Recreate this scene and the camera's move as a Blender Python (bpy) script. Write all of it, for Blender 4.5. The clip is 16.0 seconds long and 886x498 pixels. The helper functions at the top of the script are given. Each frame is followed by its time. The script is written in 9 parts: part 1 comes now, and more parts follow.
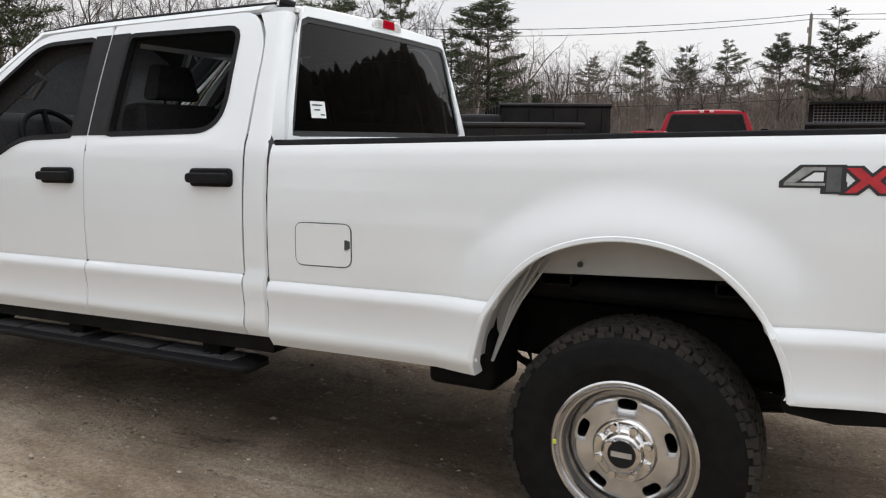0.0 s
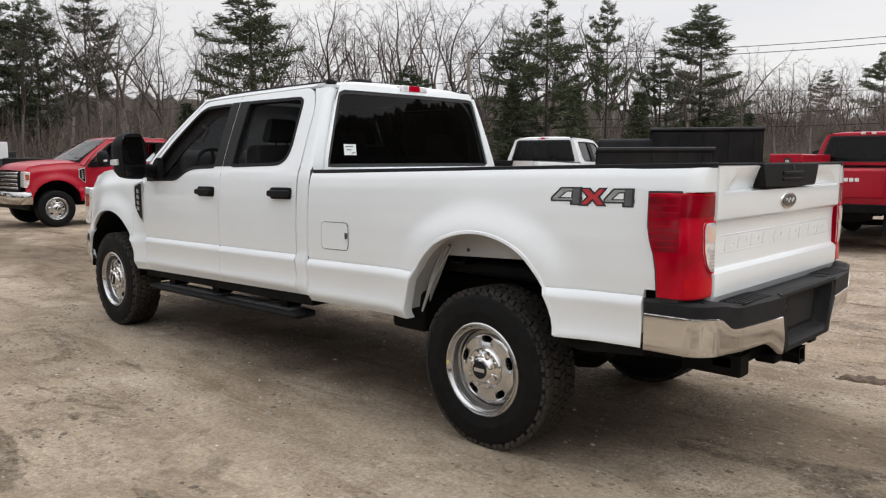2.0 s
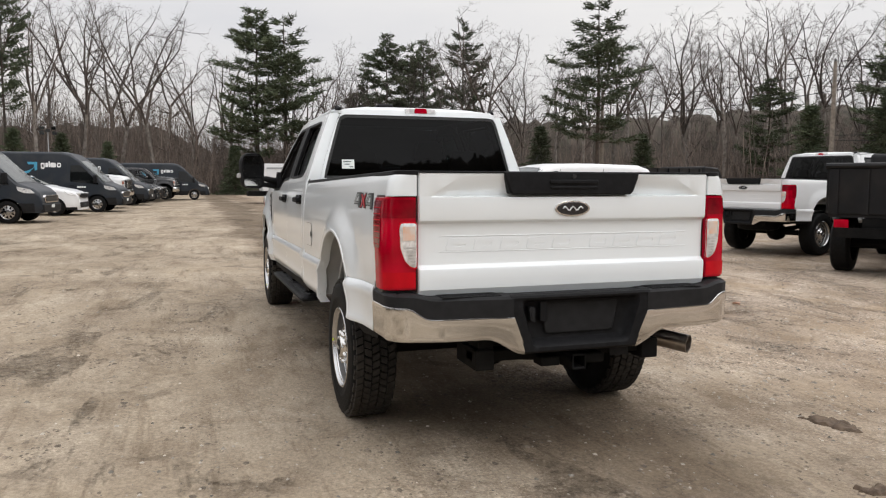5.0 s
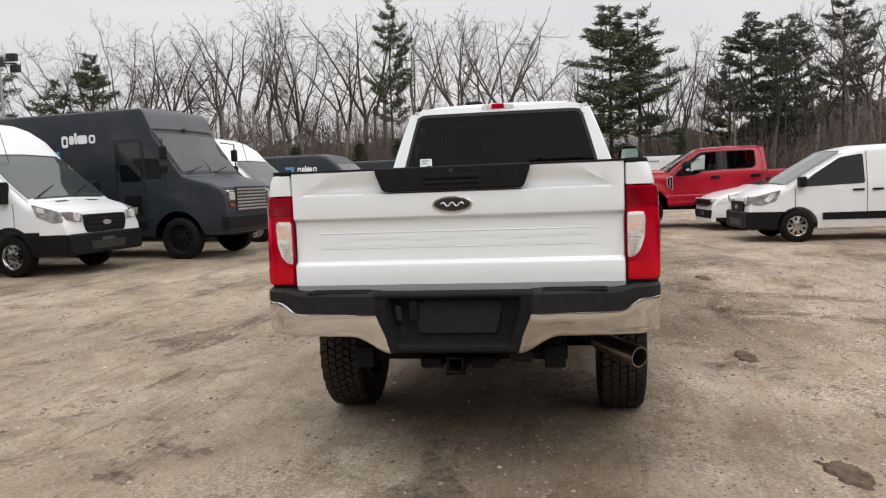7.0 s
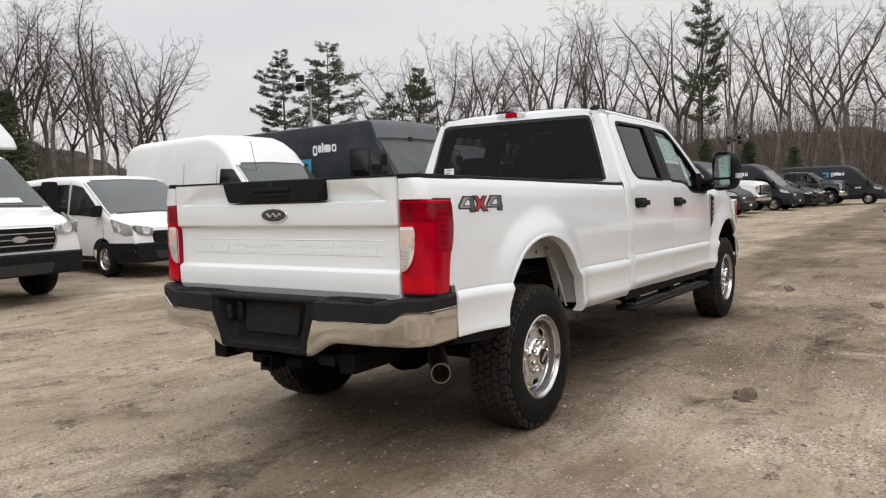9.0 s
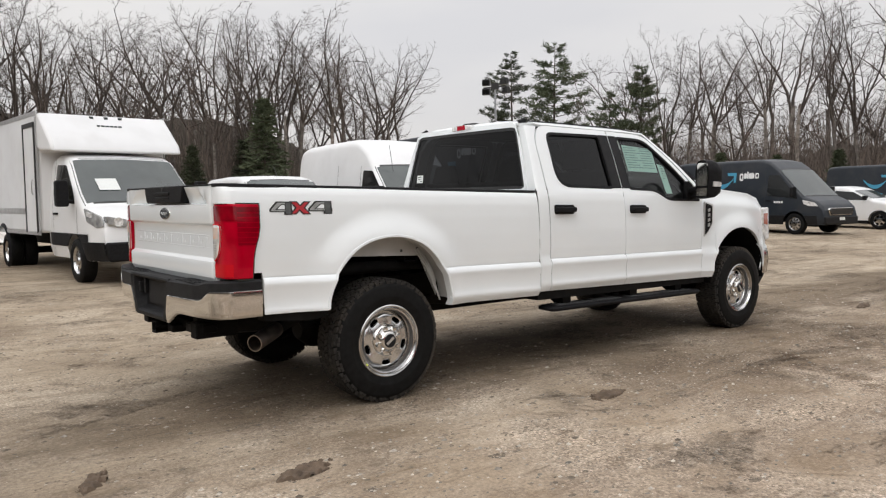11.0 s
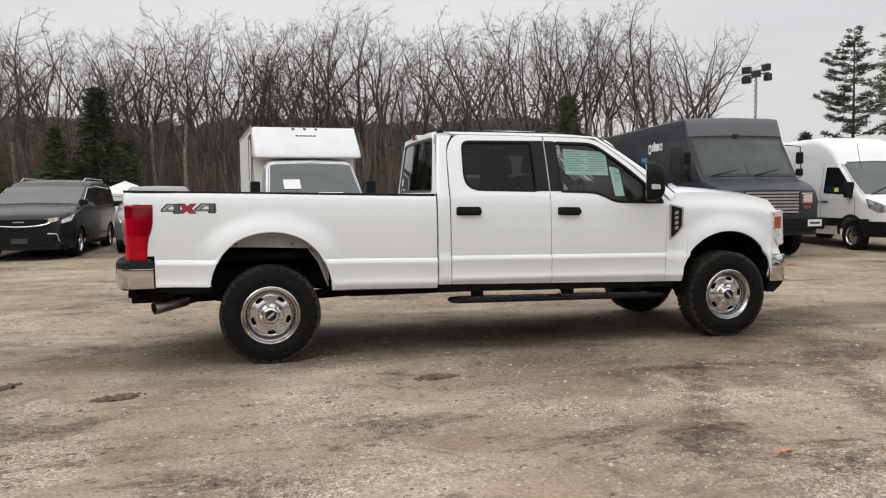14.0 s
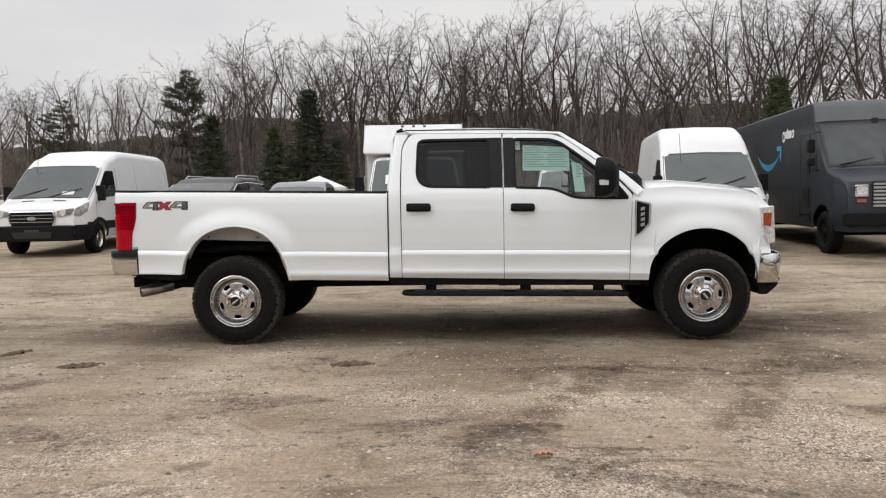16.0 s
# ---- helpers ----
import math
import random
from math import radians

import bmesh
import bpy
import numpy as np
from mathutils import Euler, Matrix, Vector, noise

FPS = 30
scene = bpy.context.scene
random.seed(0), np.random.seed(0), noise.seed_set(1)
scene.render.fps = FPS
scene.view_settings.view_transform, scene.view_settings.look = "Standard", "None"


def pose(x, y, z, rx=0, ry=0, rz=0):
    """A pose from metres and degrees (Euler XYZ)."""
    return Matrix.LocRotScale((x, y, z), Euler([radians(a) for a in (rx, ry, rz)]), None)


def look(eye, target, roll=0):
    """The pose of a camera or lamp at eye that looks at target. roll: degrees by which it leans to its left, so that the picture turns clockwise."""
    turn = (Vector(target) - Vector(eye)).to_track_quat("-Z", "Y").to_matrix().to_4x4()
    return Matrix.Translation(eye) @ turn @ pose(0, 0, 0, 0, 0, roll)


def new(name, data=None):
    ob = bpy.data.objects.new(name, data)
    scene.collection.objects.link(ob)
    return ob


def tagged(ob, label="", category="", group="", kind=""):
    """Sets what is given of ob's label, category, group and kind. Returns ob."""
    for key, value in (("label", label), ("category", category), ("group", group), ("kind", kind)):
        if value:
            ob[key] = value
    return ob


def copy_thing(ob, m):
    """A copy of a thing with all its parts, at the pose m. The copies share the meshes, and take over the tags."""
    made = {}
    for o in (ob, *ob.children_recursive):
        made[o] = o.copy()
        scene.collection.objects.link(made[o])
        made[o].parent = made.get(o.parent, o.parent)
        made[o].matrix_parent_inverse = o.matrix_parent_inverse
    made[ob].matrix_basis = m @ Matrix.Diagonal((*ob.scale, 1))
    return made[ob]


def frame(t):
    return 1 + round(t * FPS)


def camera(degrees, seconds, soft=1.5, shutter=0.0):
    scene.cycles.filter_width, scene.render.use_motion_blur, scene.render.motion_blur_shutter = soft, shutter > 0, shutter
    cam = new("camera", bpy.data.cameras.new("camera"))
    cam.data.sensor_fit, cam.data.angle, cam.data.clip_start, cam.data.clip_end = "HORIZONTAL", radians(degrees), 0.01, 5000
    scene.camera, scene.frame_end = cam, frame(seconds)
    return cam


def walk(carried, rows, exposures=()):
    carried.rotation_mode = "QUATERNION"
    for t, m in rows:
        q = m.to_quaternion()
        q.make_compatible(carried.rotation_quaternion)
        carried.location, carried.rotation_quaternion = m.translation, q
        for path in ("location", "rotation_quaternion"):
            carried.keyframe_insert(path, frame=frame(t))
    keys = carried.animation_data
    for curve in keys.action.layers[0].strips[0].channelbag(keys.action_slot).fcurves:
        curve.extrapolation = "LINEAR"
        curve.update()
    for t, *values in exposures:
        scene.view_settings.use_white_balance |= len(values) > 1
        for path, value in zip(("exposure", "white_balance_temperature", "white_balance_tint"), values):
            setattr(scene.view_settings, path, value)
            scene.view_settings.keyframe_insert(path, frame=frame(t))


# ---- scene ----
cam = camera(60.2, 16.0, soft=1.2)
PATH = [
    (0, (-0.567, 3.393, 1.453), (0.334, 1.63, 1.169), 0.3),
    (0.5, (-1.038, 3.564, 1.484), (0.06, 1.911, 1.235), 0.5),
    (1, (-1.532, 3.752, 1.479), (-0.314, 2.183, 1.245), 0.4),
    (1.5, (-2.039, 3.866, 1.495), (-0.738, 2.364, 1.266), 0.2),
    (2, (-2.541, 3.926, 1.512), (-1.172, 2.487, 1.28), -0.0),
    (2.5, (-2.976, 3.964, 1.54), (-1.53, 2.601, 1.308), -0.2),
    (3, (-3.434, 3.764, 1.545), (-1.901, 2.499, 1.32), -0.1),
    (3.2, (-3.58, 3.643, 1.545), (-2.009, 2.425, 1.326), -0.1),
    (5.3, (-4.755, 1.495, 1.453), (-2.826, 0.998, 1.273), 0.1),
    (5.5, (-4.817, 1.265, 1.462), (-2.866, 0.864, 1.282), -0.0),
    (6, (-4.842, 0.669, 1.448), (-2.857, 0.512, 1.264), -0.7),
    (6.5, (-4.895, 0.044, 1.428), (-2.905, 0.135, 1.246), -1.6),
    (7, (-4.804, -0.553, 1.422), (-2.839, -0.225, 1.247), -2.2),
    (7.5, (-4.709, -1.201, 1.412), (-2.794, -0.646, 1.249), -2.5),
    (8, (-4.5, -1.806, 1.407), (-2.658, -1.042, 1.255), -2.4),
    (8.5, (-4.288, -2.399, 1.405), (-2.532, -1.451, 1.261), -2.0),
    (9, (-4.041, -2.976, 1.397), (-2.38, -1.87, 1.255), -1.7),
    (9.2, (-3.9, -3.18, 1.397), (-2.277, -2.02, 1.256), -1.6),
    (11.3, (-2.733, -5.569, 1.39), (-1.559, -3.955, 1.262), -0.6),
    (11.5, (-2.563, -5.756, 1.407), (-1.439, -4.107, 1.281), -0.5),
    (12, (-2.164, -6.251, 1.41), (-1.167, -4.521, 1.282), -0.4),
    (12.5, (-1.704, -6.637, 1.403), (-0.839, -4.838, 1.272), -0.3),
    (13, (-1.213, -7.034, 1.407), (-0.479, -5.179, 1.275), -0.4),
    (13.5, (-0.688, -7.353, 1.403), (-0.081, -5.452, 1.269), -0.5),
    (14, (-0.135, -7.627, 1.423), (0.348, -5.69, 1.286), -0.6),
    (14.5, (0.41, -7.878, 1.436), (0.765, -5.914, 1.296), -0.7),
    (15, (1.006, -8.008, 1.436), (1.225, -6.025, 1.291), -0.8),
    (15.5, (1.62, -8.142, 1.441), (1.697, -6.15, 1.291), -1.0),
    (16, (2.225, -8.155, 1.443), (2.161, -6.162, 1.291), -1.0),
]
walk(cam, [(t, look(eye, target, roll)) for t, eye, target, roll in PATH],
     exposures=[(0, 0.46, 6260, 10), (0.5, 0.45, 6270, 10), (2, 0.44, 6300, 10), (3.5, 0.43, 6370, 10), (5.5, 0.40, 6380, 10), (8, 0.36, 6400, 10), (11.5, 0.33, 6430, 10), (14.5, 0.29, 6420, 10), (16, 0.29, 6420, 10)])

# ---- world and light: an even overcast winter sky ----
world = bpy.data.worlds.new("overcast")
scene.world = world
world.use_nodes = True
wn, wl = world.node_tree.nodes, world.node_tree.links
wn.clear()
w_out = wn.new("ShaderNodeOutputWorld")
w_bg = wn.new("ShaderNodeBackground")
w_sky = wn.new("ShaderNodeTexSky")
w_sky.sky_type, w_sky.sun_disc = "NISHITA", False
w_sky.sun_elevation, w_sky.sun_rotation = radians(38), radians(205)
w_sky.dust_density, w_sky.air_density = 4.0, 1.0
w_scale = wn.new("ShaderNodeMix")
w_scale.data_type, w_scale.blend_type = "RGBA", "MULTIPLY"
w_scale.inputs[0].default_value = 1.0
w_scale.inputs[7].default_value = (0.10, 0.10, 0.10, 1)
w_sat = wn.new("ShaderNodeHueSaturation")
w_sat.inputs["Saturation"].default_value = 0.25
w_tc = wn.new("ShaderNodeTexCoord")
w_xyz = wn.new("ShaderNodeSeparateXYZ")
w_ramp = wn.new("ShaderNodeValToRGB")
w_ramp.color_ramp.elements[0].position = 0.0
w_ramp.color_ramp.elements[0].color = (0.625, 0.612, 0.603, 1)
w_ramp.color_ramp.elements[1].position = 1.0
w_ramp.color_ramp.elements[1].color = (1.48, 1.48, 1.50, 1)
mid = w_ramp.color_ramp.elements.new(0.3)
mid.color = (0.68, 0.672, 0.670, 1)
w_cl = wn.new("ShaderNodeTexNoise")
w_cl.inputs["Scale"].default_value = 2.2
w_cl.inputs["Detail"].default_value = 5.0
w_map = wn.new("ShaderNodeMapping")
w_map.inputs["Scale"].default_value = (1, 1, 3.5)
w_cr = wn.new("ShaderNodeValToRGB")
w_cr.color_ramp.elements[0].position, w_cr.color_ramp.elements[0].color = 0.3, (0.90, 0.90, 0.92, 1)
w_cr.color_ramp.elements[1].position, w_cr.color_ramp.elements[1].color = 0.7, (1.08, 1.06, 1.03, 1)
w_mul = wn.new("ShaderNodeMix")
w_mul.data_type, w_mul.blend_type = "RGBA", "MULTIPLY"
w_mul.inputs[0].default_value = 1.0
w_mix = wn.new("ShaderNodeMix")
w_mix.data_type = "RGBA"
w_mix.inputs[0].default_value = 0.86
wl.new(w_sky.outputs[0], w_scale.inputs[6])
wl.new(w_scale.outputs[2], w_sat.inputs["Color"])
wl.new(w_tc.outputs["Generated"], w_xyz.inputs[0])
wl.new(w_xyz.outputs["Z"], w_ramp.inputs[0])
wl.new(w_tc.outputs["Generated"], w_map.inputs["Vector"])
wl.new(w_map.outputs[0], w_cl.inputs["Vector"])
wl.new(w_cl.outputs[0], w_cr.inputs[0])
wl.new(w_ramp.outputs[0], w_mul.inputs[6])
wl.new(w_cr.outputs[0], w_mul.inputs[7])
wl.new(w_sat.outputs[0], w_mix.inputs[6])
wl.new(w_mul.outputs[2], w_mix.inputs[7])
wl.new(w_mix.outputs[2], w_bg.inputs[0])
w_bg.inputs[1].default_value = 1.0
wl.new(w_bg.outputs[0], w_out.inputs[0])

sun_lamp = bpy.data.lights.new("sun", "SUN")
sun_lamp.energy, sun_lamp.angle, sun_lamp.color = 0.6, radians(35), (1.0, 0.96, 0.9)
sun = new("sun", sun_lamp)
sun.matrix_world = look((-10, -4, 12), (0, 0, 0))

# ---- materials ----
def material(name, colour, rough=0.5, metal=0.0, vary=0.0, scale=8.0, bump=0.0, bump_scale=60.0, coat=0.0, second=None, dirt=0.0,
             dirt_colour=(0.22, 0.18, 0.14), random_tint=0.0, specular=0.5, island=False, stretch=None):
    """A procedural surface: base colour with noise at two scales, fine relief, and dirt in blotches of its own."""
    m = bpy.data.materials.new(name)
    m.use_nodes = True
    n, l = m.node_tree.nodes, m.node_tree.links
    b = n["Principled BSDF"]
    b.inputs["Roughness"].default_value = rough
    b.inputs["Metallic"].default_value = metal
    b.inputs["Coat Weight"].default_value = coat
    b.inputs["Coat Roughness"].default_value = 0.06
    b.inputs["Specular IOR Level"].default_value = specular
    c = (*colour, 1)
    b.inputs["Base Color"].default_value = c
    tc = n.new("ShaderNodeTexCoord")
    if stretch:
        tm = n.new("ShaderNodeMapping")
        tm.inputs["Scale"].default_value = stretch
        l.new(tc.outputs["Object"], tm.inputs["Vector"])
        place = tm.outputs[0]
    else:
        place = tc.outputs["Object"]
    out = None
    if vary or second:
        a = n.new("ShaderNodeTexNoise")
        a.inputs["Scale"].default_value, a.inputs["Detail"].default_value = scale, 6.0
        l.new(place, a.inputs["Vector"])
        r = n.new("ShaderNodeValToRGB")
        s = second or tuple(x * (1 - vary) for x in colour)
        h = colour if second else tuple(min(1, x * (1 + vary)) for x in colour)
        r.color_ramp.elements[0].position, r.color_ramp.elements[0].color = 0.33, (*s, 1)
        r.color_ramp.elements[1].position, r.color_ramp.elements[1].color = 0.67, (*h, 1)
        l.new(a.outputs[0], r.inputs[0])
        out = r.outputs[0]
    if dirt:
        a = n.new("ShaderNodeTexNoise")
        a.inputs["Scale"].default_value, a.inputs["Detail"].default_value = 2.3, 8.0
        l.new(place, a.inputs["Vector"])
        r = n.new("ShaderNodeValToRGB")
        r.color_ramp.elements[0].position, r.color_ramp.elements[0].color = 0.45, (0, 0, 0, 1)
        r.color_ramp.elements[1].position, r.color_ramp.elements[1].color = 0.75, (dirt, dirt, dirt, 1)
        l.new(a.outputs[0], r.inputs[0])
        x = n.new("ShaderNodeMix")
        x.data_type = "RGBA"
        l.new(r.outputs[0], x.inputs[0])
        x.inputs[6].default_value, x.inputs[7].default_value = c, (*dirt_colour, 1)
        if out:
            l.new(out, x.inputs[6])
        out = x.outputs[2]
    if random_tint:
        o = n.new("ShaderNodeNewGeometry" if island else "ShaderNodeObjectInfo")
        k = n.new("ShaderNodeMapRange")
        k.inputs[3].default_value, k.inputs[4].default_value = 1 - random_tint, 1 + random_tint
        l.new(o.outputs["Random Per Island" if island else "Random"], k.inputs[0])
        x = n.new("ShaderNodeMix")
        x.data_type, x.blend_type = "RGBA", "MULTIPLY"
        x.inputs[0].default_value = 1.0
        x.inputs[6].default_value = c
        if out:
            l.new(out, x.inputs[6])
        g = n.new("ShaderNodeCombineColor")
        for i in range(3):
            l.new(k.outputs[0], g.inputs[i])
        l.new(g.outputs[0], x.inputs[7])
        out = x.outputs[2]
    if out:
        l.new(out, b.inputs["Base Color"])
    if bump:
        a = n.new("ShaderNodeTexNoise")
        a.inputs["Scale"].default_value, a.inputs["Detail"].default_value = bump_scale, 4.0
        l.new(place, a.inputs["Vector"])
        p = n.new("ShaderNodeBump")
        p.inputs["Strength"].default_value, p.inputs["Distance"].default_value = bump, 0.01
        l.new(a.outputs[0], p.inputs["Height"])
        l.new(p.outputs[0], b.inputs["Normal"])
    return m


def glass(name, tint, gloss=0.02, ior=1.5):
    """A thin pane: tinted see-through, with Fresnel gloss."""
    m = bpy.data.materials.new(name)
    m.use_nodes = True
    n, l = m.node_tree.nodes, m.node_tree.links
    n.remove(n["Principled BSDF"])
    t, g, f, x = n.new("ShaderNodeBsdfTransparent"), n.new("ShaderNodeBsdfGlossy"), n.new("ShaderNodeFresnel"), n.new("ShaderNodeMixShader")
    t.inputs[0].default_value = (*tint, 1)
    g.inputs["Roughness"].default_value = gloss
    f.inputs["IOR"].default_value = ior
    l.new(f.outputs[0], x.inputs[0])
    l.new(t.outputs[0], x.inputs[1])
    l.new(g.outputs[0], x.inputs[2])
    l.new(x.outputs[0], n["Material Output"].inputs[0])
    return m


WHITE = material("white_paint", (0.835, 0.868, 0.882), 0.30, vary=0.012, scale=1.5, coat=0.9, dirt=0.03)
WHITE_VAN = material("white_van_paint", (0.78, 0.785, 0.79), 0.35, vary=0.03, scale=1.2, coat=0.4, dirt=0.08)
BOX_WHITE = material("white_box_panel", (0.74, 0.745, 0.75), 0.45, vary=0.04, scale=0.8, dirt=0.10)
RED_PAINT = material("red_paint", (0.36, 0.001, 0.016), 0.28, vary=0.06, scale=1.5, coat=0.2, specular=0.3, dirt=0.03)
NAVY_PAINT = material("slate_blue_paint", (0.0145, 0.020, 0.028), 0.42, vary=0.10, scale=1.2, coat=0.10, specular=0.35, dirt=0.10)
SLATE_TOP = material("slate_roof_panel", (0.10, 0.105, 0.115), 0.5, vary=0.08, scale=2.0, dirt=0.1)
BLACK_PAINT = material("black_paint", (0.012, 0.012, 0.014), 0.25, vary=0.1, coat=0.6, dirt=0.05)
GREY_PAINT = material("silver_grey_paint", (0.21, 0.215, 0.225), 0.3, metal=0.3, vary=0.05, coat=0.5)
DARK_PAINT = material("dark_grey_paint", (0.0085, 0.011, 0.014), 0.24, vary=0.05, coat=0.12, specular=0.25)
PLASTIC = material("black_plastic", (0.010, 0.010, 0.011), 0.55, vary=0.25, scale=30, bump=0.15, bump_scale=300, specular=0.14)
PLASTIC_GREY = material("grey_plastic", (0.015, 0.015, 0.016), 0.6, vary=0.2, scale=20, bump=0.1, bump_scale=250, specular=0.2)
UNDER = material("chassis_black", (0.006, 0.006, 0.006), 0.65, vary=0.4, scale=10, dirt=0.10, dirt_colour=(0.05, 0.04, 0.03), specular=0.1)
LINER = material("wheelhouse_grey", (0.42, 0.42, 0.41), 0.6, vary=0.08, scale=6, dirt=0.3, dirt_colour=(0.22, 0.2, 0.17))
CHROME = material("chrome", (0.72, 0.71, 0.69), 0.10, metal=1.0, vary=0.03, scale=6, dirt=0.04, dirt_colour=(0.45, 0.4, 0.33))
STEEL = material("silver_wheel_steel", (0.58, 0.58, 0.58), 0.17, metal=1.0, vary=0.06, scale=14, dirt=0.15)
STEEL_DISC = material("grey_wheel_disc", (0.66, 0.66, 0.66), 0.22, metal=0.95, vary=0.10, scale=16, dirt=0.15)
# the shade inside the wheel's recess, put into a darker steel colour
STEEL_SHADE = material("rim_well_shade_tone", (0.18, 0.18, 0.18), 0.5, metal=0.6, vary=0.2, scale=12, dirt=0.3)
STEEL_DARK = material("dull_exhaust_steel", (0.34, 0.30, 0.27), 0.36, metal=1.0, vary=0.25, scale=9)
RUBBER = material("tyre_rubber", (0.008, 0.008, 0.008), 0.6, vary=0.25, scale=25, bump=0.12, bump_scale=120, specular=0.12)
TREAD = material("tread_rubber", (0.026, 0.024, 0.022), 0.8, vary=0.3, scale=40, dirt=0.45, dirt_colour=(0.10, 0.085, 0.068), specular=0.2)
RED_LENS = material("red_lens", (0.50, 0.000, 0.018), 0.10, second=(0.32, 0.0, 0.010), scale=7, specular=0.25)
RED_DEEP = material("deep_red_lens", (0.30, 0.000, 0.010), 0.10, second=(0.13, 0.000, 0.005), scale=9, coat=0.1, specular=0.3)
RED_BRIGHT = material("bright_red_lens", (0.62, 0.001, 0.012), 0.12, second=(0.48, 0.0, 0.008), scale=9, specular=0.25)
BULB_GLOW = material("bulb_chamber", (0.80, 0.50, 0.36), 0.2, second=(0.72, 0.64, 0.58), scale=22, metal=0.1, coat=0.6)
CLEAR_LENS = material("clear_lens", (0.74, 0.73, 0.72), 0.1, metal=0.25, vary=0.28, scale=30, coat=1.0)
AMBER_LENS = material("amber_lens", (0.34, 0.070, 0.025), 0.15, vary=0.2, scale=20, coat=1.0)
SEAT = material("dark_cloth", (0.030, 0.030, 0.032), 0.9, vary=0.25, scale=60)
TRIM_GREY = material("interior_grey", (0.09, 0.09, 0.092), 0.75, vary=0.15, scale=10)
PAPER = material("paper", (0.72, 0.74, 0.72), 0.8, vary=0.03, scale=30)
PAPER_GREEN = material("pale_green_paper", (0.60, 0.80, 0.73), 0.8, vary=0.05, scale=20)
INK = material("dark_ink", (0.05, 0.06, 0.06), 0.8)
DECAL_DARK = material("decal_dark_grey", (0.085, 0.09, 0.09), 0.4, vary=0.2, scale=30)
DECAL_GREY = material("decal_grey", (0.30, 0.31, 0.30), 0.4, vary=0.25, scale=30)
DECAL_RED = material("decal_red", (0.45, 0.02, 0.03), 0.4, vary=0.2, scale=30)
DECAL_BLACK = material("decal_black", (0.02, 0.02, 0.02), 0.4)
LOGO_WHITE = material("logo_white", (0.8, 0.8, 0.8), 0.5)
LOGO_BLUE = material("logo_blue", (0.06, 0.30, 0.46), 0.5)
YELLOW = material("yellow_mark", (0.65, 0.75, 0.05), 0.6)
GLASS_TINT = glass("privacy_glass", (0.045, 0.049, 0.053), ior=1.36)
GLASS_CLEAR = glass("clear_glass", (0.74, 0.80, 0.78))
GALV = material("galvanised_steel", (0.36, 0.37, 0.38), 0.5, metal=0.7, vary=0.15, scale=12)
ALU = material("aluminium", (0.62, 0.62, 0.62), 0.35, metal=0.8, vary=0.1, scale=8)
BARK_TWIG = material("twig_bark", (0.112, 0.090, 0.077), 0.95, second=(0.062, 0.050, 0.043), scale=0.6, random_tint=0.3)
BARK = material("grey_bark", (0.25, 0.222, 0.198), 0.95, second=(0.115, 0.098, 0.085), scale=3.0, bump=0.4, bump_scale=25, random_tint=0.35)
BARK_PINE = material("pine_bark", (0.085, 0.066, 0.052), 0.95, second=(0.045, 0.035, 0.03), scale=3.0, random_tint=0.25)
NEEDLES = material("pine_needles", (0.100, 0.116, 0.068), 0.8, second=(0.050, 0.064, 0.038), scale=1.2, random_tint=0.35, specular=0.2)
TWIGS = material("brush_twigs", (0.150, 0.113, 0.090), 0.95, second=(0.075, 0.060, 0.050), scale=0.5, random_tint=0.4, island=True)
WOODS_FAR = material("far_woods", (0.122, 0.100, 0.082), 1.0, second=(0.050, 0.043, 0.036), scale=0.9, bump=1.0, bump_scale=2.0, stretch=(1, 1, 0.22), dirt=0.6, dirt_colour=(0.075, 0.080, 0.052))
POLE_WOOD = material("weathered_pole_wood", (0.22, 0.19, 0.16), 0.9, vary=0.3, scale=6)
WIRE = material("black_wire", (0.02, 0.02, 0.02), 0.7)


# ---- mesh helpers ----
def part(name, bm, mat, parent, label="", bevel=0.0, solid=0.0, sharp=38.0, recalc=True, inside=None):
    """Links a bmesh as one mesh object under a thing or under a part."""
    bmesh.ops.remove_doubles(bm, verts=bm.verts, dist=1e-5)
    if recalc:
        bmesh.ops.recalc_face_normals(bm, faces=bm.faces)
    if inside is not None:
        bm.normal_update()
        turn = [f for f in bm.faces if f.normal.dot(f.calc_center_median() - Vector(inside)) < 0]
        if turn:
            bmesh.ops.reverse_faces(bm, faces=turn)
    lim = radians(sharp)
    for f in bm.faces:
        f.smooth = True
    for e in bm.edges:
        n = len(e.link_faces)
        if (n == 1 and solid) or (n == 2 and e.calc_face_angle(0.0) > lim):
            e.smooth = False
    me = bpy.data.meshes.new(name)
    bm.to_mesh(me)
    bm.free()
    me.materials.append(mat)
    ob = new(name, me)
    ob.parent = parent
    if label:
        ob["label"] = label
    if solid:
        s = ob.modifiers.new("thickness", "SOLIDIFY")
        s.thickness, s.offset = solid, -1.0
    if bevel:
        b = ob.modifiers.new("edge", "BEVEL")
        b.width, b.segments, b.limit_method, b.angle_limit = bevel, 2, "ANGLE", radians(40)
    return ob


def thing(name, label, category, m=None, group="", kind=""):
    ob = new(name)
    ob.empty_display_size = 0.3
    if m is not None:
        ob.matrix_world = m
    return tagged(ob, label, category, group, kind)


def B():
    return bmesh.new()


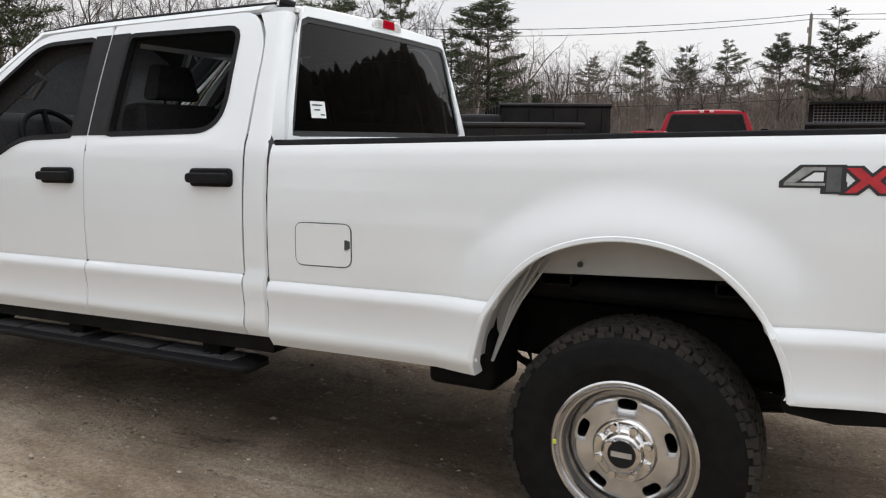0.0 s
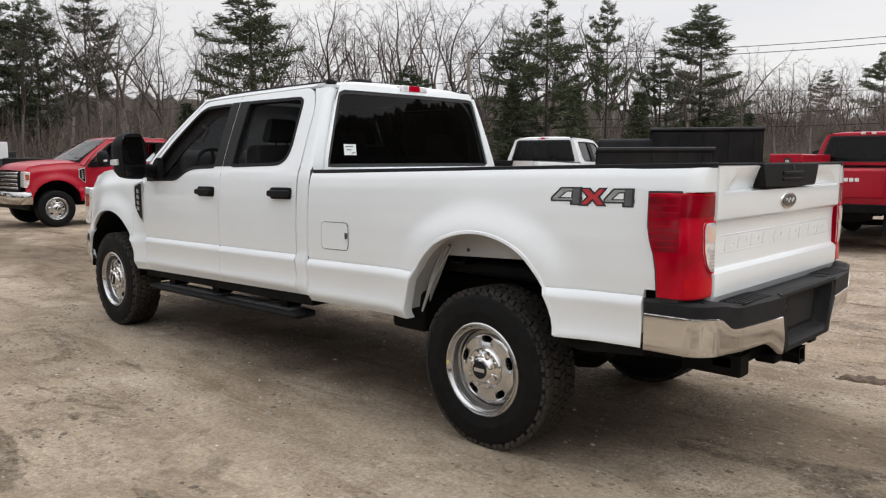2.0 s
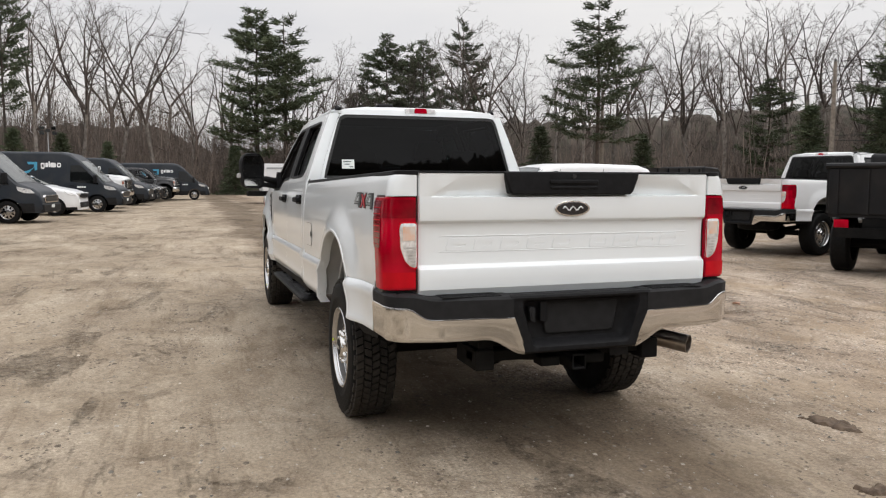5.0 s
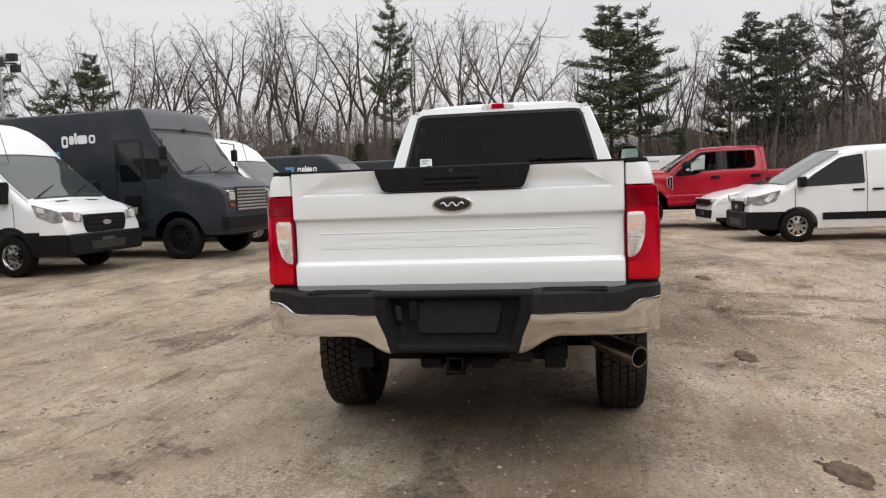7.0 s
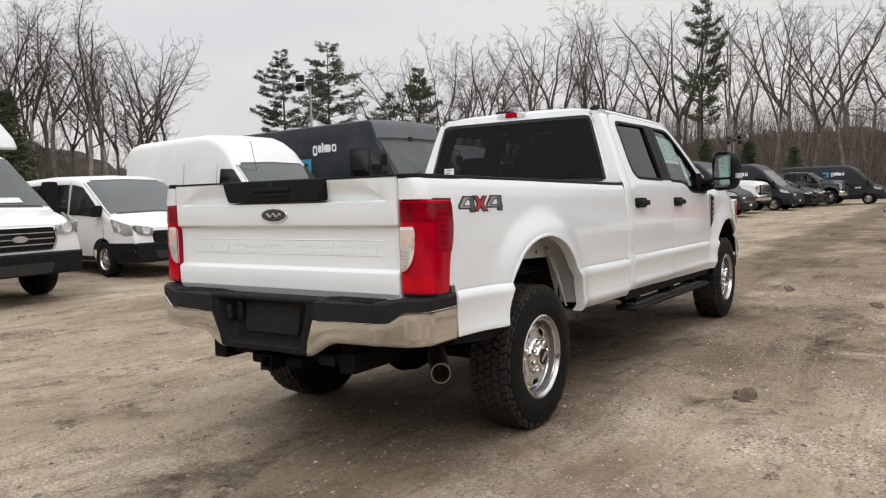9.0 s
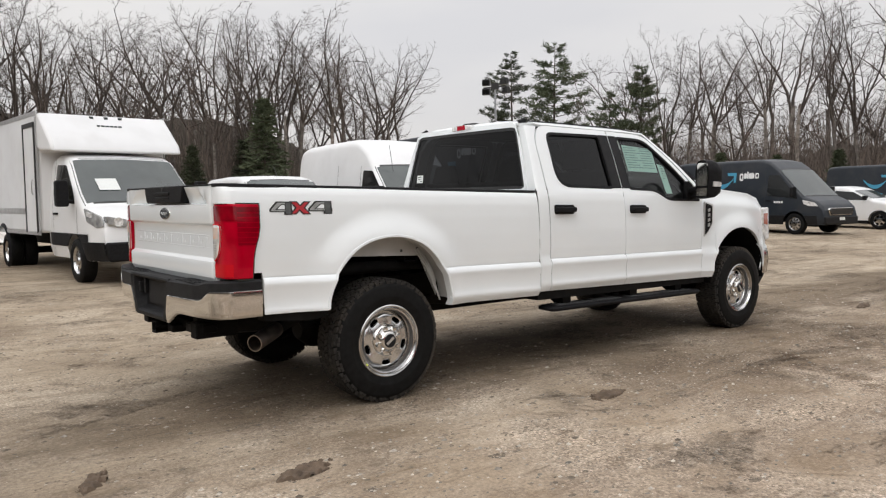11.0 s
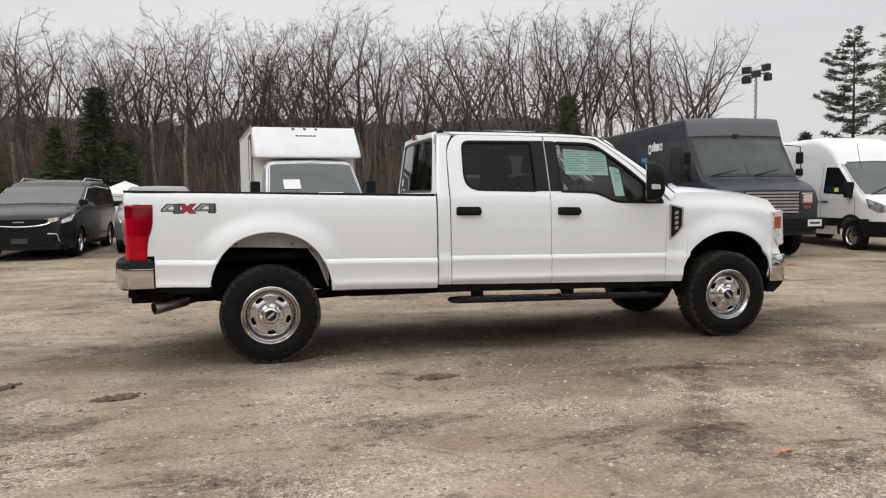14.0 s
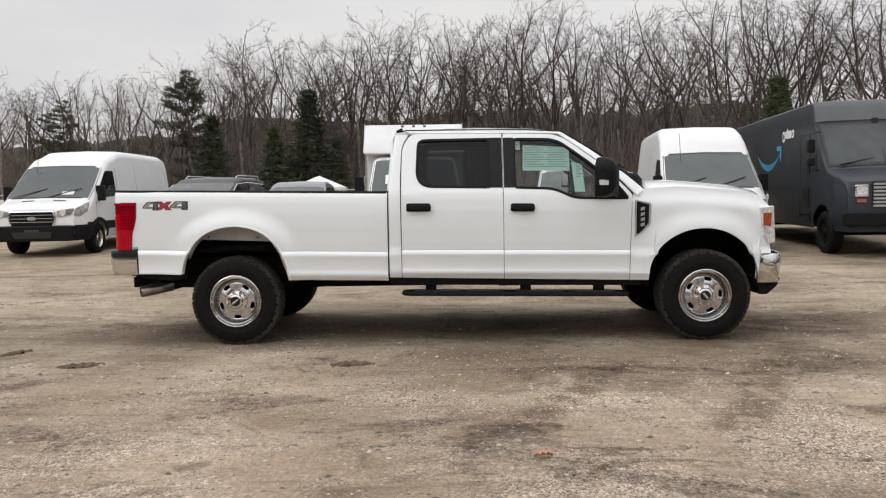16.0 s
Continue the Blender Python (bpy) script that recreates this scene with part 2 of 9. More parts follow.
def quadstrip(bm, rows, close_u=False, close_v=False):
    """Rows of points of equal length, joined by quads."""
    vs = [[bm.verts.new(p) for p in r] for r in rows]
    nr, nc = len(vs), len(vs[0])
    for i in range(nr if close_v else nr - 1):
        for j in range(nc if close_u else nc - 1):
            a, b, c, d = vs[i][j], vs[i][(j + 1) % nc], vs[(i + 1) % nr][(j + 1) % nc], vs[(i + 1) % nr][j]
            try:
                bm.faces.new((a, b, c, d))
            except ValueError:
                pass
    return vs


def box(bm, x0, x1, y0, y1, z0, z1, m=None):
    p = [(x, y, z) for x in (x0, x1) for y in (y0, y1) for z in (z0, z1)]
    if m is not None:
        p = [m @ Vector(q) for q in p]
    v = [bm.verts.new(q) for q in p]
    for f in ((0, 1, 3, 2), (4, 6, 7, 5), (0, 4, 5, 1), (2, 3, 7, 6), (0, 2, 6, 4), (1, 5, 7, 3)):
        bm.faces.new([v[i] for i in f])
    return bm


def prism(bm, pts, axis, a, b):
    """A polygon drawn in the other two axes, pushed out along one axis from a to b."""
    def at(p, w):
        return {"x": (w, p[0], p[1]), "y": (p[0], w, p[1]), "z": (p[0], p[1], w)}[axis]
    lo, hi = [bm.verts.new(at(p, a)) for p in pts], [bm.verts.new(at(p, b)) for p in pts]
    n = len(pts)
    bm.faces.new(lo)
    bm.faces.new(hi[::-1])
    for i in range(n):
        bm.faces.new((lo[i], hi[i], hi[(i + 1) % n], lo[(i + 1) % n]))
    return bm


def frame_of(d):
    d = Vector(d).normalized()
    u = d.cross(Vector((0, 0, 1)) if abs(d.z) < 0.9 else Vector((1, 0, 0))).normalized()
    return d, u, d.cross(u)


def tube(bm, pts, radii, n=8, caps=True):
    """A round bar along points; radii is one number or one for each point."""
    pts = [Vector(p) for p in pts]
    if not isinstance(radii, (list, tuple)):
        radii = [radii] * len(pts)
    rows = []
    for i, p in enumerate(pts):
        d, u, w = frame_of(pts[min(i + 1, len(pts) - 1)] - pts[max(i - 1, 0)])
        rows.append([p + (u * math.cos(k * math.tau / n) + w * math.sin(k * math.tau / n)) * radii[i] for k in range(n)])
    vs = quadstrip(bm, rows, close_u=True)
    if caps:
        bm.faces.new(vs[0][::-1])
        bm.faces.new(vs[-1])
    return bm


def lathe(bm, prof, n=48, origin=(0, 0, 0), axis="y", sign=1, closed=False):
    """Radius and place along the axis, turned round the axis."""
    o = Vector(origin)
    rows = []
    for r, a in prof:
        row = []
        for k in range(n):
            c, s = math.cos(k * math.tau / n) * r, math.sin(k * math.tau / n) * r
            row.append(o + Vector({"y": (c, sign * a, s), "x": (sign * a, c, s), "z": (c, s, a)}[axis]))
        rows.append(row)
    quadstrip(bm, rows, close_u=True, close_v=closed)
    return bm


def resample(pts, n):
    """n points round a closed outline at even steps, its corners kept as near as may be."""
    p = [Vector(q) for q in pts]
    lens = [(p[(i + 1) % len(p)] - p[i]).length for i in range(len(p))]
    total, out = sum(lens), []
    for k in range(n):
        s = total * k / n
        i = 0
        while s > lens[i] and i < len(p) - 1:
            s -= lens[i]
            i += 1
        out.append(p[i].lerp(p[(i + 1) % len(p)], s / max(lens[i], 1e-9)))
    return out


def rounded(pts, r, seg=4):
    """A closed outline in two axes with its corners rounded; r is one radius or one for each corner."""
    out, n = [], len(pts)
    for i in range(n):
        p, a, b = Vector(pts[i]), Vector(pts[i - 1]), Vector(pts[(i + 1) % n])
        rr = r[i] if isinstance(r, (list, tuple)) else r
        if rr <= 0:
            out.append(p)
            continue
        da, db = (a - p), (b - p)
        k = min(rr, da.length * 0.45, db.length * 0.45)
        s, e = p + da.normalized() * k, p + db.normalized() * k
        for j in range(seg + 1):
            t = j / seg
            out.append(s * (1 - t) ** 2 + p * 2 * t * (1 - t) + e * t * t)
    return out


def smooth01(t):
    t = min(1.0, max(0.0, t))
    return t * t * (3 - 2 * t)


def lerp_table(table, x):
    if x <= table[0][0]:
        return table[0][1]
    for (a, fa), (b, fb) in zip(table, table[1:]):
        if x <= b:
            return fa + (fb - fa) * (x - a) / (b - a)
    return table[-1][1]

# ---- the white crew-cab pickup: x ahead from the rear axle, y to its left, z up ----
SIDE = [(0.50, 0.90), (0.60, 0.952), (0.632, 0.976), (0.648, 0.983), (0.662, 0.9835), (0.69, 0.977), (0.73, 0.9755), (0.79, 0.982), (0.822, 0.989), (0.834, 0.9885), (0.860, 0.975), (0.8655, 0.964), (0.871, 0.967), (0.95, 0.972),
        (1.10, 0.972), (1.25, 0.965), (1.35, 0.955), (1.41, 0.942), (1.44, 0.925)]
ARCH_R = (0.024, 0.60, 0.506, 0.505)
ARCH_F = (4.43, 0.60, 0.505, 0.47)


def rake(x):
    """The body sits tail high; the bed is tipped a little more than the cab."""
    return lerp_table([(-1.5, 0.060), (1.5, 0.0), (3.6, -0.0315), (5.2, -0.040)], x)


def flare(x, z, arch, amount):
    e = math.hypot((x - arch[0]) / arch[2], (z - arch[1]) / arch[3])
    return amount * smooth01(1 - (e - 1) * arch[2] / 0.21)


def ysurf(x, z):
    """Half width of the body's side."""
    if z > 1.44:
        t = z - 1.44
        return 0.925 - 0.33 * t - 0.10 * t * t
    y = lerp_table(SIDE, z)
    if x > 3.9:
        y -= 0.05 * smooth01((x - 4.55) / 0.55)
    return y + flare(x, z, ARCH_R, 0.042) + flare(x, z, ARCH_F, 0.035)


def arch_z(x, arch, low):
    t = (x - arch[0]) / arch[2]
    return max(low, arch[1] + arch[3] * math.sqrt(1 - t * t)) if abs(t) < 1 else low


def body(name, bm, mat, parent, label="", **more):
    for v in bm.verts:
        v.co.z += rake(v.co.x)
    return part(name, bm, mat, parent, label, **more)


LEVELS = [0.60, 0.618, 0.634, 0.648, 0.662, 0.676, 0.69, 0.71, 0.73, 0.76, 0.79, 0.808, 0.822, 0.834, 0.847, 0.860, 0.8655, 0.871, 0.879] + [0.89 + 0.02 * k for k in range(26)] + [1.405, 1.425, 1.44]


def arch_columns(arch, n=36):
    return [arch[0] - arch[2] * math.cos(math.pi * k / n) for k in range(n + 1)]


def side_panel(bm, xs, s, low, top=1.44, levels=LEVELS):
    rows = []
    for z in [v for v in levels if v < top - 1e-4] + [top]:
        row = []
        for x in xs:
            zz = max(z, low(x))
            row.append((x, s * ysurf(x, zz), zz))
        rows.append(row)
    quadstrip(bm, rows)
    bmesh.ops.remove_doubles(bm, verts=bm.verts, dist=1e-4)
    bmesh.ops.dissolve_degenerate(bm, edges=bm.edges, dist=1e-4)


def on_side(pts, s, off=0.0):
    return [(p[0], s * (ysurf(p[0], p[1]) + off), p[1]) for p in pts]


def ring(bm, outer, inner, s, off=0.0, n=72):
    """The band between two outlines on the body's side; both start at the same corner."""
    a, b = resample(outer, n), resample(inner, n)
    quadstrip(bm, [on_side([(p[0] + (q[0] - p[0]) * t, p[1] + (q[1] - p[1]) * t) for p, q in zip(a, b)], s, off) for t in (0.0, 0.25, 0.5, 0.75, 1.0)], close_u=True)


def lettering(text, width, height, shear=0.0, thick=0.0, bold=0.0):
    """Built-in letters as a bmesh, centred, width by height, in x and y."""
    cu = bpy.data.curves.new("letters", "FONT")
    cu.body, cu.shear, cu.extrude, cu.offset, cu.resolution_u = text, shear, thick, bold, 3
    ob = new("letters", cu)
    me = bpy.data.meshes.new_from_object(ob.evaluated_get(bpy.context.evaluated_depsgraph_get()))
    bpy.data.objects.remove(ob)
    bm = B()
    bm.from_mesh(me)
    bpy.data.meshes.remove(me)
    xs, ys = [v.co.x for v in bm.verts], [v.co.y for v in bm.verts]
    sx, sy = width / (max(xs) - min(xs)), height / (max(ys) - min(ys))
    for v in bm.verts:
        v.co.x = (v.co.x - (max(xs) + min(xs)) / 2) * sx
        v.co.y = (v.co.y - (max(ys) + min(ys)) / 2) * sy
    return bm


def offset_outline(pts, d):
    """Moves a closed outline outward by d."""
    p = [Vector(q) for q in pts]
    n = len(p)
    area = sum(p[i].x * p[(i + 1) % n].y - p[(i + 1) % n].x * p[i].y for i in range(n))
    k = d if area > 0 else -d
    out = []
    for i in range(n):
        t = (p[(i + 1) % n] - p[i - 1]).normalized()
        out.append(Vector((p[i].x + t.y * k, p[i].y - t.x * k)))
    return out


REAR_WIN = rounded([(1.728, 1.452), (2.425, 1.445), (2.425, 1.897), (1.745, 1.885)], [0.15, 0.02, 0.02, 0.06], 6)
FRONT_WIN = rounded([(2.655, 1.443), (3.03, 1.436), (3.20, 1.356), (3.735, 1.352), (3.44, 1.628), (3.06, 1.893), (2.655, 1.897)],
                    [0.02, 0.09, 0.09, 0.02, 0.25, 0.10, 0.02], 5)
REAR_DOOR = rounded([(1.596, 1.38), (2.544, 1.38), (2.546, 1.945), (1.672, 1.945), (1.60, 1.80)], [0, 0, 0.01, 0.08, 0.05], 5)
FRONT_DOOR = rounded([(2.549, 1.30), (3.756, 1.30), (3.778, 1.37), (3.475, 1.665), (3.08, 1.938), (2.552, 1.945)], [0, 0, 0.02, 0.25, 0.12, 0.01], 5)


def door_wheel_side(truck, s, open_windows):
    """Doors, pillar and fender of one side."""
    # rear door
    bm = B()
    side_panel(bm, [1.596 + 0.948 * k / 18 for k in range(19)], s, lambda x: 0.60, 1.38)
    ring(bm, REAR_DOOR, REAR_WIN, s)
    rear = body("rear_door", bm, WHITE, truck, "white rear door, darkly tinted window" if not open_windows else "white rear door with its window down", solid=0.03, inside=(2.2, 0, 1.1))
    bm = B()
    xs = [2.549 + 1.203 * k / 24 for k in range(25)]
    side_panel(bm, xs, s, lambda x: 0.60, 1.30)
    for v in bm.verts:
        if v.co.x > 3.3:
            v.co.x += (v.co.x - 3.3) / 0.452 * (0.045 * (v.co.z - 1.0) - 0.01)
    ring(bm, FRONT_DOOR, FRONT_WIN, s)
    front = body("front_door", bm, WHITE, truck, "white front door", solid=0.03, inside=(2.8, 0, 1.1))
    for d, win, out in ((rear, REAR_WIN, REAR_DOOR), (front, FRONT_WIN, FRONT_DOOR)):
        bm = B()
        ring(bm, offset_outline(win, 0.007), offset_outline(win, -0.014), s, 0.004)
        body("window_seal", bm, PLASTIC, d, solid=0.03, inside=(2.5, 0, 1.1))
        if not open_windows:
            bm = B()
            vs = [bm.verts.new((p[0], s * (ysurf(p[0], p[1]) - 0.014), p[1])) for p in win]
            bm.faces.new(vs)
            pane = body("window_pane", bm, GLASS_TINT if d is rear else GLASS_CLEAR, d, "privacy glass" if d is rear else "clear glass", inside=(2.4, 0, 1.2))
            pane.visible_shadow = False
        # the trim inside
        bm = B()
        ring(bm, offset_outline(win, 0.05), offset_outline(win, 0.0), s, -0.05)
        body("inner_trim", bm, SEAT, d, solid=0.02, inside=(2.5, 0, 1.1))
        bm = B()
        a, b = (1.62, 2.53) if d is rear else (2.56, 3.70)
        quadstrip(bm, [on_side([(a + (b - a) * j / 6, z) for j in range(7)], s, -0.06) for z in (0.72, 0.95, 1.15, 1.30, 1.352 if d is front else 1.44)])
        body("door_card", bm, SEAT, d, "dark inner door lining", solid=0.015)
    for d, a, b, c in ((rear, 2.425, 2.542, 2.542), (front, 2.555, 2.655, 2.655)):
        bm = B()
        quadstrip(bm, [on_side([(a, z), ((a + b) / 2, z), (b, z)], s, 0.005) for z in (1.447, 1.55, 1.67, 1.78, 1.86, 1.905)])
        body("pillar_trim", bm, PLASTIC_GREY, d, solid=0.01, inside=(2.5, 0, 1.1))
    # black strips behind the door and bed gaps, standing in for their shade
    for x, w, off in ((2.5465, 0.010, -0.005), (1.5935, 0.010, -0.005), (1.4715, 0.012, -0.010)):
        bm = B()
        quadstrip(bm, [on_side([(x - w, z), (x + w, z)], s, off) for z in (0.61, 0.75, 0.86, 0.875, 1.0, 1.2, 1.35, 1.41, 1.44)])
        body("gap_seal", bm, DECAL_BLACK, truck)
    # door handles with their bases
    for d, x in ((rear, 1.757), (front, 2.728)):
        bm = B()
        y = ysurf(x, 1.275)
        pts = rounded([(x - 0.115, 1.238), (x + 0.105, 1.238), (x + 0.112, 1.275), (x + 0.105, 1.312), (x - 0.115, 1.312)], 0.02)
        prism(bm, [(p.x, p.y) for p in pts], "y", s * (y - 0.004), s * (y + 0.016))
        grip = [(p.x * 0.96 + x * 0.04, 1.275 + (p.y - 1.275) * 0.55) for p in pts]
        prism(bm, grip, "y", s * (y + 0.014), s * (y + 0.046))
        body("door_handle", bm, PLASTIC, d, "black door handle", bevel=0.006)
    # corner of the cab
    bm = B()
    zs = [0.60 + 0.04 * k for k in range(21)] + [1.44, 1.50, 1.56, 1.62, 1.68, 1.74, 1.80, 1.85, 1.90, 1.935]
    rows = []
    for z in sorted(zs):
        back = 1.477 + 0.115 * max(0, z - 1.44)
        seam = lerp_table([(0.5, 1.591), (1.5, 1.585), (1.78, 1.592), (1.86, 1.61), (1.935, 1.658)], z)
        rows.append([(back + 0.0, s * (ysurf(1.5, z) - 0.10), z), (back + 0.002, s * (ysurf(1.5, z) - 0.012), z),
                     (back + 0.012, s * (ysurf(1.5, z) - 0.002), z)] + [(back + 0.012 + (seam - back - 0.012) * k / 4, s * ysurf(1.5, z), z) for k in range(1, 5)])
    quadstrip(bm, rows)
    body("cab_corner", bm, WHITE, truck, solid=0.02, inside=(2.0, 0, 1.1))
    # strip over the doors, up to the roof
    bm = B()
    line = [(1.664, 1.952), (2.0, 1.952), (2.546, 1.952), (2.8, 1.952), (3.08, 1.946), (3.30, 1.80), (3.48, 1.672), (3.66, 1.515), (3.81, 1.378)]
    roofline = [(1.62, 1.975), (2.0, 1.98), (2.546, 1.982), (2.8, 1.98), (3.12, 1.962), (3.36, 1.815), (3.545, 1.69), (3.73, 1.555), (3.90, 1.43)]
    lo, hi = [], []
    for (a, b), (c, d) in zip(line, roofline):
        lo.append((a, s * ysurf(a, b), b))
        hi.append((c, s * (ysurf(c, d) - 0.035), d))
    quadstrip(bm, [lo, [tuple(Vector(p).lerp(Vector(q), 0.5) + Vector((0, s * 0.012, 0.004))) for p, q in zip(lo, hi)], hi])
    body("roof_rail", bm, WHITE, truck, "white pillar and roof edge", solid=0.02, inside=(2.5, 0, 1.2))
    bm = B()
    tube(bm, [(c, s * (ysurf(c, d) - 0.036), d + 0.003) for c, d in roofline], 0.007, 6)
    body("roof_seam", bm, PLASTIC, truck, "black roof seam strip")
    # dark lining of the sloping pillar, with a grab bar
    bm = B()
    arc = [(2.66, 1.925), (2.95, 1.92), (3.10, 1.885), (3.28, 1.765), (3.46, 1.64), (3.62, 1.50), (3.76, 1.385)]
    quadstrip(bm, [[(x + dx, s * (ysurf(x, z) - dy), z + dz) for x, z in arc] for dx, dz, dy in ((0.02, 0.02, 0.045), (-0.02, -0.03, 0.05), (-0.05, -0.075, 0.075), (-0.02, -0.06, 0.12))])
    lining = body("pillar_lining", bm, SEAT, truck, "dark lining of the front pillar", solid=0.006)
    bm = B()
    tube(bm, [(3.16, s * (ysurf(3.2, 1.7) - 0.10), 1.765), (3.14, s * (ysurf(3.2, 1.7) - 0.14), 1.735), (3.26, s * (ysurf(3.2, 1.7) - 0.14), 1.645), (3.31, s * (ysurf(3.2, 1.7) - 0.10), 1.655)], 0.014, 8)
    body("grab_bar", bm, TRIM_GREY, lining, "grey grab bar")
    # front fender
    bm = B()
    top = [(3.77, 1.43), (4.2, 1.45), (4.72, 1.415), (4.965, 1.370), (5.06, 1.28)]
    xs = [3.748, 3.81, 3.87, 3.90] + arch_columns(ARCH_F) + [4.96, 5.0, 5.03, 5.06]
    rows = []
    for k in range(20):
        row = []
        for x in xs:
            low = arch_z(x, ARCH_F, 0.60) if x < 4.95 else 0.82
            zt = lerp_table(top, x)
            z = low + (zt - low) * k / 19 if low > 0.8 else max(low, 0.60 + (zt - 0.60) * k / 19)
            row.append((x + (0.045 * (z - 1.0) + 0.18 * max(0, z - 1.30) if x < 3.8 else 0), s * (ysurf(x, min(z, 1.36)) - (0.048 * smooth01((z - zt + 0.15) / 0.15))), z))
        rows.append(row)
    quadstrip(bm, rows)
    bmesh.ops.remove_doubles(bm, verts=bm.verts, dist=1e-4)
    body("front_fender", bm, WHITE, truck, solid=0.025, inside=(4.2, 0, 0.9))
    # badge vent behind the front wheel
    bm = B()
    v = rounded([(3.782, 0.985), (3.865, 1.035), (3.948, 1.115), (3.955, 1.315), (3.787, 1.345)], 0.015)
    yy = ysurf(3.85, 1.2)
    prism(bm, [(p.x, p.y) for p in v], "y", s * (yy - 0.005), s * (yy + 0.012))
    vent = body("fender_vent", bm, ALU, truck, "chrome-rimmed black fender vent", bevel=0.004)
    bm = B()
    prism(bm, [(3.862 + (p.x - 3.865) * 0.76, 1.182 + (p.y - 1.18) * 0.88) for p in v], "y", s * (yy + 0.010), s * (yy + 0.016))
    body("vent_insert", bm, PLASTIC, vent)
    bm = B()
    for k in range(4):
        prism(bm, [(3.842, 1.09 + 0.05 * k), (3.882, 1.10 + 0.05 * k), (3.882, 1.13 + 0.05 * k), (3.842, 1.12 + 0.05 * k)], "y", s * (yy + 0.014), s * (yy + 0.021))
    body("vent_badge", bm, ALU, vent)
    # headlamp
    bm = B()
    h = rounded([(4.955, 1.265), (5.085, 1.275), (5.10, 0.92), (5.035, 0.905), (4.985, 0.99)], 0.02)
    prism(bm, [(p.x, p.y) for p in h], "y", s * 0.72, s * 0.945)
    lamp = body("headlamp", bm, CLEAR_LENS, truck, bevel=0.01)
    bm = B()
    prism(bm, [(4.985, 1.205), (5.06, 1.21), (5.055, 1.08), (4.985, 1.09)], "y", s * 0.93, s * 0.950)
    body("turn_signal", bm, AMBER_LENS, lamp, "amber lens")


def mirror(truck, s):
    """A tall towing mirror on two arms."""
    bm = B()
    tube(bm, [(3.60, s * 0.93, 1.43), (3.56, s * 1.05, 1.455), (3.53, s * 1.16, 1.46)], [0.035, 0.028, 0.028], 10)
    tube(bm, [(3.62, s * 0.93, 1.385), (3.57, s * 1.05, 1.40), (3.53, s * 1.16, 1.41)], [0.03, 0.024, 0.024], 10)
    prism(bm, rounded([(3.52, 1.36), (3.74, 1.36), (3.60, 1.50), (3.54, 1.53)], 0.02), "y", s * 0.90, s * 0.945)
    arm = body("mirror_arm", bm, PLASTIC, truck)
    head = rounded([(1.115, 1.365), (1.325, 1.375), (1.345, 1.62), (1.30, 1.70), (1.15, 1.705), (1.10, 1.62)], 0.05, 5)
    bm = B()
    rows = []
    for x, k in ((3.415, 0.94), (3.405, 1.0), (3.44, 1.03), (3.50, 0.98), (3.55, 0.82), (3.575, 0.5)):
        rows.append([(x, s * (1.22 + (p.x - 1.22) * k), 1.54 + (p.y - 1.54) * k) for p in head])
    vs = quadstrip(bm, rows, close_u=True)
    bm.faces.new(vs[-1])
    bm.faces.new(vs[0])

    def turned(bm):
        """Swings the head about its arm, glass towards the driver."""
        bmesh.ops.rotate(bm, cent=(3.49, s * 1.20, 1.5), matrix=Matrix.Rotation(radians(16 if s > 0 else -28), 3, "Z"), verts=bm.verts)
        return bm
    turned(bm)
    hd = body("mirror_head", bm, PLASTIC, arm, "black mirror housing")
    bm = B()
    prism(bm, rounded([(s * 1.125, 1.475), (s * 1.325, 1.475), (s * 1.325, 1.675), (s * 1.145, 1.68)], 0.03), "x", 3.402, 3.412)
    body("mirror_glass", turned(bm), CHROME, hd)
    bm = B()
    prism(bm, rounded([(s * 1.125, 1.39), (s * 1.315, 1.39), (s * 1.32, 1.455), (s * 1.125, 1.455)], 0.02), "x", 3.402, 3.412)
    body("spot_mirror", turned(bm), CHROME, hd)
    bm = B()
    prism(bm, rounded([(3.45, 1.465), (3.53, 1.465), (3.53, 1.505), (3.45, 1.51)], 0.008), "y", s * 1.325, s * 1.352)
    body("marker_lamp", turned(bm), CLEAR_LENS, hd)


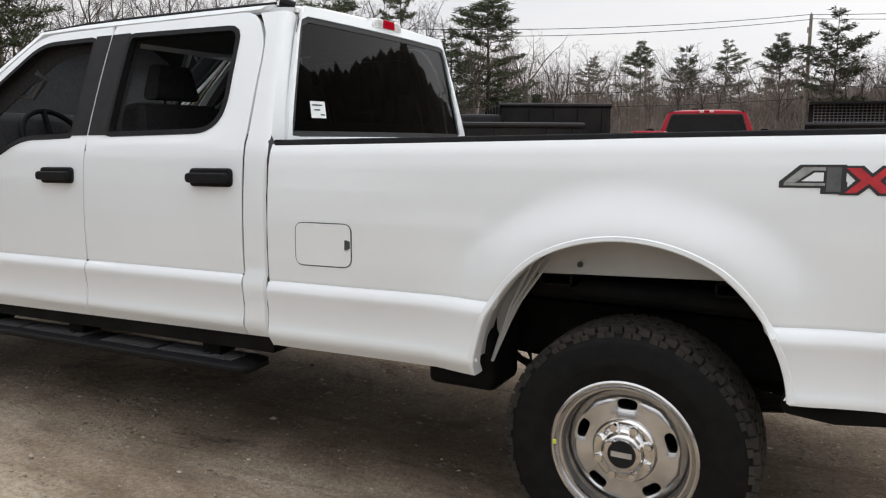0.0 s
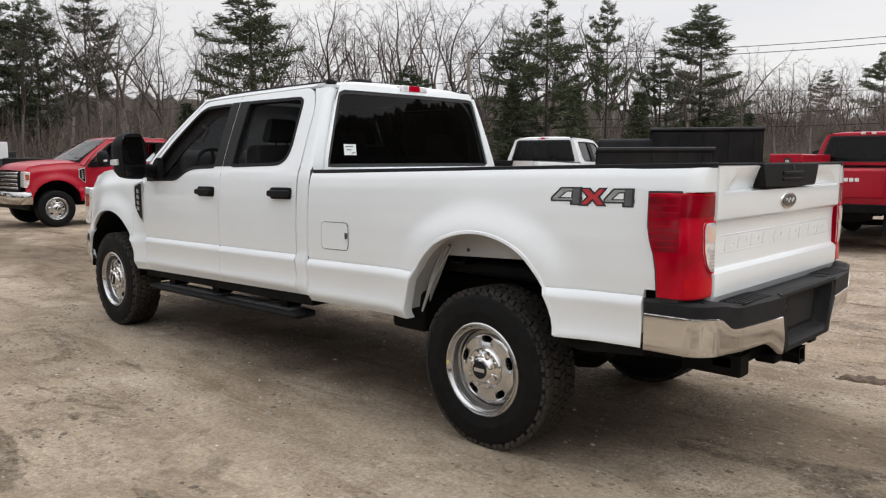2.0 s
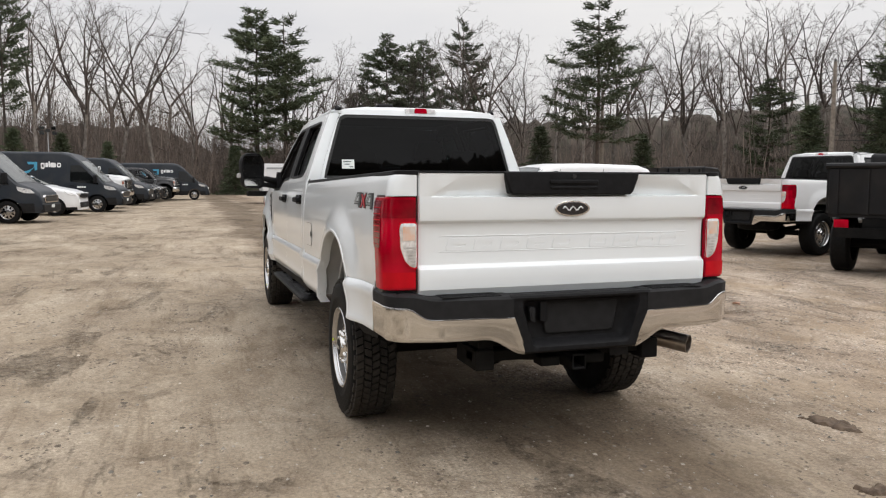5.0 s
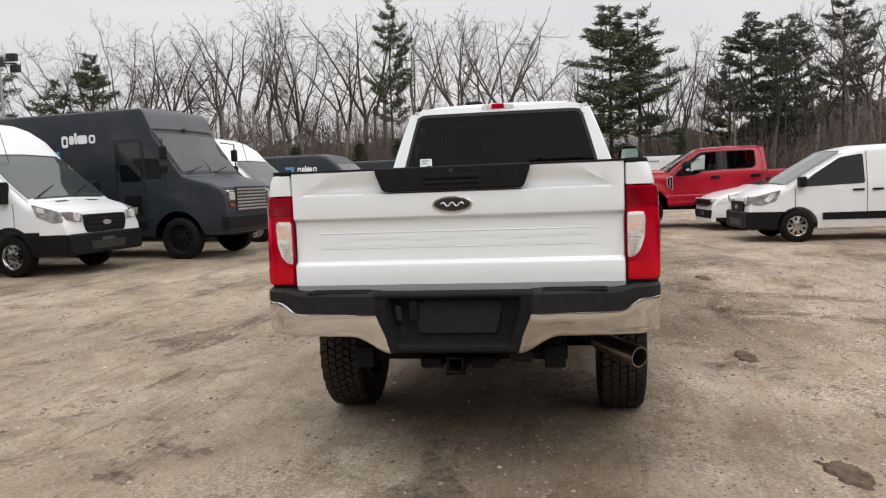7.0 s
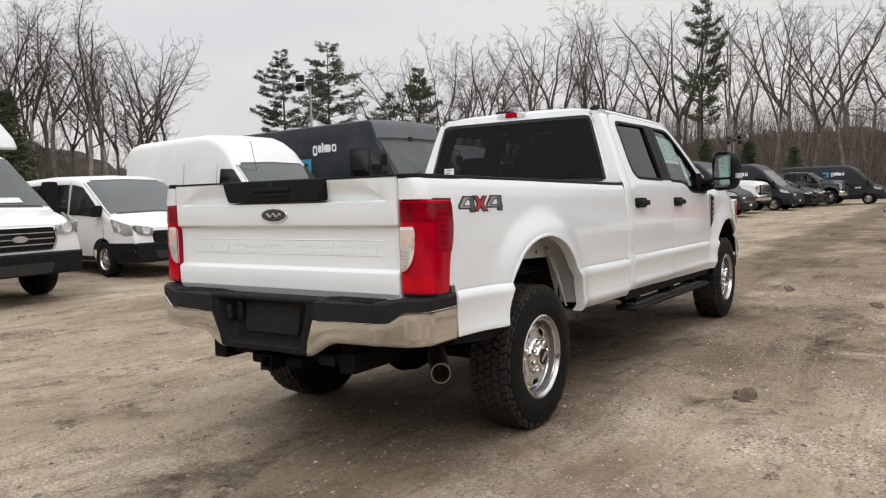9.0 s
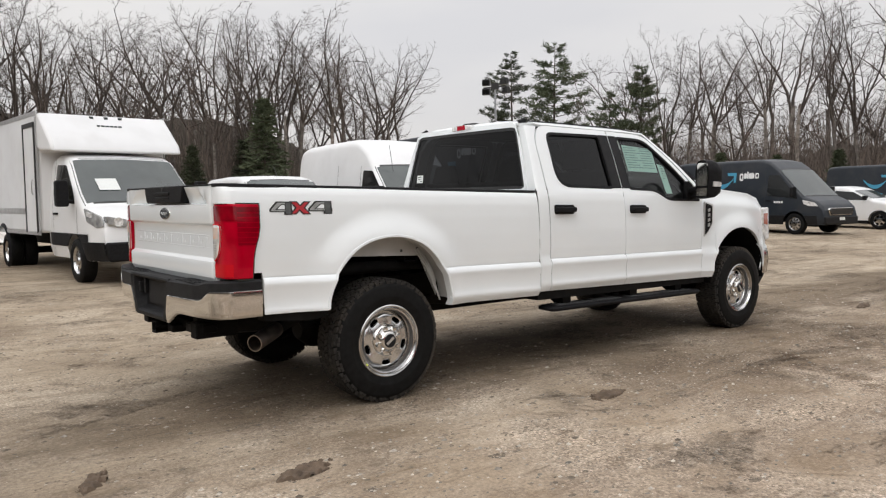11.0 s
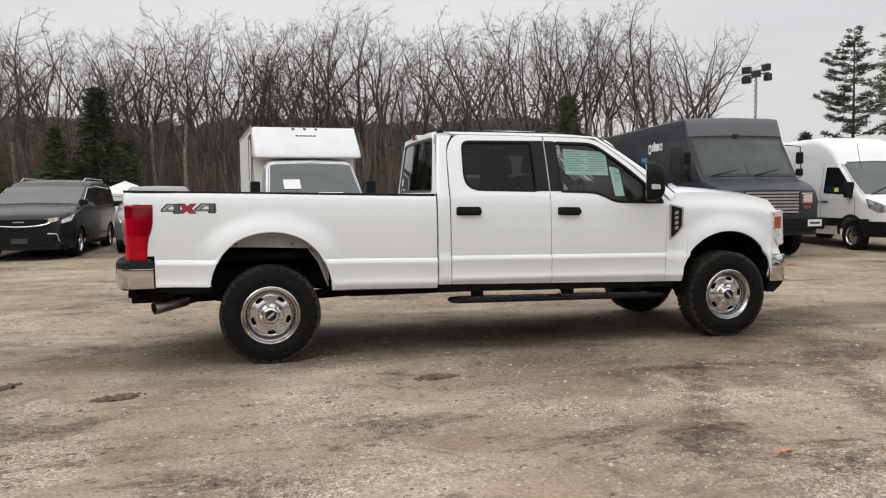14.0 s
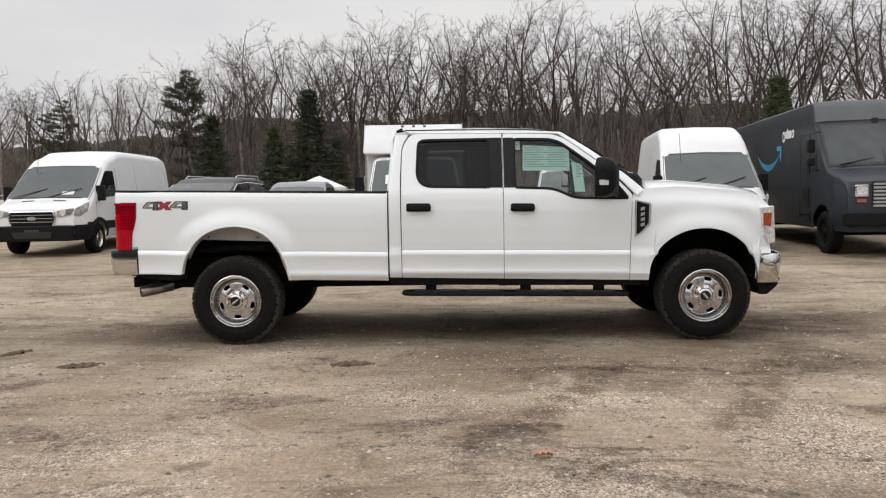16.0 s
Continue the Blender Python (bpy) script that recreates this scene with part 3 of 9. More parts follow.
def wheel(truck, x, s, steer=0.0):
    """Tyre with tread blocks, slotted steel rim, chrome hub with eight nuts. Built once for each side."""
    hub = thing("wheel", "", "", None)
    del_keys = [k for k in ("label", "category") if k in hub]
    for k in del_keys:
        del hub[k]
    hub.parent = truck
    hub.matrix_local = pose(x, s * 0.840, 0.422, 0, 0, steer if s > 0 else 180 + steer)
    R = 0.424
    bm = B()
    prof = [(0.232, -0.118), (0.25, -0.128), (0.30, -0.139), (0.35, -0.138), (0.385, -0.126), (0.400, -0.112), (0.407, -0.08), (0.410, 0.0), (0.407, 0.08), (0.400, 0.112),
            (0.385, 0.126), (0.372, 0.133), (0.366, 0.1335), (0.350, 0.138), (0.31, 0.139), (0.30, 0.1405), (0.295, 0.139), (0.26, 0.131), (0.244, 0.128), (0.232, 0.118)]
    lathe(bm, prof, 72)
    tyre = part("tyre", bm, RUBBER, hub, "all-terrain tyre, dusty tread")
    # tread blocks, staggered in five rows
    verts, faces = [], []
    rng = random.Random(5)

    def block(a, y, da, dy, r0, r1, skew):
        i = len(verts)
        for r, k in ((r0, 0.98), (r1, 0.87)):
            for u, v in ((-1, -1), (1, -1), (1, 1), (-1, 1)):
                ang = a + u * da * k + v * skew
                verts.append((r * math.sin(ang), y + v * dy * k, r * math.cos(ang)))
        faces.extend([(i + 4, i + 5, i + 6, i + 7), (i, i + 1, i + 5, i + 4), (i + 1, i + 2, i + 6, i + 5), (i + 2, i + 3, i + 7, i + 6), (i + 3, i, i + 4, i + 7)])
    n = 58
    for k in range(n):
        a = math.tau * k / n
        for row, y in enumerate((-0.092, -0.046, 0.0, 0.046, 0.092)):
            edge = abs(y) > 0.08
            block(a + (row % 2) * math.pi / n + rng.uniform(-0.006, 0.006), y, 0.048 if edge else 0.046, 0.0215, 0.400, R - (0.003 if edge else 0), 0.018 if row % 2 else -0.018)
        for sgn in (-1, 1):
            block(a + (0.03 if k % 2 else 0), sgn * 0.1165, 0.036, 0.010 if k % 2 else 0.008, 0.388, 0.405, 0)
    me = bpy.data.meshes.new("tread")
    me.from_pydata(verts, [], faces)
    me.materials.append(TREAD)
    tr = new("tread", me)
    tr.parent = tyre
    tr["kind"] = "stuff"
    # rim barrel and lip
    bm = B()
    lathe(bm, [(0.225, -0.10), (0.20, -0.06), (0.195, 0.02), (0.205, 0.07), (0.218, 0.085), (0.222, 0.10), (0.232, 0.112), (0.243, 0.122), (0.246, 0.130), (0.240, 0.134),
               (0.234, 0.132), (0.228, 0.119), (0.223, 0.113), (0.219, 0.117), (0.213, 0.115), (0.211, 0.108)], 64)
    rim = part("rim", bm, STEEL, hub, "silver steel rim with oval slots")
    bm = B()
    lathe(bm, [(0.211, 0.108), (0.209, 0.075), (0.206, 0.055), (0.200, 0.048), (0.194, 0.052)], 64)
    part("rim_well", bm, STEEL_SHADE, rim, "inner rim well, its shade painted as darker steel")
    # disc with five slots

    def dish(r):
        return lerp_table([(0.07, 0.088), (0.10, 0.092), (0.115, 0.090), (0.135, 0.088), (0.165, 0.086), (0.184, 0.080), (0.196, 0.056)], r)
    bm = B()
    for k in range(5):
        mid = math.pi / 2 + math.tau * k / 5
        outer, inner = [], []
        m = 64
        for j in range(m):
            t = math.tau * j / m
            c, q = math.cos(t), math.sin(t)
            e = max(abs(c), abs(q))
            outer.append((0.140 + 0.0565 * q / e if q > 0 else 0.140 + 0.062 * q / e, mid + c / e * math.pi / 5))
            sc = (abs(c) ** 3 + abs(q) ** 3) ** (-1 / 3)
            inner.append((0.154 + 0.0175 * q * sc, mid + c * sc * 0.215))
        midring = [((a[0] * 0.25 + b[0] * 0.75), (a[1] * 0.25 + b[1] * 0.75)) for a, b in zip(outer, inner)]
        rows = []
        for loop, drop in ((outer, 0), (midring, 0.0), (inner, -0.006), (inner, -0.03)):
            rows.append([(r * math.cos(a), dish(r) + drop, r * math.sin(a)) for r, a in loop])
        quadstrip(bm, rows, close_u=True)
    lathe(bm, [(0.079, 0.0925), (0.06, 0.092)], 64)
    part("wheel_disc", bm, STEEL_DISC, rim)
    bm = B()
    lathe(bm, [(0.225, -0.06), (0.0, -0.055)], 32)
    part("brake_backing", bm, UNDER, hub)
    # hub
    bm = B()
    lathe(bm, [(0.106, 0.086), (0.108, 0.098), (0.101, 0.106), (0.078, 0.109), (0.068, 0.118), (0.064, 0.131), (0.057, 0.136), (0.0, 0.136)], 40)
    cap = part("hub_cap", bm, CHROME, hub, "chrome hub cover")
    bm = B()
    lathe(bm, [(0.047, 0.134), (0.046, 0.140), (0.0, 0.141)], 32)
    part("cap_badge", bm, PLASTIC_GREY, cap)
    bm = B()
    box(bm, -0.034, 0.034, 0.140, 0.143, -0.009, 0.009)
    part("badge_bar", bm, ALU, cap)
    for k in range(8):
        bm = B()
        a = math.tau * (k + 0.5) / 8
        o = (0.086 * math.cos(a), 0, 0.086 * math.sin(a))
        lathe(bm, [(0.0175, 0.096), (0.0175, 0.119), (0.013, 0.128), (0.0, 0.130)], 8, o)
        part("wheel_nut", bm, CHROME, cap)
    bm = B()
    box(bm, 0.226, 0.236, 0.128, 0.134, -0.007, 0.007)
    part("yellow_mark", bm, YELLOW, tyre)
    return hub


def rear_lamp(truck, s):
    def front_edge(z):
        return lerp_table([(0.90, -1.002), (1.00, -0.997), (1.07, -0.985), (1.15, -0.955), (1.20, -0.945), (1.345, -0.942)], z)

    def skin(z, off=0.0, tuck=0.0):
        """Plan of the lens at a height, from the side round to the tailgate."""
        e, w = front_edge(z), ysurf(-1.0, z)
        return [(e, ysurf(e, z) - 0.004), (e - 0.006, ysurf(e, z) + 0.012 - tuck + off), (e - 0.08, w + 0.014 - tuck + off), (-1.10, w + 0.012 - tuck + off), (-1.130, w + 0.003 - tuck + off),
                (-1.155 - off, w - 0.018 - tuck + off), (-1.170 + tuck - off, w - 0.048), (-1.178 + tuck - off, w - 0.10), (-1.180 + tuck - off, 0.823), (-1.155 + tuck, 0.815)]
    zs = [0.905, 0.91, 0.94, 0.98, 1.02, 1.05, 1.08, 1.11, 1.14, 1.17, 1.20, 1.24, 1.28, 1.31, 1.330, 1.335]
    bm = B()
    vs = quadstrip(bm, [[(p[0], s * p[1], z) for p in skin(z, 0.0, 0.010 if i in (0, len(zs) - 1) else 0.0)] for i, z in enumerate(zs)])
    bm.faces.new(vs[0])
    bm.faces.new(vs[-1])
    lamp = body("tail_lamp", bm, RED_LENS, truck, "tall red tail lamp with clear insert", sharp=50)
    # dark gap round the lens
    bm = B()
    rows = []
    for z in (0.893, 0.95, 1.02, 1.08, 1.14, 1.20, 1.30, 1.343):
        e = front_edge(z) + 0.006
        rows.append([(e, s * (ysurf(e, z) + 0.003), z), (-1.10, s * (ysurf(-1.0, z) + 0.003), z), (-1.125, s * (ysurf(-1.0, z) - 0.03), z), (-1.150, s * 0.90, z), (-1.150, s * 0.808, z)])
    quadstrip(bm, rows)
    body("lamp_seat", bm, DECAL_BLACK, lamp)

    def chamber(name, z0, z1, i0, i1, mat, label="", n=5, off=0.003):
        bm = B()
        quadstrip(bm, [[(p[0], s * p[1], z0 + (z1 - z0) * k / n) for p in skin(z0 + (z1 - z0) * k / n, off)[i0:i1]] for k in range(n + 1)])
        return body(name, bm, mat, lamp, label, inside=(-0.9, 0, 1.1))
    chamber("upper_lens", 1.238, 1.322, 3, 9, RED_DEEP)
    chamber("side_lens", 1.10, 1.318, 1, 4, RED_DEEP, n=8)
    chamber("lower_lens", 0.918, 0.990, 4, 9, RED_BRIGHT, "bright red reflector")
    # thin ribs in the side chamber
    for k in range(7):
        z = 1.115 + 0.028 * k
        bm = B()
        quadstrip(bm, [[(p[0], s * p[1], zz) for p in skin(z, 0.005)[1:4]] for zz in (z, z + 0.004)])
        body("lens_rib", bm, RED_LENS, lamp, inside=(-0.9, 0, 1.1))
    # reversing lamp, wrapped a little round the corner
    def face(pts, off):
        return [(lerp_table([(0.80, -1.184), (0.87, -1.182), (0.905, -1.176), (0.93, -1.165)], p.x) - off, s * p.x, p.y) for p in pts]
    shape = rounded([(0.818, 1.217), (0.900, 1.217), (0.908, 1.19), (0.902, 1.10), (0.880, 1.040), (0.850, 1.012), (0.818, 1.006)], 0.014)
    bm = B()
    c = Vector((0.855, 1.115))
    quadstrip(bm, [face([c + (Vector(p) - c) * k for p in shape], o) for k, o in ((1.0, -0.004), (0.99, 0.003), (0.94, 0.006), (0.5, 0.007), (0.02, 0.007))], close_u=True)
    clear = body("reversing_lamp", bm, CLEAR_LENS, lamp, "clear lens", inside=(-0.9, 0, 1.1))
    bm = B()
    quadstrip(bm, [face([c + (Vector(p) - c) * k for p in shape], o) for k, o in ((1.03, 0.0), (1.03, 0.0045), (0.97, 0.0055))], close_u=True)
    body("lens_rim", bm, RED_BRIGHT, clear, inside=(-0.9, 0, 1.1))
    bm = B()
    quadstrip(bm, [face([Vector((0.828 + 0.062 * j / 4, z)) for j in range(5)], 0.0085) for z in (1.135, 1.150, 1.170, 1.190, 1.200)])
    body("bulb_reflector", bm, BULB_GLOW, clear, "amber-tinted bulb chamber", inside=(-0.9, 0, 1.1))
    for k in range(6):
        bm = B()
        z = 1.030 + 0.014 * k
        quadstrip(bm, [face([Vector((0.826 + (0.020 + 0.008 * k if k < 4 else 0.055) * j / 2, q)) for j in range(3)], 0.009) for q in (z, z + 0.005)])
        body("lens_flute", bm, ALU, clear, inside=(-0.9, 0, 1.1))


def bumper_line(k):
    """Plan of the rear bumper's face, from its side to its middle; k from 0 to 1."""
    pts = [(0.0, (-0.945, 0.985)), (0.25, (-1.15, 0.975)), (0.33, (-1.205, 0.945)), (0.40, (-1.245, 0.885)), (0.55, (-1.285, 0.72)), (1.0, (-1.322, 0.372))]
    for (a, p), (b, q) in zip(pts, pts[1:]):
        if k <= b:
            t = (k - a) / (b - a)
            return p[0] + (q[0] - p[0]) * t, p[1] + (q[1] - p[1]) * t
    return pts[-1][1]


def rear_bumper(truck):
    bump = thing("rear_bumper", "", "")
    for k in ("label", "category"):
        if k in bump:
            del bump[k]
    bump.parent = truck

    def top_at(k):
        return 0.852 - 0.055 * smooth01((k - 0.40) / 0.10)
    for s in (1, -1):
        bm = B()
        ks = [i / 40 for i in range(41)]
        rows = []
        for v, bulge in ((0.0, -0.014), (0.015, -0.003), (0.04, 0.003), (0.08, 0.0042), (0.4, 0.0015), (0.75, -0.0025), (0.90, -0.005), (0.96, -0.009), (1.0, -0.018)):
            row = []
            for k in ks:
                x, y = bumper_line(k)
                t, b = top_at(k), 0.684 - 0.074 * smooth01((0.52 - y) / 0.13)
                y2 = y - 0.077 * v * smooth01((k - 0.72) / 0.28)
                n = Vector((-0.4 - 0.6 * k, 0.9 - 0.9 * k)).normalized()
                row.append((x + n.x * bulge, s * (y2 + n.y * bulge), t + (b - t) * v))
            rows.append(row)
        quadstrip(bm, rows)
        part("chrome_face", bm, CHROME, bump, "chrome bumper face", solid=0.006)
        # step pad
        bm = B()
        rows = []
        for w in (0.0, 0.12, 1.0):
            row = []
            for k in ks:
                x, y = bumper_line(k)
                z = 0.908 - 0.018 * smooth01((k - 0.42) / 0.10)
                inner = (-0.97 if k < 0.2 else -1.12, min(y, 0.86 if k > 0.2 else y - 0.06))
                if w == 0.0:
                    row.append((x, s * y, z - 0.012))
                elif w == 0.12:
                    row.append((x + 0.012, s * (y - 0.012), z))
                else:
                    row.append((inner[0], s * (inner[1] if k < 0.35 else y), z))
            rows.append(row)
        front = []
        for k in ks:
            x, y = bumper_line(k)
            front.append((x, s * y, top_at(k) - 0.004))
        quadstrip(bm, [front] + rows)
        part("step_pad", bm, PLASTIC_GREY, bump, "black textured step pad", solid=0.0)
        for j in range(7):
            bm = B()
            box(bm, -1.285 + 0.020 * j, -1.276 + 0.020 * j, min(s * 0.42, s * 0.72), max(s * 0.42, s * 0.72), 0.889, 0.894)
            part("pad_rib", bm, PLASTIC, bump)
    # middle: plate recess and tow sockets
    bm = B()
    ys = [-0.385, -0.345, -0.325, -0.312, -0.298, -0.28, 0.28, 0.298, 0.312, 0.325, 0.345, 0.385]
    rows = []
    for z, inset in ((0.897, 0.02), (0.890, 0.004), (0.880, 0.0), (0.870, 0.004), (0.852, 0.055), (0.83, 0.064), (0.74, 0.072), (0.672, 0.070), (0.660, 0.050), (0.648, 0.008), (0.640, 0.0), (0.622, 0.0), (0.612, 0.012), (0.606, 0.06)):
        narrow = 1.0 - 0.98 * max(0.0, 0.83 - z)
        row = []
        for y in ys:
            k = smooth01((0.328 - abs(y)) / 0.04) if 0.645 < z < 0.868 else 1.0
            row.append((-1.320 + inset * k, y * max(0.80, narrow), z))
        rows.append(row)
    quadstrip(bm, rows)
    part("plate_recess", bm, PLASTIC, bump, "black moulded plate recess", solid=0.01)
    bm = B()
    box(bm, -1.30, -1.08, -0.42, 0.42, 0.868, 0.885)
    part("center_step", bm, PLASTIC_GREY, bump, bevel=0.008)
    bm = B()
    prism(bm, rounded([(-0.205, 0.69), (0.175, 0.69), (0.205, 0.845), (-0.235, 0.845)], 0.02), "x", -1.262, -1.246)
    part("plate_bracket", bm, PLASTIC_GREY, bump, bevel=0.006)
    bm = B()
    prism(bm, rounded([(0.175, 0.755), (0.215, 0.755), (0.215, 0.855), (0.175, 0.855)], 0.015), "x", -1.285, -1.25)
    part("round_socket", bm, PLASTIC, bump, bevel=0.004)
    bm = B()
    prism(bm, rounded([(0.246, 0.755), (0.274, 0.765), (0.282, 0.83), (0.250, 0.83)], 0.01), "x", -1.300, -1.25)
    sock = part("flat_socket", bm, PLASTIC_GREY, bump, bevel=0.004)
    bm = B()
    box(bm, -1.304, -1.299, 0.256, 0.270, 0.785, 0.812)
    part("socket_pin", bm, PLASTIC_GREY, sock)


def build_truck():
    truck = thing("pickup_truck", "white four-door pickup truck with chrome bumpers, parked on gravel", "pickup truck")
    # bed sides
    for s in (1, -1):
        bm = B()
        xs = [-1.112, -1.105, -1.09, -1.04, -0.98, -0.936, -0.930, -0.90, -0.80, -0.70, -0.60, -0.53] + arch_columns(ARCH_R, 40) + [0.56, 0.62, 0.70, 0.80, 0.92, 1.05, 1.18, 1.30, 1.40, 1.466]
        rows = []
        low = lambda x: 0.895 if x < -0.933 else 0.645 if x < -0.4 else 0.60
        side_panel(bm, xs, s, lambda x: arch_z(x, ARCH_R, low(x)))
        bed = body("bed_side", bm, WHITE, truck, "white bed side", solid=0.025, inside=(0.2, 0, 0.9))
        # lip of the wheel opening
        bm = B()
        rows = []
        for k in range(41):
            a = 0.10 + (math.pi - 0.10) * k / 40
            rows.append([(ARCH_R[0] - (ARCH_R[2] + d) * math.cos(a), s * (ysurf(ARCH_R[0] - ARCH_R[2] * math.cos(a), ARCH_R[1] + ARCH_R[3] * math.sin(a)) + o),
                          ARCH_R[1] + (ARCH_R[3] + d) * math.sin(a)) for d, o in ((0.016, -0.001), (0.012, 0.003), (-0.002, 0.004), (-0.006, 0.0), (-0.006, -0.06))])
        quadstrip(bm, rows)
        body("arch_lip", bm, WHITE, bed)
        # end post and rail cap
        bm = B()
        zs = [0.895, 0.95, 1.0, 1.2, 1.36, 1.44]
        quadstrip(bm, [[(-1.112, s * (ysurf(-1.1, z) - 0.0), z), (-1.132, s * (ysurf(-1.1, z) - 0.02), z), (-1.140, s * 0.86, z), (-1.140, s * 0.815, z), (-1.05, s * 0.815, z)] for z in zs])
        body("end_post", bm, WHITE, bed)
        bm = B()
        rows = []
        for z in (1.337, 1.35, 1.38, 1.41, 1.425, 1.437):
            w = ysurf(-1.1, z)
            rows.append([(-1.100, s * (w + 0.0005), z), (-1.125, s * (w - 0.001), z), (-1.150, s * (w - 0.010), z), (-1.170, s * (w - 0.030), z), (-1.182, s * (w - 0.060), z), (-1.186, s * 0.835, z), (-1.186, s * 0.819, z), (-1.178, s * 0.815, z), (-1.10, s * 0.815, z)])
        vs = quadstrip(bm, rows)
        bm.faces.new(vs[0])
        body("bed_corner", bm, WHITE, bed, "rounded white bed corner", sharp=45)
        bm = B()
        za, zb = 1.434, 1.457
        plan = [(-1.188, 0.812), (-1.188, 0.838), (-1.183, 0.868), (-1.170, 0.895), (-1.148, 0.918), (-1.12, 0.930), (1.455, 0.930), (1.455, 0.80), (-1.10, 0.80)]
        lower = [bm.verts.new((p[0], s * p[1], za)) for p in plan]
        upper = [bm.verts.new((p[0], s * min(p[1], 0.922), zb)) for p in plan]
        bm.faces.new(lower)
        bm.faces.new(upper)
        for k in range(len(plan)):
            bm.faces.new((lower[k - 1], lower[k], upper[k], upper[k - 1]))
        body("rail_cap", bm, PLASTIC, bed, "black rail cap", bevel=0.004)
        bm = B()
        box(bm, -1.05, 1.44, min(s * 0.80, s * 0.79), max(s * 0.80, s * 0.79), 0.98, 1.44)
        body("bed_inner_wall", bm, WHITE, bed)
        # black moulding below the rear of the bed side
        bm = B()
        prism(bm, [(-0.93, 0.668), (-0.49, 0.655), (-0.475, 0.70), (-0.455, 0.62), (-0.47, 0.60), (-0.60, 0.585), (-0.72, 0.595), (-0.93, 0.605)], "y", s * 0.87, s * 0.955)
        body("lower_shield", bm, UNDER, bed)
        # wheelhouse: outer shell, panel with its flange
        bm = B()
        rows = []
        for k in range(25):
            a = math.pi * (0.14 + 0.83 * k / 24)
            rows.append([(ARCH_R[0] - (ARCH_R[2] + 0.012) * math.cos(a), s * y, ARCH_R[1] + (ARCH_R[3] + 0.012) * math.sin(a)) for y in (0.985, 0.93, 0.84)])
        quadstrip(bm, rows)
        body("wheelhouse", bm, LINER, bed, "dusty pale grey wheelhouse")
        bm = B()
        rows = []
        for k in range(33):
            x = -0.46 + 0.97 * k / 32
            t = (x - ARCH_R[0]) / (ARCH_R[2] + 0.012)
            zt = ARCH_R[1] + (ARCH_R[3] + 0.012) * math.sqrt(max(0, 1 - t * t))
            zb = 0.955 - 0.02 * (x - 0.0) + (0.0 if x < 0.36 else -1.9 * (x - 0.36))
            if x < -0.36:
                zb -= 0.9 * (-0.36 - x)
            rows.append([(x, s * 0.842, zt), (x, s * 0.836, min(zt, (zt + zb) / 2)), (x, s * 0.84, min(zt, zb))])
        quadstrip(bm, rows)
        panel = body("wheelhouse_panel", bm, LINER, bed, solid=0.008)
        for x, z in ((-0.27, 0.985), (0.20, 0.985), (0.34, 1.0)):
            bm = B()
            lathe(bm, [(0.010, 0.0), (0.010, 0.004), (0.0, 0.004)], 12, (x, s * 0.843, z), sign=s)
            body("panel_plug", bm, INK, panel)
        bm = B()
        for k in range(3):
            tube(bm, [(0.30 + 0.03 * k, s * 0.86, 1.0 - 0.0 * k), (0.42 + 0.012 * k, s * 0.875, 0.83), (0.50, s * 0.90, 0.63)], 0.006, 6)
        body("flange_rib", bm, LINER, panel)
        for x in (-0.30, 0.29):
            bm = B()
            for a, b, c, d in ((-0.06, 0.06, 0.945, 0.953), (-0.06, 0.06, 0.905, 0.913), (-0.06, -0.052, 0.905, 0.953), (0.052, 0.06, 0.905, 0.953)):
                box(bm, x + a, x + b, min(s * 0.60, s * 0.835), max(s * 0.60, s * 0.835), c, d)
            body("bed_crossmember", bm, UNDER, bed)
        door_wheel_side(truck, s, s > 0)
        mirror(truck, s)
        rear_lamp(truck, s)
    # fuel door on the left bed side
    bm = B()
    fp = rounded([(1.062, 0.942), (1.322, 0.942), (1.322, 1.112), (1.062, 1.112)], 0.035, 5)
    ring(bm, offset_outline(fp, 0.004), offset_outline(fp, -0.001), 1, 0.0015, 60)
    body("fuel_door_gap", bm, DECAL_BLACK, truck)
    bm = B()
    vs = [bm.verts.new(p) for p in on_side(fp, 1, 0.003)]
    bm.faces.new(vs)
    fuel = body("fuel_door", bm, WHITE, truck, "white fuel filler door")
    bm = B()
    prism(bm, rounded([(1.066, 1.012), (1.088, 1.005), (1.088, 1.045), (1.066, 1.040)], 0.004), "y", 0.974, 0.979)
    body("finger_notch", bm, INK, fuel)
    # bed floor and front wall
    bm = B()
    box(bm, -1.08, 1.44, -0.80, 0.80, 0.955, 0.985)
    box(bm, 1.43, 1.455, -0.92, 0.92, 0.62, 1.44)
    body("bed_floor", bm, WHITE, truck)
    bm = B()
    box(bm, 1.425, 1.46, -0.925, 0.925, 1.436, 1.458)
    body("bed_front_cap", bm, PLASTIC, truck, bevel=0.004)
    # tailgate
    prof = [(0.855, -1.150), (0.858, -1.166), (0.866, -1.173), (0.893, -1.183), (0.898, -1.187), (0.94, -1.189), (0.985, -1.190), (0.997, -1.187), (1.011, -1.166), (1.017, -1.163), (1.10, -1.161), (1.16, -1.161),
            (1.205, -1.163), (1.216, -1.166), (1.226, -1.182), (1.231, -1.187), (1.240, -1.189), (1.29, -1.190), (1.335, -1.191), (1.343, -1.190)]
    ys = [-0.808, -0.803, -0.79, -0.765, -0.745, -0.72, -0.69, -0.66, -0.62, -0.60, -0.58, -0.5, -0.38, -0.2, 0, 0.2, 0.38, 0.5, 0.58, 0.60, 0.62, 0.66, 0.69, 0.72, 0.745, 0.765, 0.79, 0.803, 0.808]

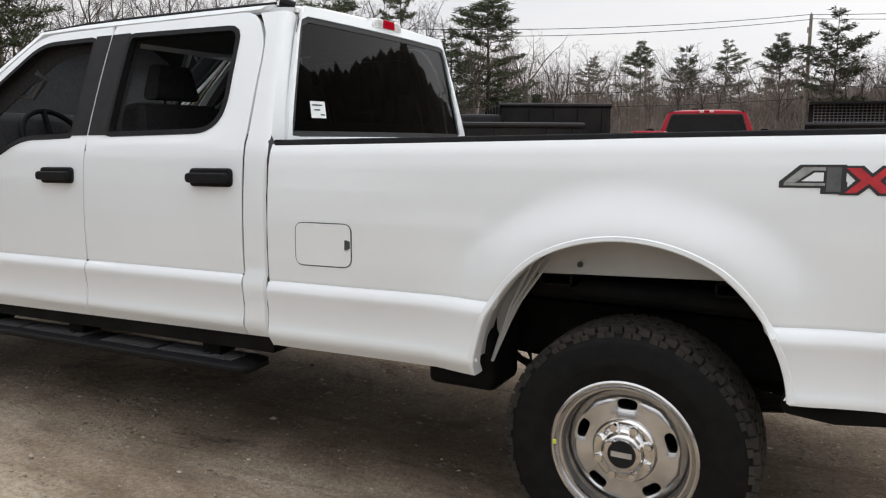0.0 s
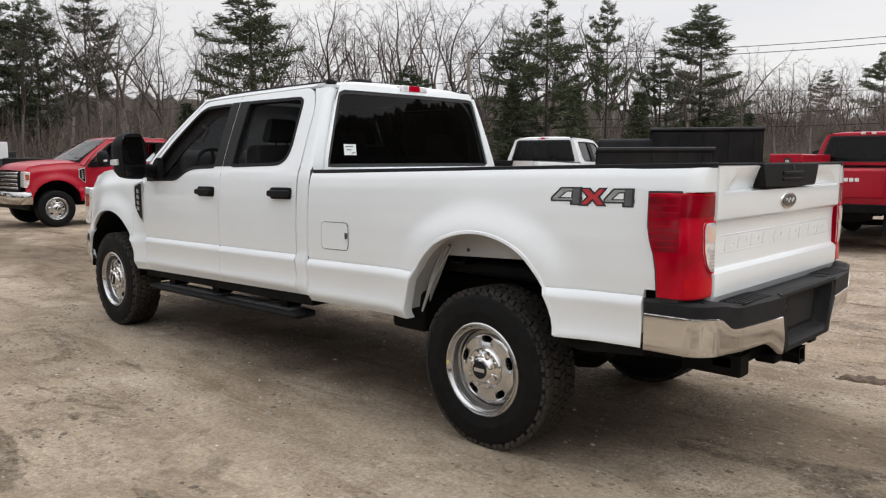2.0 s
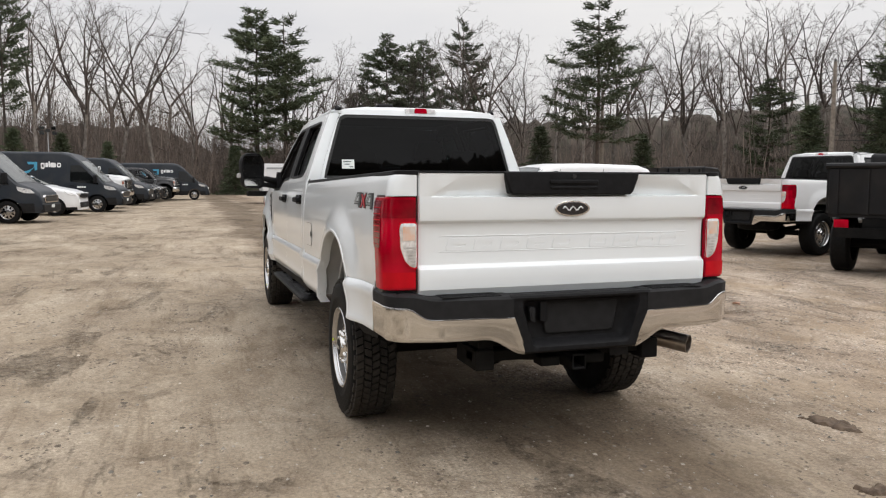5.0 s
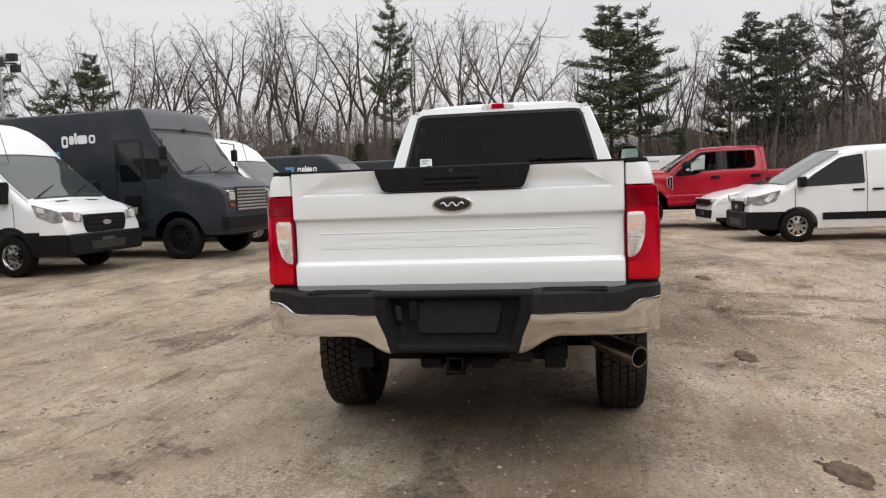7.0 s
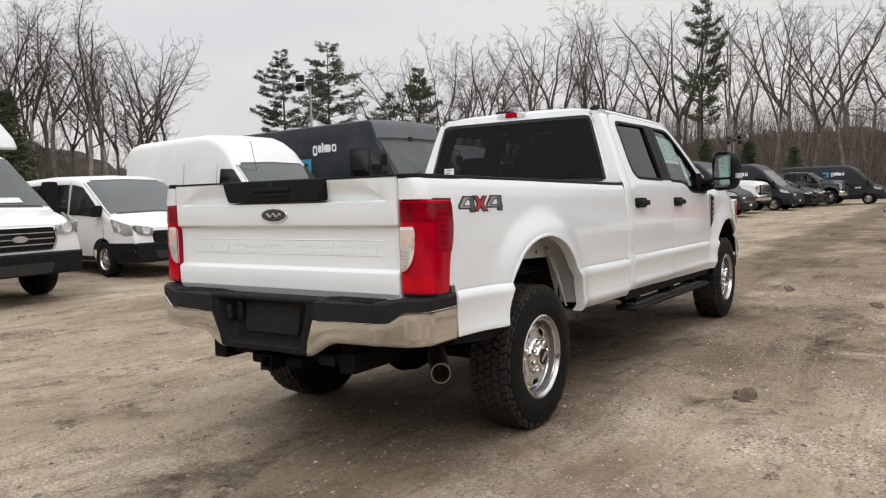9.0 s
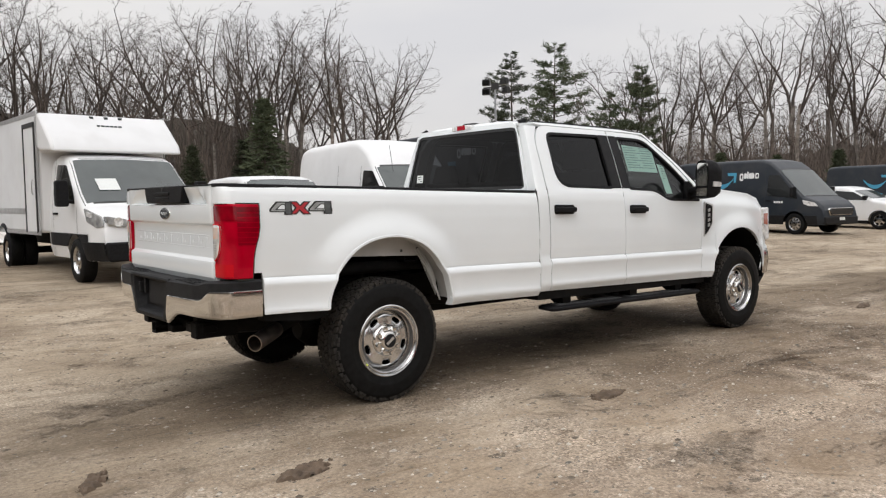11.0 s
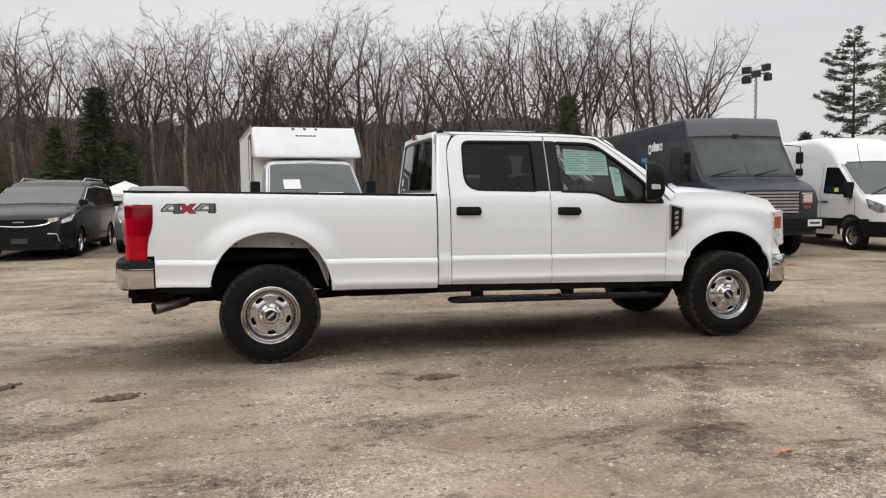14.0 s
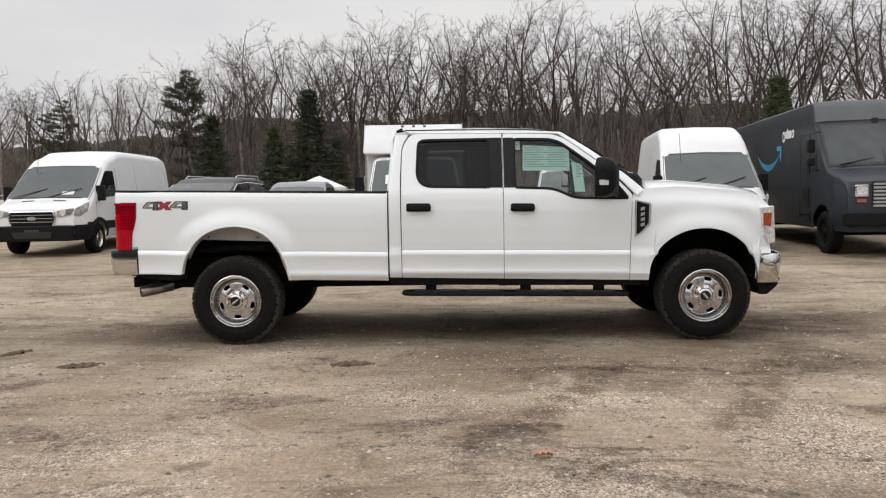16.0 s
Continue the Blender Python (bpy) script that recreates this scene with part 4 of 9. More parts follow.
    def edge_in(y):
        return 0.012 if abs(y) > 0.805 else 0.003 if abs(y) > 0.80 else 0.0
    rows = [[(-1.09, y, 0.853) for y in ys]] + [[(x + edge_in(y), y, z) for y in ys] for z, x in prof]
    # hollow wings beside the handle: shallow scoops with a sloping upper edge
    for v in (0.0, 0.5, 1.0):
        row = []
        for y in ys:
            crest = lerp_table([(0.37, 1.449), (0.58, 1.438), (0.62, 1.428), (0.745, 1.357), (0.80, 1.352)], abs(y))
            depth = 0.046 * max(0.0, crest - 1.355) / 0.09
            row.append((-1.190 + depth * (1 - v) + edge_in(y), y, 1.350 + (crest - 1.350) * v))
        rows.append(row)
    for z, x in ((1.454, -1.192), (1.459, -1.186), (1.462, -1.170), (1.462, -1.09)):
        rows.append([(x + edge_in(y), y, z) for y in ys])
    bm = B()
    vs = quadstrip(bm, rows)
    bm.faces.new([r[0] for r in vs])
    bm.faces.new([r[-1] for r in vs])
    gate = part("tailgate", bm, WHITE, truck, "white tailgate with embossed letters", sharp=22)
    bm = B()
    pts = [(-0.378, 1.468), (0.378, 1.468), (0.372, 1.435), (0.345, 1.366), (0.330, 1.353), (-0.330, 1.353), (-0.345, 1.366), (-0.372, 1.435)]
    prism(bm, pts, "x", -1.206, -1.10)
    panel = part("handle_panel", bm, PLASTIC, gate, "black tailgate handle panel", bevel=0.008)
    bm = B()
    box(bm, -1.212, -1.20, -0.13, 0.13, 1.382, 1.396)
    box(bm, -1.214, -1.20, -0.135, 0.135, 1.408, 1.428)
    part("pull_handle", bm, PLASTIC, panel, bevel=0.004)
    bm = B()
    lathe(bm, [(0.011, 0.0), (0.011, 0.004), (0.0, 0.005)], 16, (-1.206, 0, 1.445), "x", -1)
    part("camera_eye", bm, DECAL_BLACK, panel)
    bm = B()
    box(bm, -1.195, -1.085, -0.808, 0.808, 1.460, 1.468)
    part("gate_cap", bm, PLASTIC, gate, bevel=0.003)
    # oval badge: rim and dark face
    for nm, a, b, x0, x1, mt in (("badge_rim", 0.099, 0.041, -1.196, -1.188, CHROME), ("badge_face", 0.088, 0.033, -1.199, -1.192, BLACK_PAINT)):
        bm = B()
        prism(bm, [(a * math.cos(math.tau * k / 40), 1.284 + b * math.sin(math.tau * k / 40)) for k in range(40)], "x", x0, x1)
        part(nm, bm, mt, gate, bevel=0.003)
    bm = B()
    tube(bm, [(-1.200, -0.055 + 0.11 * k / 12, 1.284 + 0.010 * math.sin(k * 1.3)) for k in range(13)], 0.0035, 6)
    part("badge_stroke", bm, ALU, gate)
    # raised panel lines with ten embossed blocks in two words
    bm = B()
    for z in (1.076, 1.152):
        box(bm, -1.1640, -1.155, -0.70, 0.70, z, z + 0.004)
    part("emboss_line", bm, WHITE, gate, bevel=0.002)
    for k, y in enumerate([0.660 - 0.142 * j for j in range(5)] + [-0.120 - 0.140 * j for j in range(4)]):
        w = 0.118
        bm = B()
        o = rounded([(y, 1.084), (y - w, 1.084), (y - w, 1.143), (y, 1.143)], 0.012)
        i = rounded([(y - 0.024, 1.103), (y - w + 0.024, 1.103), (y - w + 0.024, 1.124), (y - 0.024, 1.124)], 0.006)
        a = [(-1.1640, p.x, p.y) for p in resample([(q.x, q.y, 0) for q in o], 40)]
        b = [(-1.1640, p.x, p.y) for p in resample([(q.x, q.y, 0) for q in i], 40)]
        if k % 3 == 0:
            b = b[:20] + [(q[0], q[1], 1.1135) for q in b[20:]]
        low = lambda row: [(-1.157, q[1], q[2]) for q in row]
        quadstrip(bm, [low(a), a, b, low(b)], close_u=True)
        for v in bm.verts:
            v.co.y -= (v.co.z - 1.113) * 0.25
        part("embossed_block", bm, WHITE, gate)
    # cab back with its window
    bm = B()

    def back_x(z):
        return 1.477 + 0.115 * max(0, z - 1.44)
    outer = [(-0.845, 1.38), (0.845, 1.38), (0.80, 1.56), (0.70, 1.85), (0.64, 1.965), (-0.64, 1.965), (-0.70, 1.85), (-0.80, 1.56)]
    inner = rounded([(-0.812, 1.428), (0.812, 1.428), (0.752, 1.64), (0.666, 1.922), (-0.666, 1.922), (-0.752, 1.64)], [0.02, 0.02, 0.2, 0.04, 0.04, 0.2])
    inner2 = [(p.x, p.y) for p in inner]

    def back(pts, off):
        return [(back_x(p.y) - 0.03 * (1 - (p.x / 0.8) ** 2) + off, p.x, p.y) for p in pts]
    o2, i2 = resample([(p[0], p[1], 0) for p in outer], 80), resample([(p[0], p[1], 0) for p in inner2], 80)
    quadstrip(bm, [back(o2, 0), back(i2, 0)], close_u=True)
    wall = body("cab_back", bm, WHITE, truck, solid=0.02)
    bm = B()
    zs = [1.428 + (1.922 - 1.428) * k / 8 for k in range(9)]
    rows = []
    for z in zs:
        w = lerp_table([(1.40, 0.820), (1.428, 0.812), (1.64, 0.752), (1.93, 0.666)], z)
        rows.append([(back_x(z) - 0.03 * (1 - (y / 0.8) ** 2) - 0.004, y, z) for y in [w * (k / 8 - 1) for k in range(17)]])
    quadstrip(bm, rows)
    pane = body("rear_window", bm, GLASS_TINT, wall, "dark tinted rear window", inside=(2.4, 0, 1.2))
    pane.visible_shadow = False
    bm = B()
    io = resample([(p.x, p.y, 0) for p in offset_outline(inner2, 0.010)], 80)
    ii = resample([(p.x, p.y, 0) for p in offset_outline(inner2, -0.022)], 80)
    quadstrip(bm, [back(io, -0.006), back(ii, -0.006)], close_u=True)
    body("window_border", bm, DECAL_BLACK, wall, solid=0.004)
    bm = B()
    quadstrip(bm, [[(back_x(z) - 0.03 * (1 - (y / 0.8) ** 2) - 0.008, y, z) for y in (0.56, 0.61, 0.66)] for z in (1.505, 1.575)])
    stick = body("window_label", bm, PAPER, wall, "white paper label")
    bm = B()
    for k, (a, b) in enumerate(((0.585, 0.65), (0.60, 0.64), (0.57, 0.60))):
        z = 1.556 - 0.020 * k
        quadstrip(bm, [[(back_x(q) - 0.03 * (1 - (y / 0.8) ** 2) - 0.0105, y, q) for y in (a, b)] for q in (z, z + 0.006)])
    body("label_print", bm, INK, stick)
    for sgn in (-1, 1):
        bm = B()
        tube(bm, [(1.545, sgn * 0.655, 1.928), (1.555, sgn * 0.66, 1.965), (1.60, sgn * 0.672, 1.985)], 0.022, 8)
        body("corner_seal", bm, PLASTIC, wall)
    # roof
    bm = B()
    xs = [1.525, 1.54, 1.57, 1.65, 1.8, 2.0, 2.3, 2.6, 2.85, 3.0, 3.08, 3.12]
    ys = [-0.705, -0.69, -0.66, -0.6, -0.45, -0.2, 0, 0.2, 0.45, 0.6, 0.66, 0.69, 0.705]
    top = [(1.525, 1.955), (1.54, 1.978), (1.57, 1.992), (1.65, 2.005), (2.3, 2.028), (2.85, 2.018), (3.0, 2.0), (3.08, 1.982), (3.12, 1.968)]
    rows = []
    for x in xs:
        zt = lerp_table(top, x)
        rows.append([(x + 0.02 * (1 - (y / 0.7) ** 2) * (1 if x > 2 else -1), y * (1 if x > 1.56 else 0.965), zt - (zt - 1.955) * (abs(y) / 0.705) ** 5) for y in ys])
    quadstrip(bm, rows)
    roof = body("roof", bm, WHITE, truck, "white cab roof", solid=0.02)
    for sgn in (-1, 1):
        bm = B()
        tube(bm, [(1.60, sgn * 0.655, 1.968), (2.3, sgn * 0.655, 1.984), (3.05, sgn * 0.655, 1.962)], 0.008, 6)
        body("drip_moulding", bm, PLASTIC, roof)
    bm = B()
    prism(bm, rounded([(-0.135, 1.942), (0.135, 1.942), (0.125, 1.985), (-0.125, 1.985)], 0.012), "x", 1.475, 1.60)
    brake = body("high_brake_lamp", bm, CLEAR_LENS, roof, "cargo lamp with red brake light", bevel=0.006)
    bm = B()
    prism(bm, rounded([(-0.055, 1.944), (0.055, 1.944), (0.05, 1.984), (-0.05, 1.984)], 0.008), "x", 1.468, 1.59)
    body("brake_lens", bm, RED_LENS, brake, bevel=0.004)
    bm = B()
    prism(bm, [(1.72, 2.0), (1.92, 2.0), (1.90, 2.03), (1.80, 2.045), (1.73, 2.04)], "y", 0.16, 0.30)
    body("roof_antenna", bm, PLASTIC, roof, "black roof antenna", bevel=0.015)
    bm = B()
    prism(bm, [(2.6, 2.018), (2.78, 2.018), (2.75, 2.04), (2.65, 2.042)], "y", -0.34, -0.10)
    body("clearance_lamp", bm, PLASTIC, roof, bevel=0.012)
    # windscreen, hood and nose
    bm = B()
    rows = []
    for k in range(7):
        t = k / 6
        w = 0.68 + 0.20 * t
        rows.append([(3.13 + 0.80 * t + 0.10 * (1 - u * u), w * u, 1.965 - 0.47 * t) for u in [j / 5 - 1 for j in range(11)]])
    quadstrip(bm, rows)
    ws = body("windscreen", bm, GLASS_CLEAR, truck, "clear windscreen", inside=(2.4, 0, 1.2))
    ws.visible_shadow = False
    bm = B()
    rows = []
    for x, zt in ((3.84, 1.505), (4.0, 1.518), (4.19, 1.515), (4.45, 1.495), (4.72, 1.470), (4.88, 1.445), (4.965, 1.420), (5.03, 1.372), (5.06, 1.31)):
        ze = lerp_table([(3.77, 1.43), (4.2, 1.45), (4.72, 1.415), (4.965, 1.370), (5.06, 1.28)], x)
        w = ysurf(x, 1.36) - 0.048
        rows.append([(x + 0.10 * (1 - (u * u)), w * u, ze + (zt - ze) * (1 - abs(u) ** 2.3)) for u in [-1, -0.97, -0.93, -0.87, -0.8, -0.6, -0.3, 0, 0.3, 0.6, 0.8, 0.87, 0.93, 0.97, 1]])
    quadstrip(bm, rows)
    body("hood", bm, WHITE, truck, "white hood", solid=0.02)
    bm = B()
    prism(bm, [(5.03, 0.80), (5.13, 0.80), (5.15, 1.0), (5.14, 1.25), (5.05, 1.32)], "y", -0.72, 0.72)
    grille = body("grille", bm, PLASTIC, truck, "dark front grille with chrome bars", bevel=0.02)
    for z in (0.87, 0.96, 1.05, 1.14, 1.21):
        bm = B()
        box(bm, 5.10, 5.168, -0.70, 0.70, z, z + 0.05)
        body("grille_bar", bm, CHROME, grille, bevel=0.01)
    bm = B()
    rows = []
    for z, o in ((0.815, -0.02), (0.80, 0.0), (0.70, 0.015), (0.62, 0.0), (0.57, -0.03)):
        rows.append([(x + o * (1 if abs(y) < 0.9 else 0), y + (o if y > 0.9 else -o if y < -0.9 else 0), z) for x, y in ((4.93, -0.955), (5.06, -0.95), (5.15, -0.90), (5.24, -0.7), (5.30, -0.3), (5.30, 0.3), (5.24, 0.7), (5.15, 0.90), (5.06, 0.95), (4.93, 0.955))])
    quadstrip(bm, rows)
    body("front_bumper", bm, CHROME, truck, "chrome front bumper", solid=0.01)
    bm = B()
    prism(bm, [(4.90, 0.62), (5.18, 0.60), (5.15, 0.53), (5.06, 0.45), (4.99, 0.45), (4.97, 0.56)], "y", -0.86, 0.86)
    body("air_dam", bm, PLASTIC, truck)
    # running boards on brackets
    for s in (1, -1):
        bm = B()
        prof = [(0.80, 0.448), (0.955, 0.448), (0.985, 0.436), (0.985, 0.416), (0.965, 0.404), (0.80, 0.410)]
        rows = []
        for x, k in ((1.585, 0.55), (1.61, 0.9), (1.66, 1.0), (3.66, 1.0), (3.71, 0.9), (3.735, 0.55)):
            rows.append([(x, s * (0.89 + (p[0] - 0.89) * k), 0.428 + (p[1] - 0.428) * k) for p in prof])
        vs = quadstrip(bm, rows, close_u=True)
        bm.faces.new(vs[0])
        bm.faces.new(vs[-1])
        board = body("running_board", bm, PLASTIC, truck, "black running board", bevel=0.006)
        bm = B()
        for k in range(96):
            if 40 < k < 47 or k % 24 > 21:
                continue
            x = 1.70 + 0.0202 * k
            box(bm, x, x + 0.010, min(s * 0.82, s * 0.945), max(s * 0.82, s * 0.945), 0.448, 0.454)
        body("tread_rib", bm, TRIM_GREY, board)["kind"] = "stuff"
        for x in (1.85, 2.75, 3.45):
            bm = B()
            tube(bm, [(x, s * 0.62, 0.60), (x, s * 0.72, 0.50), (x, s * 0.82, 0.437), (x, s * 0.92, 0.428)], 0.028, 8)
            box(bm, x - 0.05, x + 0.05, min(s * 0.84, s * 0.90), max(s * 0.84, s * 0.90), 0.43, 0.60)
            body("board_bracket", bm, UNDER, board)
        # rocker under the cab
        bm = B()
        box(bm, 1.48, 3.86, min(s * 0.70, s * 0.935), max(s * 0.70, s * 0.935), 0.555, 0.64)
        body("rocker_panel", bm, UNDER, truck)
        # front wheelhouse
        bm = B()
        rows = []
        for k in range(25):
            a = math.pi * (-0.04 + 1.08 * k / 24)
            rows.append([(ARCH_F[0] - (ARCH_F[2] - 0.004) * math.cos(a), s * y, ARCH_F[1] + (ARCH_F[3] - 0.004) * math.sin(a)) for y in (0.965, 0.80, 0.50)])
        quadstrip(bm, rows)
        body("front_liner", bm, UNDER, truck)
    # decals on the bed sides: broad outlined figures
    FOUR = [(0.0, 0.20), (0.0, 0.42), (0.30, 1.0), (0.98, 1.0), (0.98, 0.42), (1.0, 0.42), (1.0, 0.20), (0.98, 0.20), (0.98, 0.0), (0.62, 0.0), (0.62, 0.20)]
    FOUR_IN = [[(0.07, 0.38), (0.24, 0.38), (0.50, 0.80), (0.68, 0.80), (0.68, 0.91), (0.345, 0.91)], [(0.07, 0.28), (0.68, 0.28), (0.68, 0.37), (0.07, 0.37)]]
    FOUR_LEG = [[(0.70, 0.08), (0.91, 0.08), (0.91, 0.91), (0.70, 0.91)]]
    FOUR_GAP = [[(0.33, 0.43), (0.655, 0.43), (0.655, 0.73), (0.52, 0.73)]]
    CROSS = [(0.0, 1.0), (0.38, 1.0), (0.52, 0.74), (0.68, 1.0), (1.0, 1.0), (0.74, 0.5), (1.0, 0.0), (0.62, 0.0), (0.48, 0.26), (0.32, 0.0), (0.0, 0.0), (0.26, 0.5)]
    CROSS_IN = [[(0.11, 0.92), (0.34, 0.92), (0.52, 0.60), (0.72, 0.92), (0.89, 0.92), (0.65, 0.5), (0.89, 0.08), (0.66, 0.08), (0.48, 0.40), (0.28, 0.08), (0.11, 0.08), (0.35, 0.5)]]
    for s in (1, -1):
        for cx, w, layers in ((-0.640 + s * 0.142, 0.172, 4), (-0.640, 0.155, 2), (-0.640 - s * 0.142, 0.172, 4)):
            figure = (("decal_outline", [FOUR], 0.002, DECAL_BLACK), ("decal_letter", FOUR_IN, 0.004, DECAL_GREY), ("decal_leg", FOUR_LEG, 0.004, DECAL_DARK), ("decal_counter", FOUR_GAP, 0.004, WHITE))
            if layers == 2:
                figure = (("decal_outline", [CROSS], 0.002, DECAL_BLACK), ("decal_letter", CROSS_IN, 0.004, DECAL_RED))
            for layer, polys, off, m in figure:
                bm = B()
                for poly in polys:
                    loop = []
                    for u, v in poly:
                        x, z = cx - s * (u - 0.5) * w, 1.357 + (v - 0.5) * 0.082 - rake(cx)
                        loop.append(bm.verts.new((x, s * (ysurf(x, z) + off), z)))
                    bm.faces.new(loop)
                body(layer, bm, m, truck, recalc=False, sharp=180, inside=(cx, 0, 1.3))
    rear_bumper(truck)
    # chassis
    bm = B()
    for s in (1, -1):
        box(bm, -1.18, 4.95, min(s * 0.42, s * 0.50), max(s * 0.42, s * 0.50), 0.60, 0.80)
    for x in (-1.10, -0.65, 0.7, 1.5, 2.6, 3.4):
        box(bm, x, x + 0.08, -0.43, 0.43, 0.62, 0.78)
    part("ladder_frame", bm, UNDER, truck)
    bm = B()
    tube(bm, [(0, -0.70, 0.42), (0, 0.70, 0.42)], 0.055, 12)
    lathe(bm, [(0.0, -0.20), (0.09, -0.19), (0.16, -0.10), (0.175, 0.0), (0.16, 0.10), (0.09, 0.16), (0.05, 0.30)], 20, (0, 0.0, 0.42), "x")
    part("rear_axle", bm, UNDER, truck)
    bm = B()
    tube(bm, [(4.46, -0.70, 0.40), (4.46, 0.70, 0.40)], 0.05, 12)
    lathe(bm, [(0.0, -0.16), (0.12, -0.12), (0.14, 0.0), (0.11, 0.12), (0.0, 0.16)], 16, (4.46, -0.25, 0.42), "x")
    part("front_axle", bm, UNDER, truck)
    for s in (1, -1):
        bm = B()
        for k in range(4):
            tube(bm, [(-0.82 + 0.10 * k, s * 0.58, 0.70 - 0.012 * k), (-0.45, s * 0.58, 0.575 - 0.016 * k), (0, s * 0.58, 0.515 - 0.016 * k), (0.45, s * 0.58, 0.56 - 0.016 * k), (0.78 - 0.10 * k, s * 0.58, 0.66 - 0.012 * k)], 0.011, 6)
        tube(bm, [(0.12, s * 0.40, 0.44), (0.05, s * 0.52, 0.85)], 0.032, 8)
        part("leaf_spring", bm, UNDER, truck)
    for nm, box_of in (("muffler", (0.72, 2.3, -0.40, 0.05, 0.48, 0.74)), ("gearbox", (2.5, 4.0, -0.28, 0.28, 0.45, 0.80)), ("fuel_tank", (0.50, 0.78, 0.62, 0.88, 0.52, 0.76)),
                       ("bed_support", (-0.95, 3.6, -0.76, 0.76, 0.86, 0.94)), ("engine_block", (3.9, 4.95, -0.5, 0.5, 0.6, 1.15))):
        bm = B()
        box(bm, *box_of)
        part(nm, bm, UNDER, truck, bevel=0.03)
    bm = B()
    tube(bm, [(0.15, 0.0, 0.45), (2.5, 0.0, 0.58)], 0.045, 10)
    part("drive_shaft", bm, UNDER, truck)
    bm = B()
    lathe(bm, [(0.10, -0.11), (0.30, -0.12), (0.385, -0.10), (0.40, 0.0), (0.385, 0.10), (0.30, 0.12), (0.10, 0.11)], 40, (-0.62, 0.0, 0.60), "z")
    part("spare_tyre", bm, RUBBER, truck)
    # exhaust: side exit behind the right rear wheel
    bm = B()
    tube(bm, [(1.4, -0.50, 0.55), (0.45, -0.48, 0.62), (0.0, -0.52, 0.70), (-0.35, -0.54, 0.64), (-0.55, -0.60, 0.58), (-0.70, -0.70, 0.55)], 0.042, 14)
    pipe = part("exhaust_pipe", bm, UNDER, truck)
    bm = B()
    lathe(bm, [(0.048, 0.0), (0.052, 0.02), (0.053, 0.34), (0.047, 0.34), (0.046, 0.05), (0.0, 0.05)], 28, (0, 0, 0), "x")
    bmesh.ops.transform(bm, matrix=Matrix.Translation((-0.69, -0.69, 0.552)) @ Vector((-0.30, -0.215, -0.042)).to_track_quat("X", "Z").to_matrix().to_4x4(), verts=bm.verts)
    part("tail_pipe", bm, STEEL_DARK, pipe, "dull steel tail pipe")
    # tow hitch
    bm = B()
    box(bm, -1.16, -1.06, -0.53, 0.52, 0.548, 0.606)
    box(bm, -1.20, -0.9, -0.52, -0.42, 0.515, 0.62)
    box(bm, -1.20, -0.9, 0.42, 0.52, 0.515, 0.62)
    hitch = part("tow_hitch", bm, UNDER, truck, "black receiver hitch", bevel=0.008)
    bm = B()
    for a, b, c, d in ((-0.042, 0.042, 0.578, 0.591), (-0.042, 0.042, 0.508, 0.521), (-0.042, -0.030, 0.508, 0.591), (0.030, 0.042, 0.508, 0.591)):
        box(bm, -1.295, -1.05, a, b, c, d)
    part("receiver", bm, UNDER, hitch, bevel=0.004)
    for s in (1, -1):
        bm = B()
        box(bm, -1.23, -1.13, s * 0.125 - 0.055, s * 0.125 + 0.055, 0.520, 0.572)
        part("chain_bracket", bm, UNDER, hitch, bevel=0.01)
    bm = B()
    box(bm, -1.166, -1.161, -0.36, -0.25, 0.535, 0.585)
    part("hitch_label", bm, PLASTIC_GREY, hitch)
    # cabin
    bm = B()
    box(bm, 1.56, 3.80, -0.80, 0.80, 0.66, 0.72)
    part("cab_floor", bm, SEAT, truck)
    bm = B()
    prism(bm, [(3.42, 0.9), (3.44, 1.36), (3.51, 1.50), (3.58, 1.545), (3.74, 1.555), (3.88, 1.525), (3.92, 1.48), (3.92, 0.9)], "y", -0.76, 0.76)
    part("dashboard", bm, SEAT, truck, "dark dashboard", bevel=0.03)
    for k in range(2):
        bm = B()
        s = (1, -1)[k]
        prism(bm, rounded([(2.56, 0.85), (3.14, 0.88), (3.16, 1.02), (2.70, 1.00), (2.62, 1.58), (2.46, 1.59), (2.48, 1.0)], 0.05), "y", s * 0.14, s * 0.68)
        part("front_seat", bm, SEAT, truck, "dark cloth front seat", bevel=0.03)
    bm = B()
    prism(bm, rounded([(1.60, 0.88), (2.12, 0.90), (2.14, 1.04), (1.78, 1.02), (1.70, 1.50), (1.58, 1.50)], 0.05), "y", -0.70, 0.70)
    part("rear_bench", bm, SEAT, truck, "dark cloth rear bench", bevel=0.03)
    for x, y, z in ((2.545, 0.40, 1.695), (2.545, -0.40, 1.695), (1.655, 0.46, 1.575), (1.655, -0.46, 1.575)):
        bm = B()
        prism(bm, rounded([(x - 0.05, z - 0.09), (x + 0.05, z - 0.09), (x + 0.045, z + 0.085), (x - 0.035, z + 0.085)], 0.03), "y", y - 0.145, y + 0.145)
        for v in bm.verts:
            v.co.y = y + (v.co.y - y) * (1.0 - 0.32 * smooth01((v.co.z - z + 0.02) / 0.11))
        for k in (-0.05, 0.05):
            tube(bm, [(x, y + k, z - 0.2), (x, y + k, z - 0.07)], 0.008, 6)
        part("headrest", bm, SEAT, truck, bevel=0.03)
    bm = B()
    ringpts = []
    c, ax = Vector((3.40, 0.47, 1.40)), Vector((-0.86, 0, 0.5)).normalized()
    u = Vector((0, 1, 0))
    w = ax.cross(u)
    pts = [c + (u * math.cos(math.tau * k / 28) + w * math.sin(math.tau * k / 28)) * 0.19 for k in range(29)]
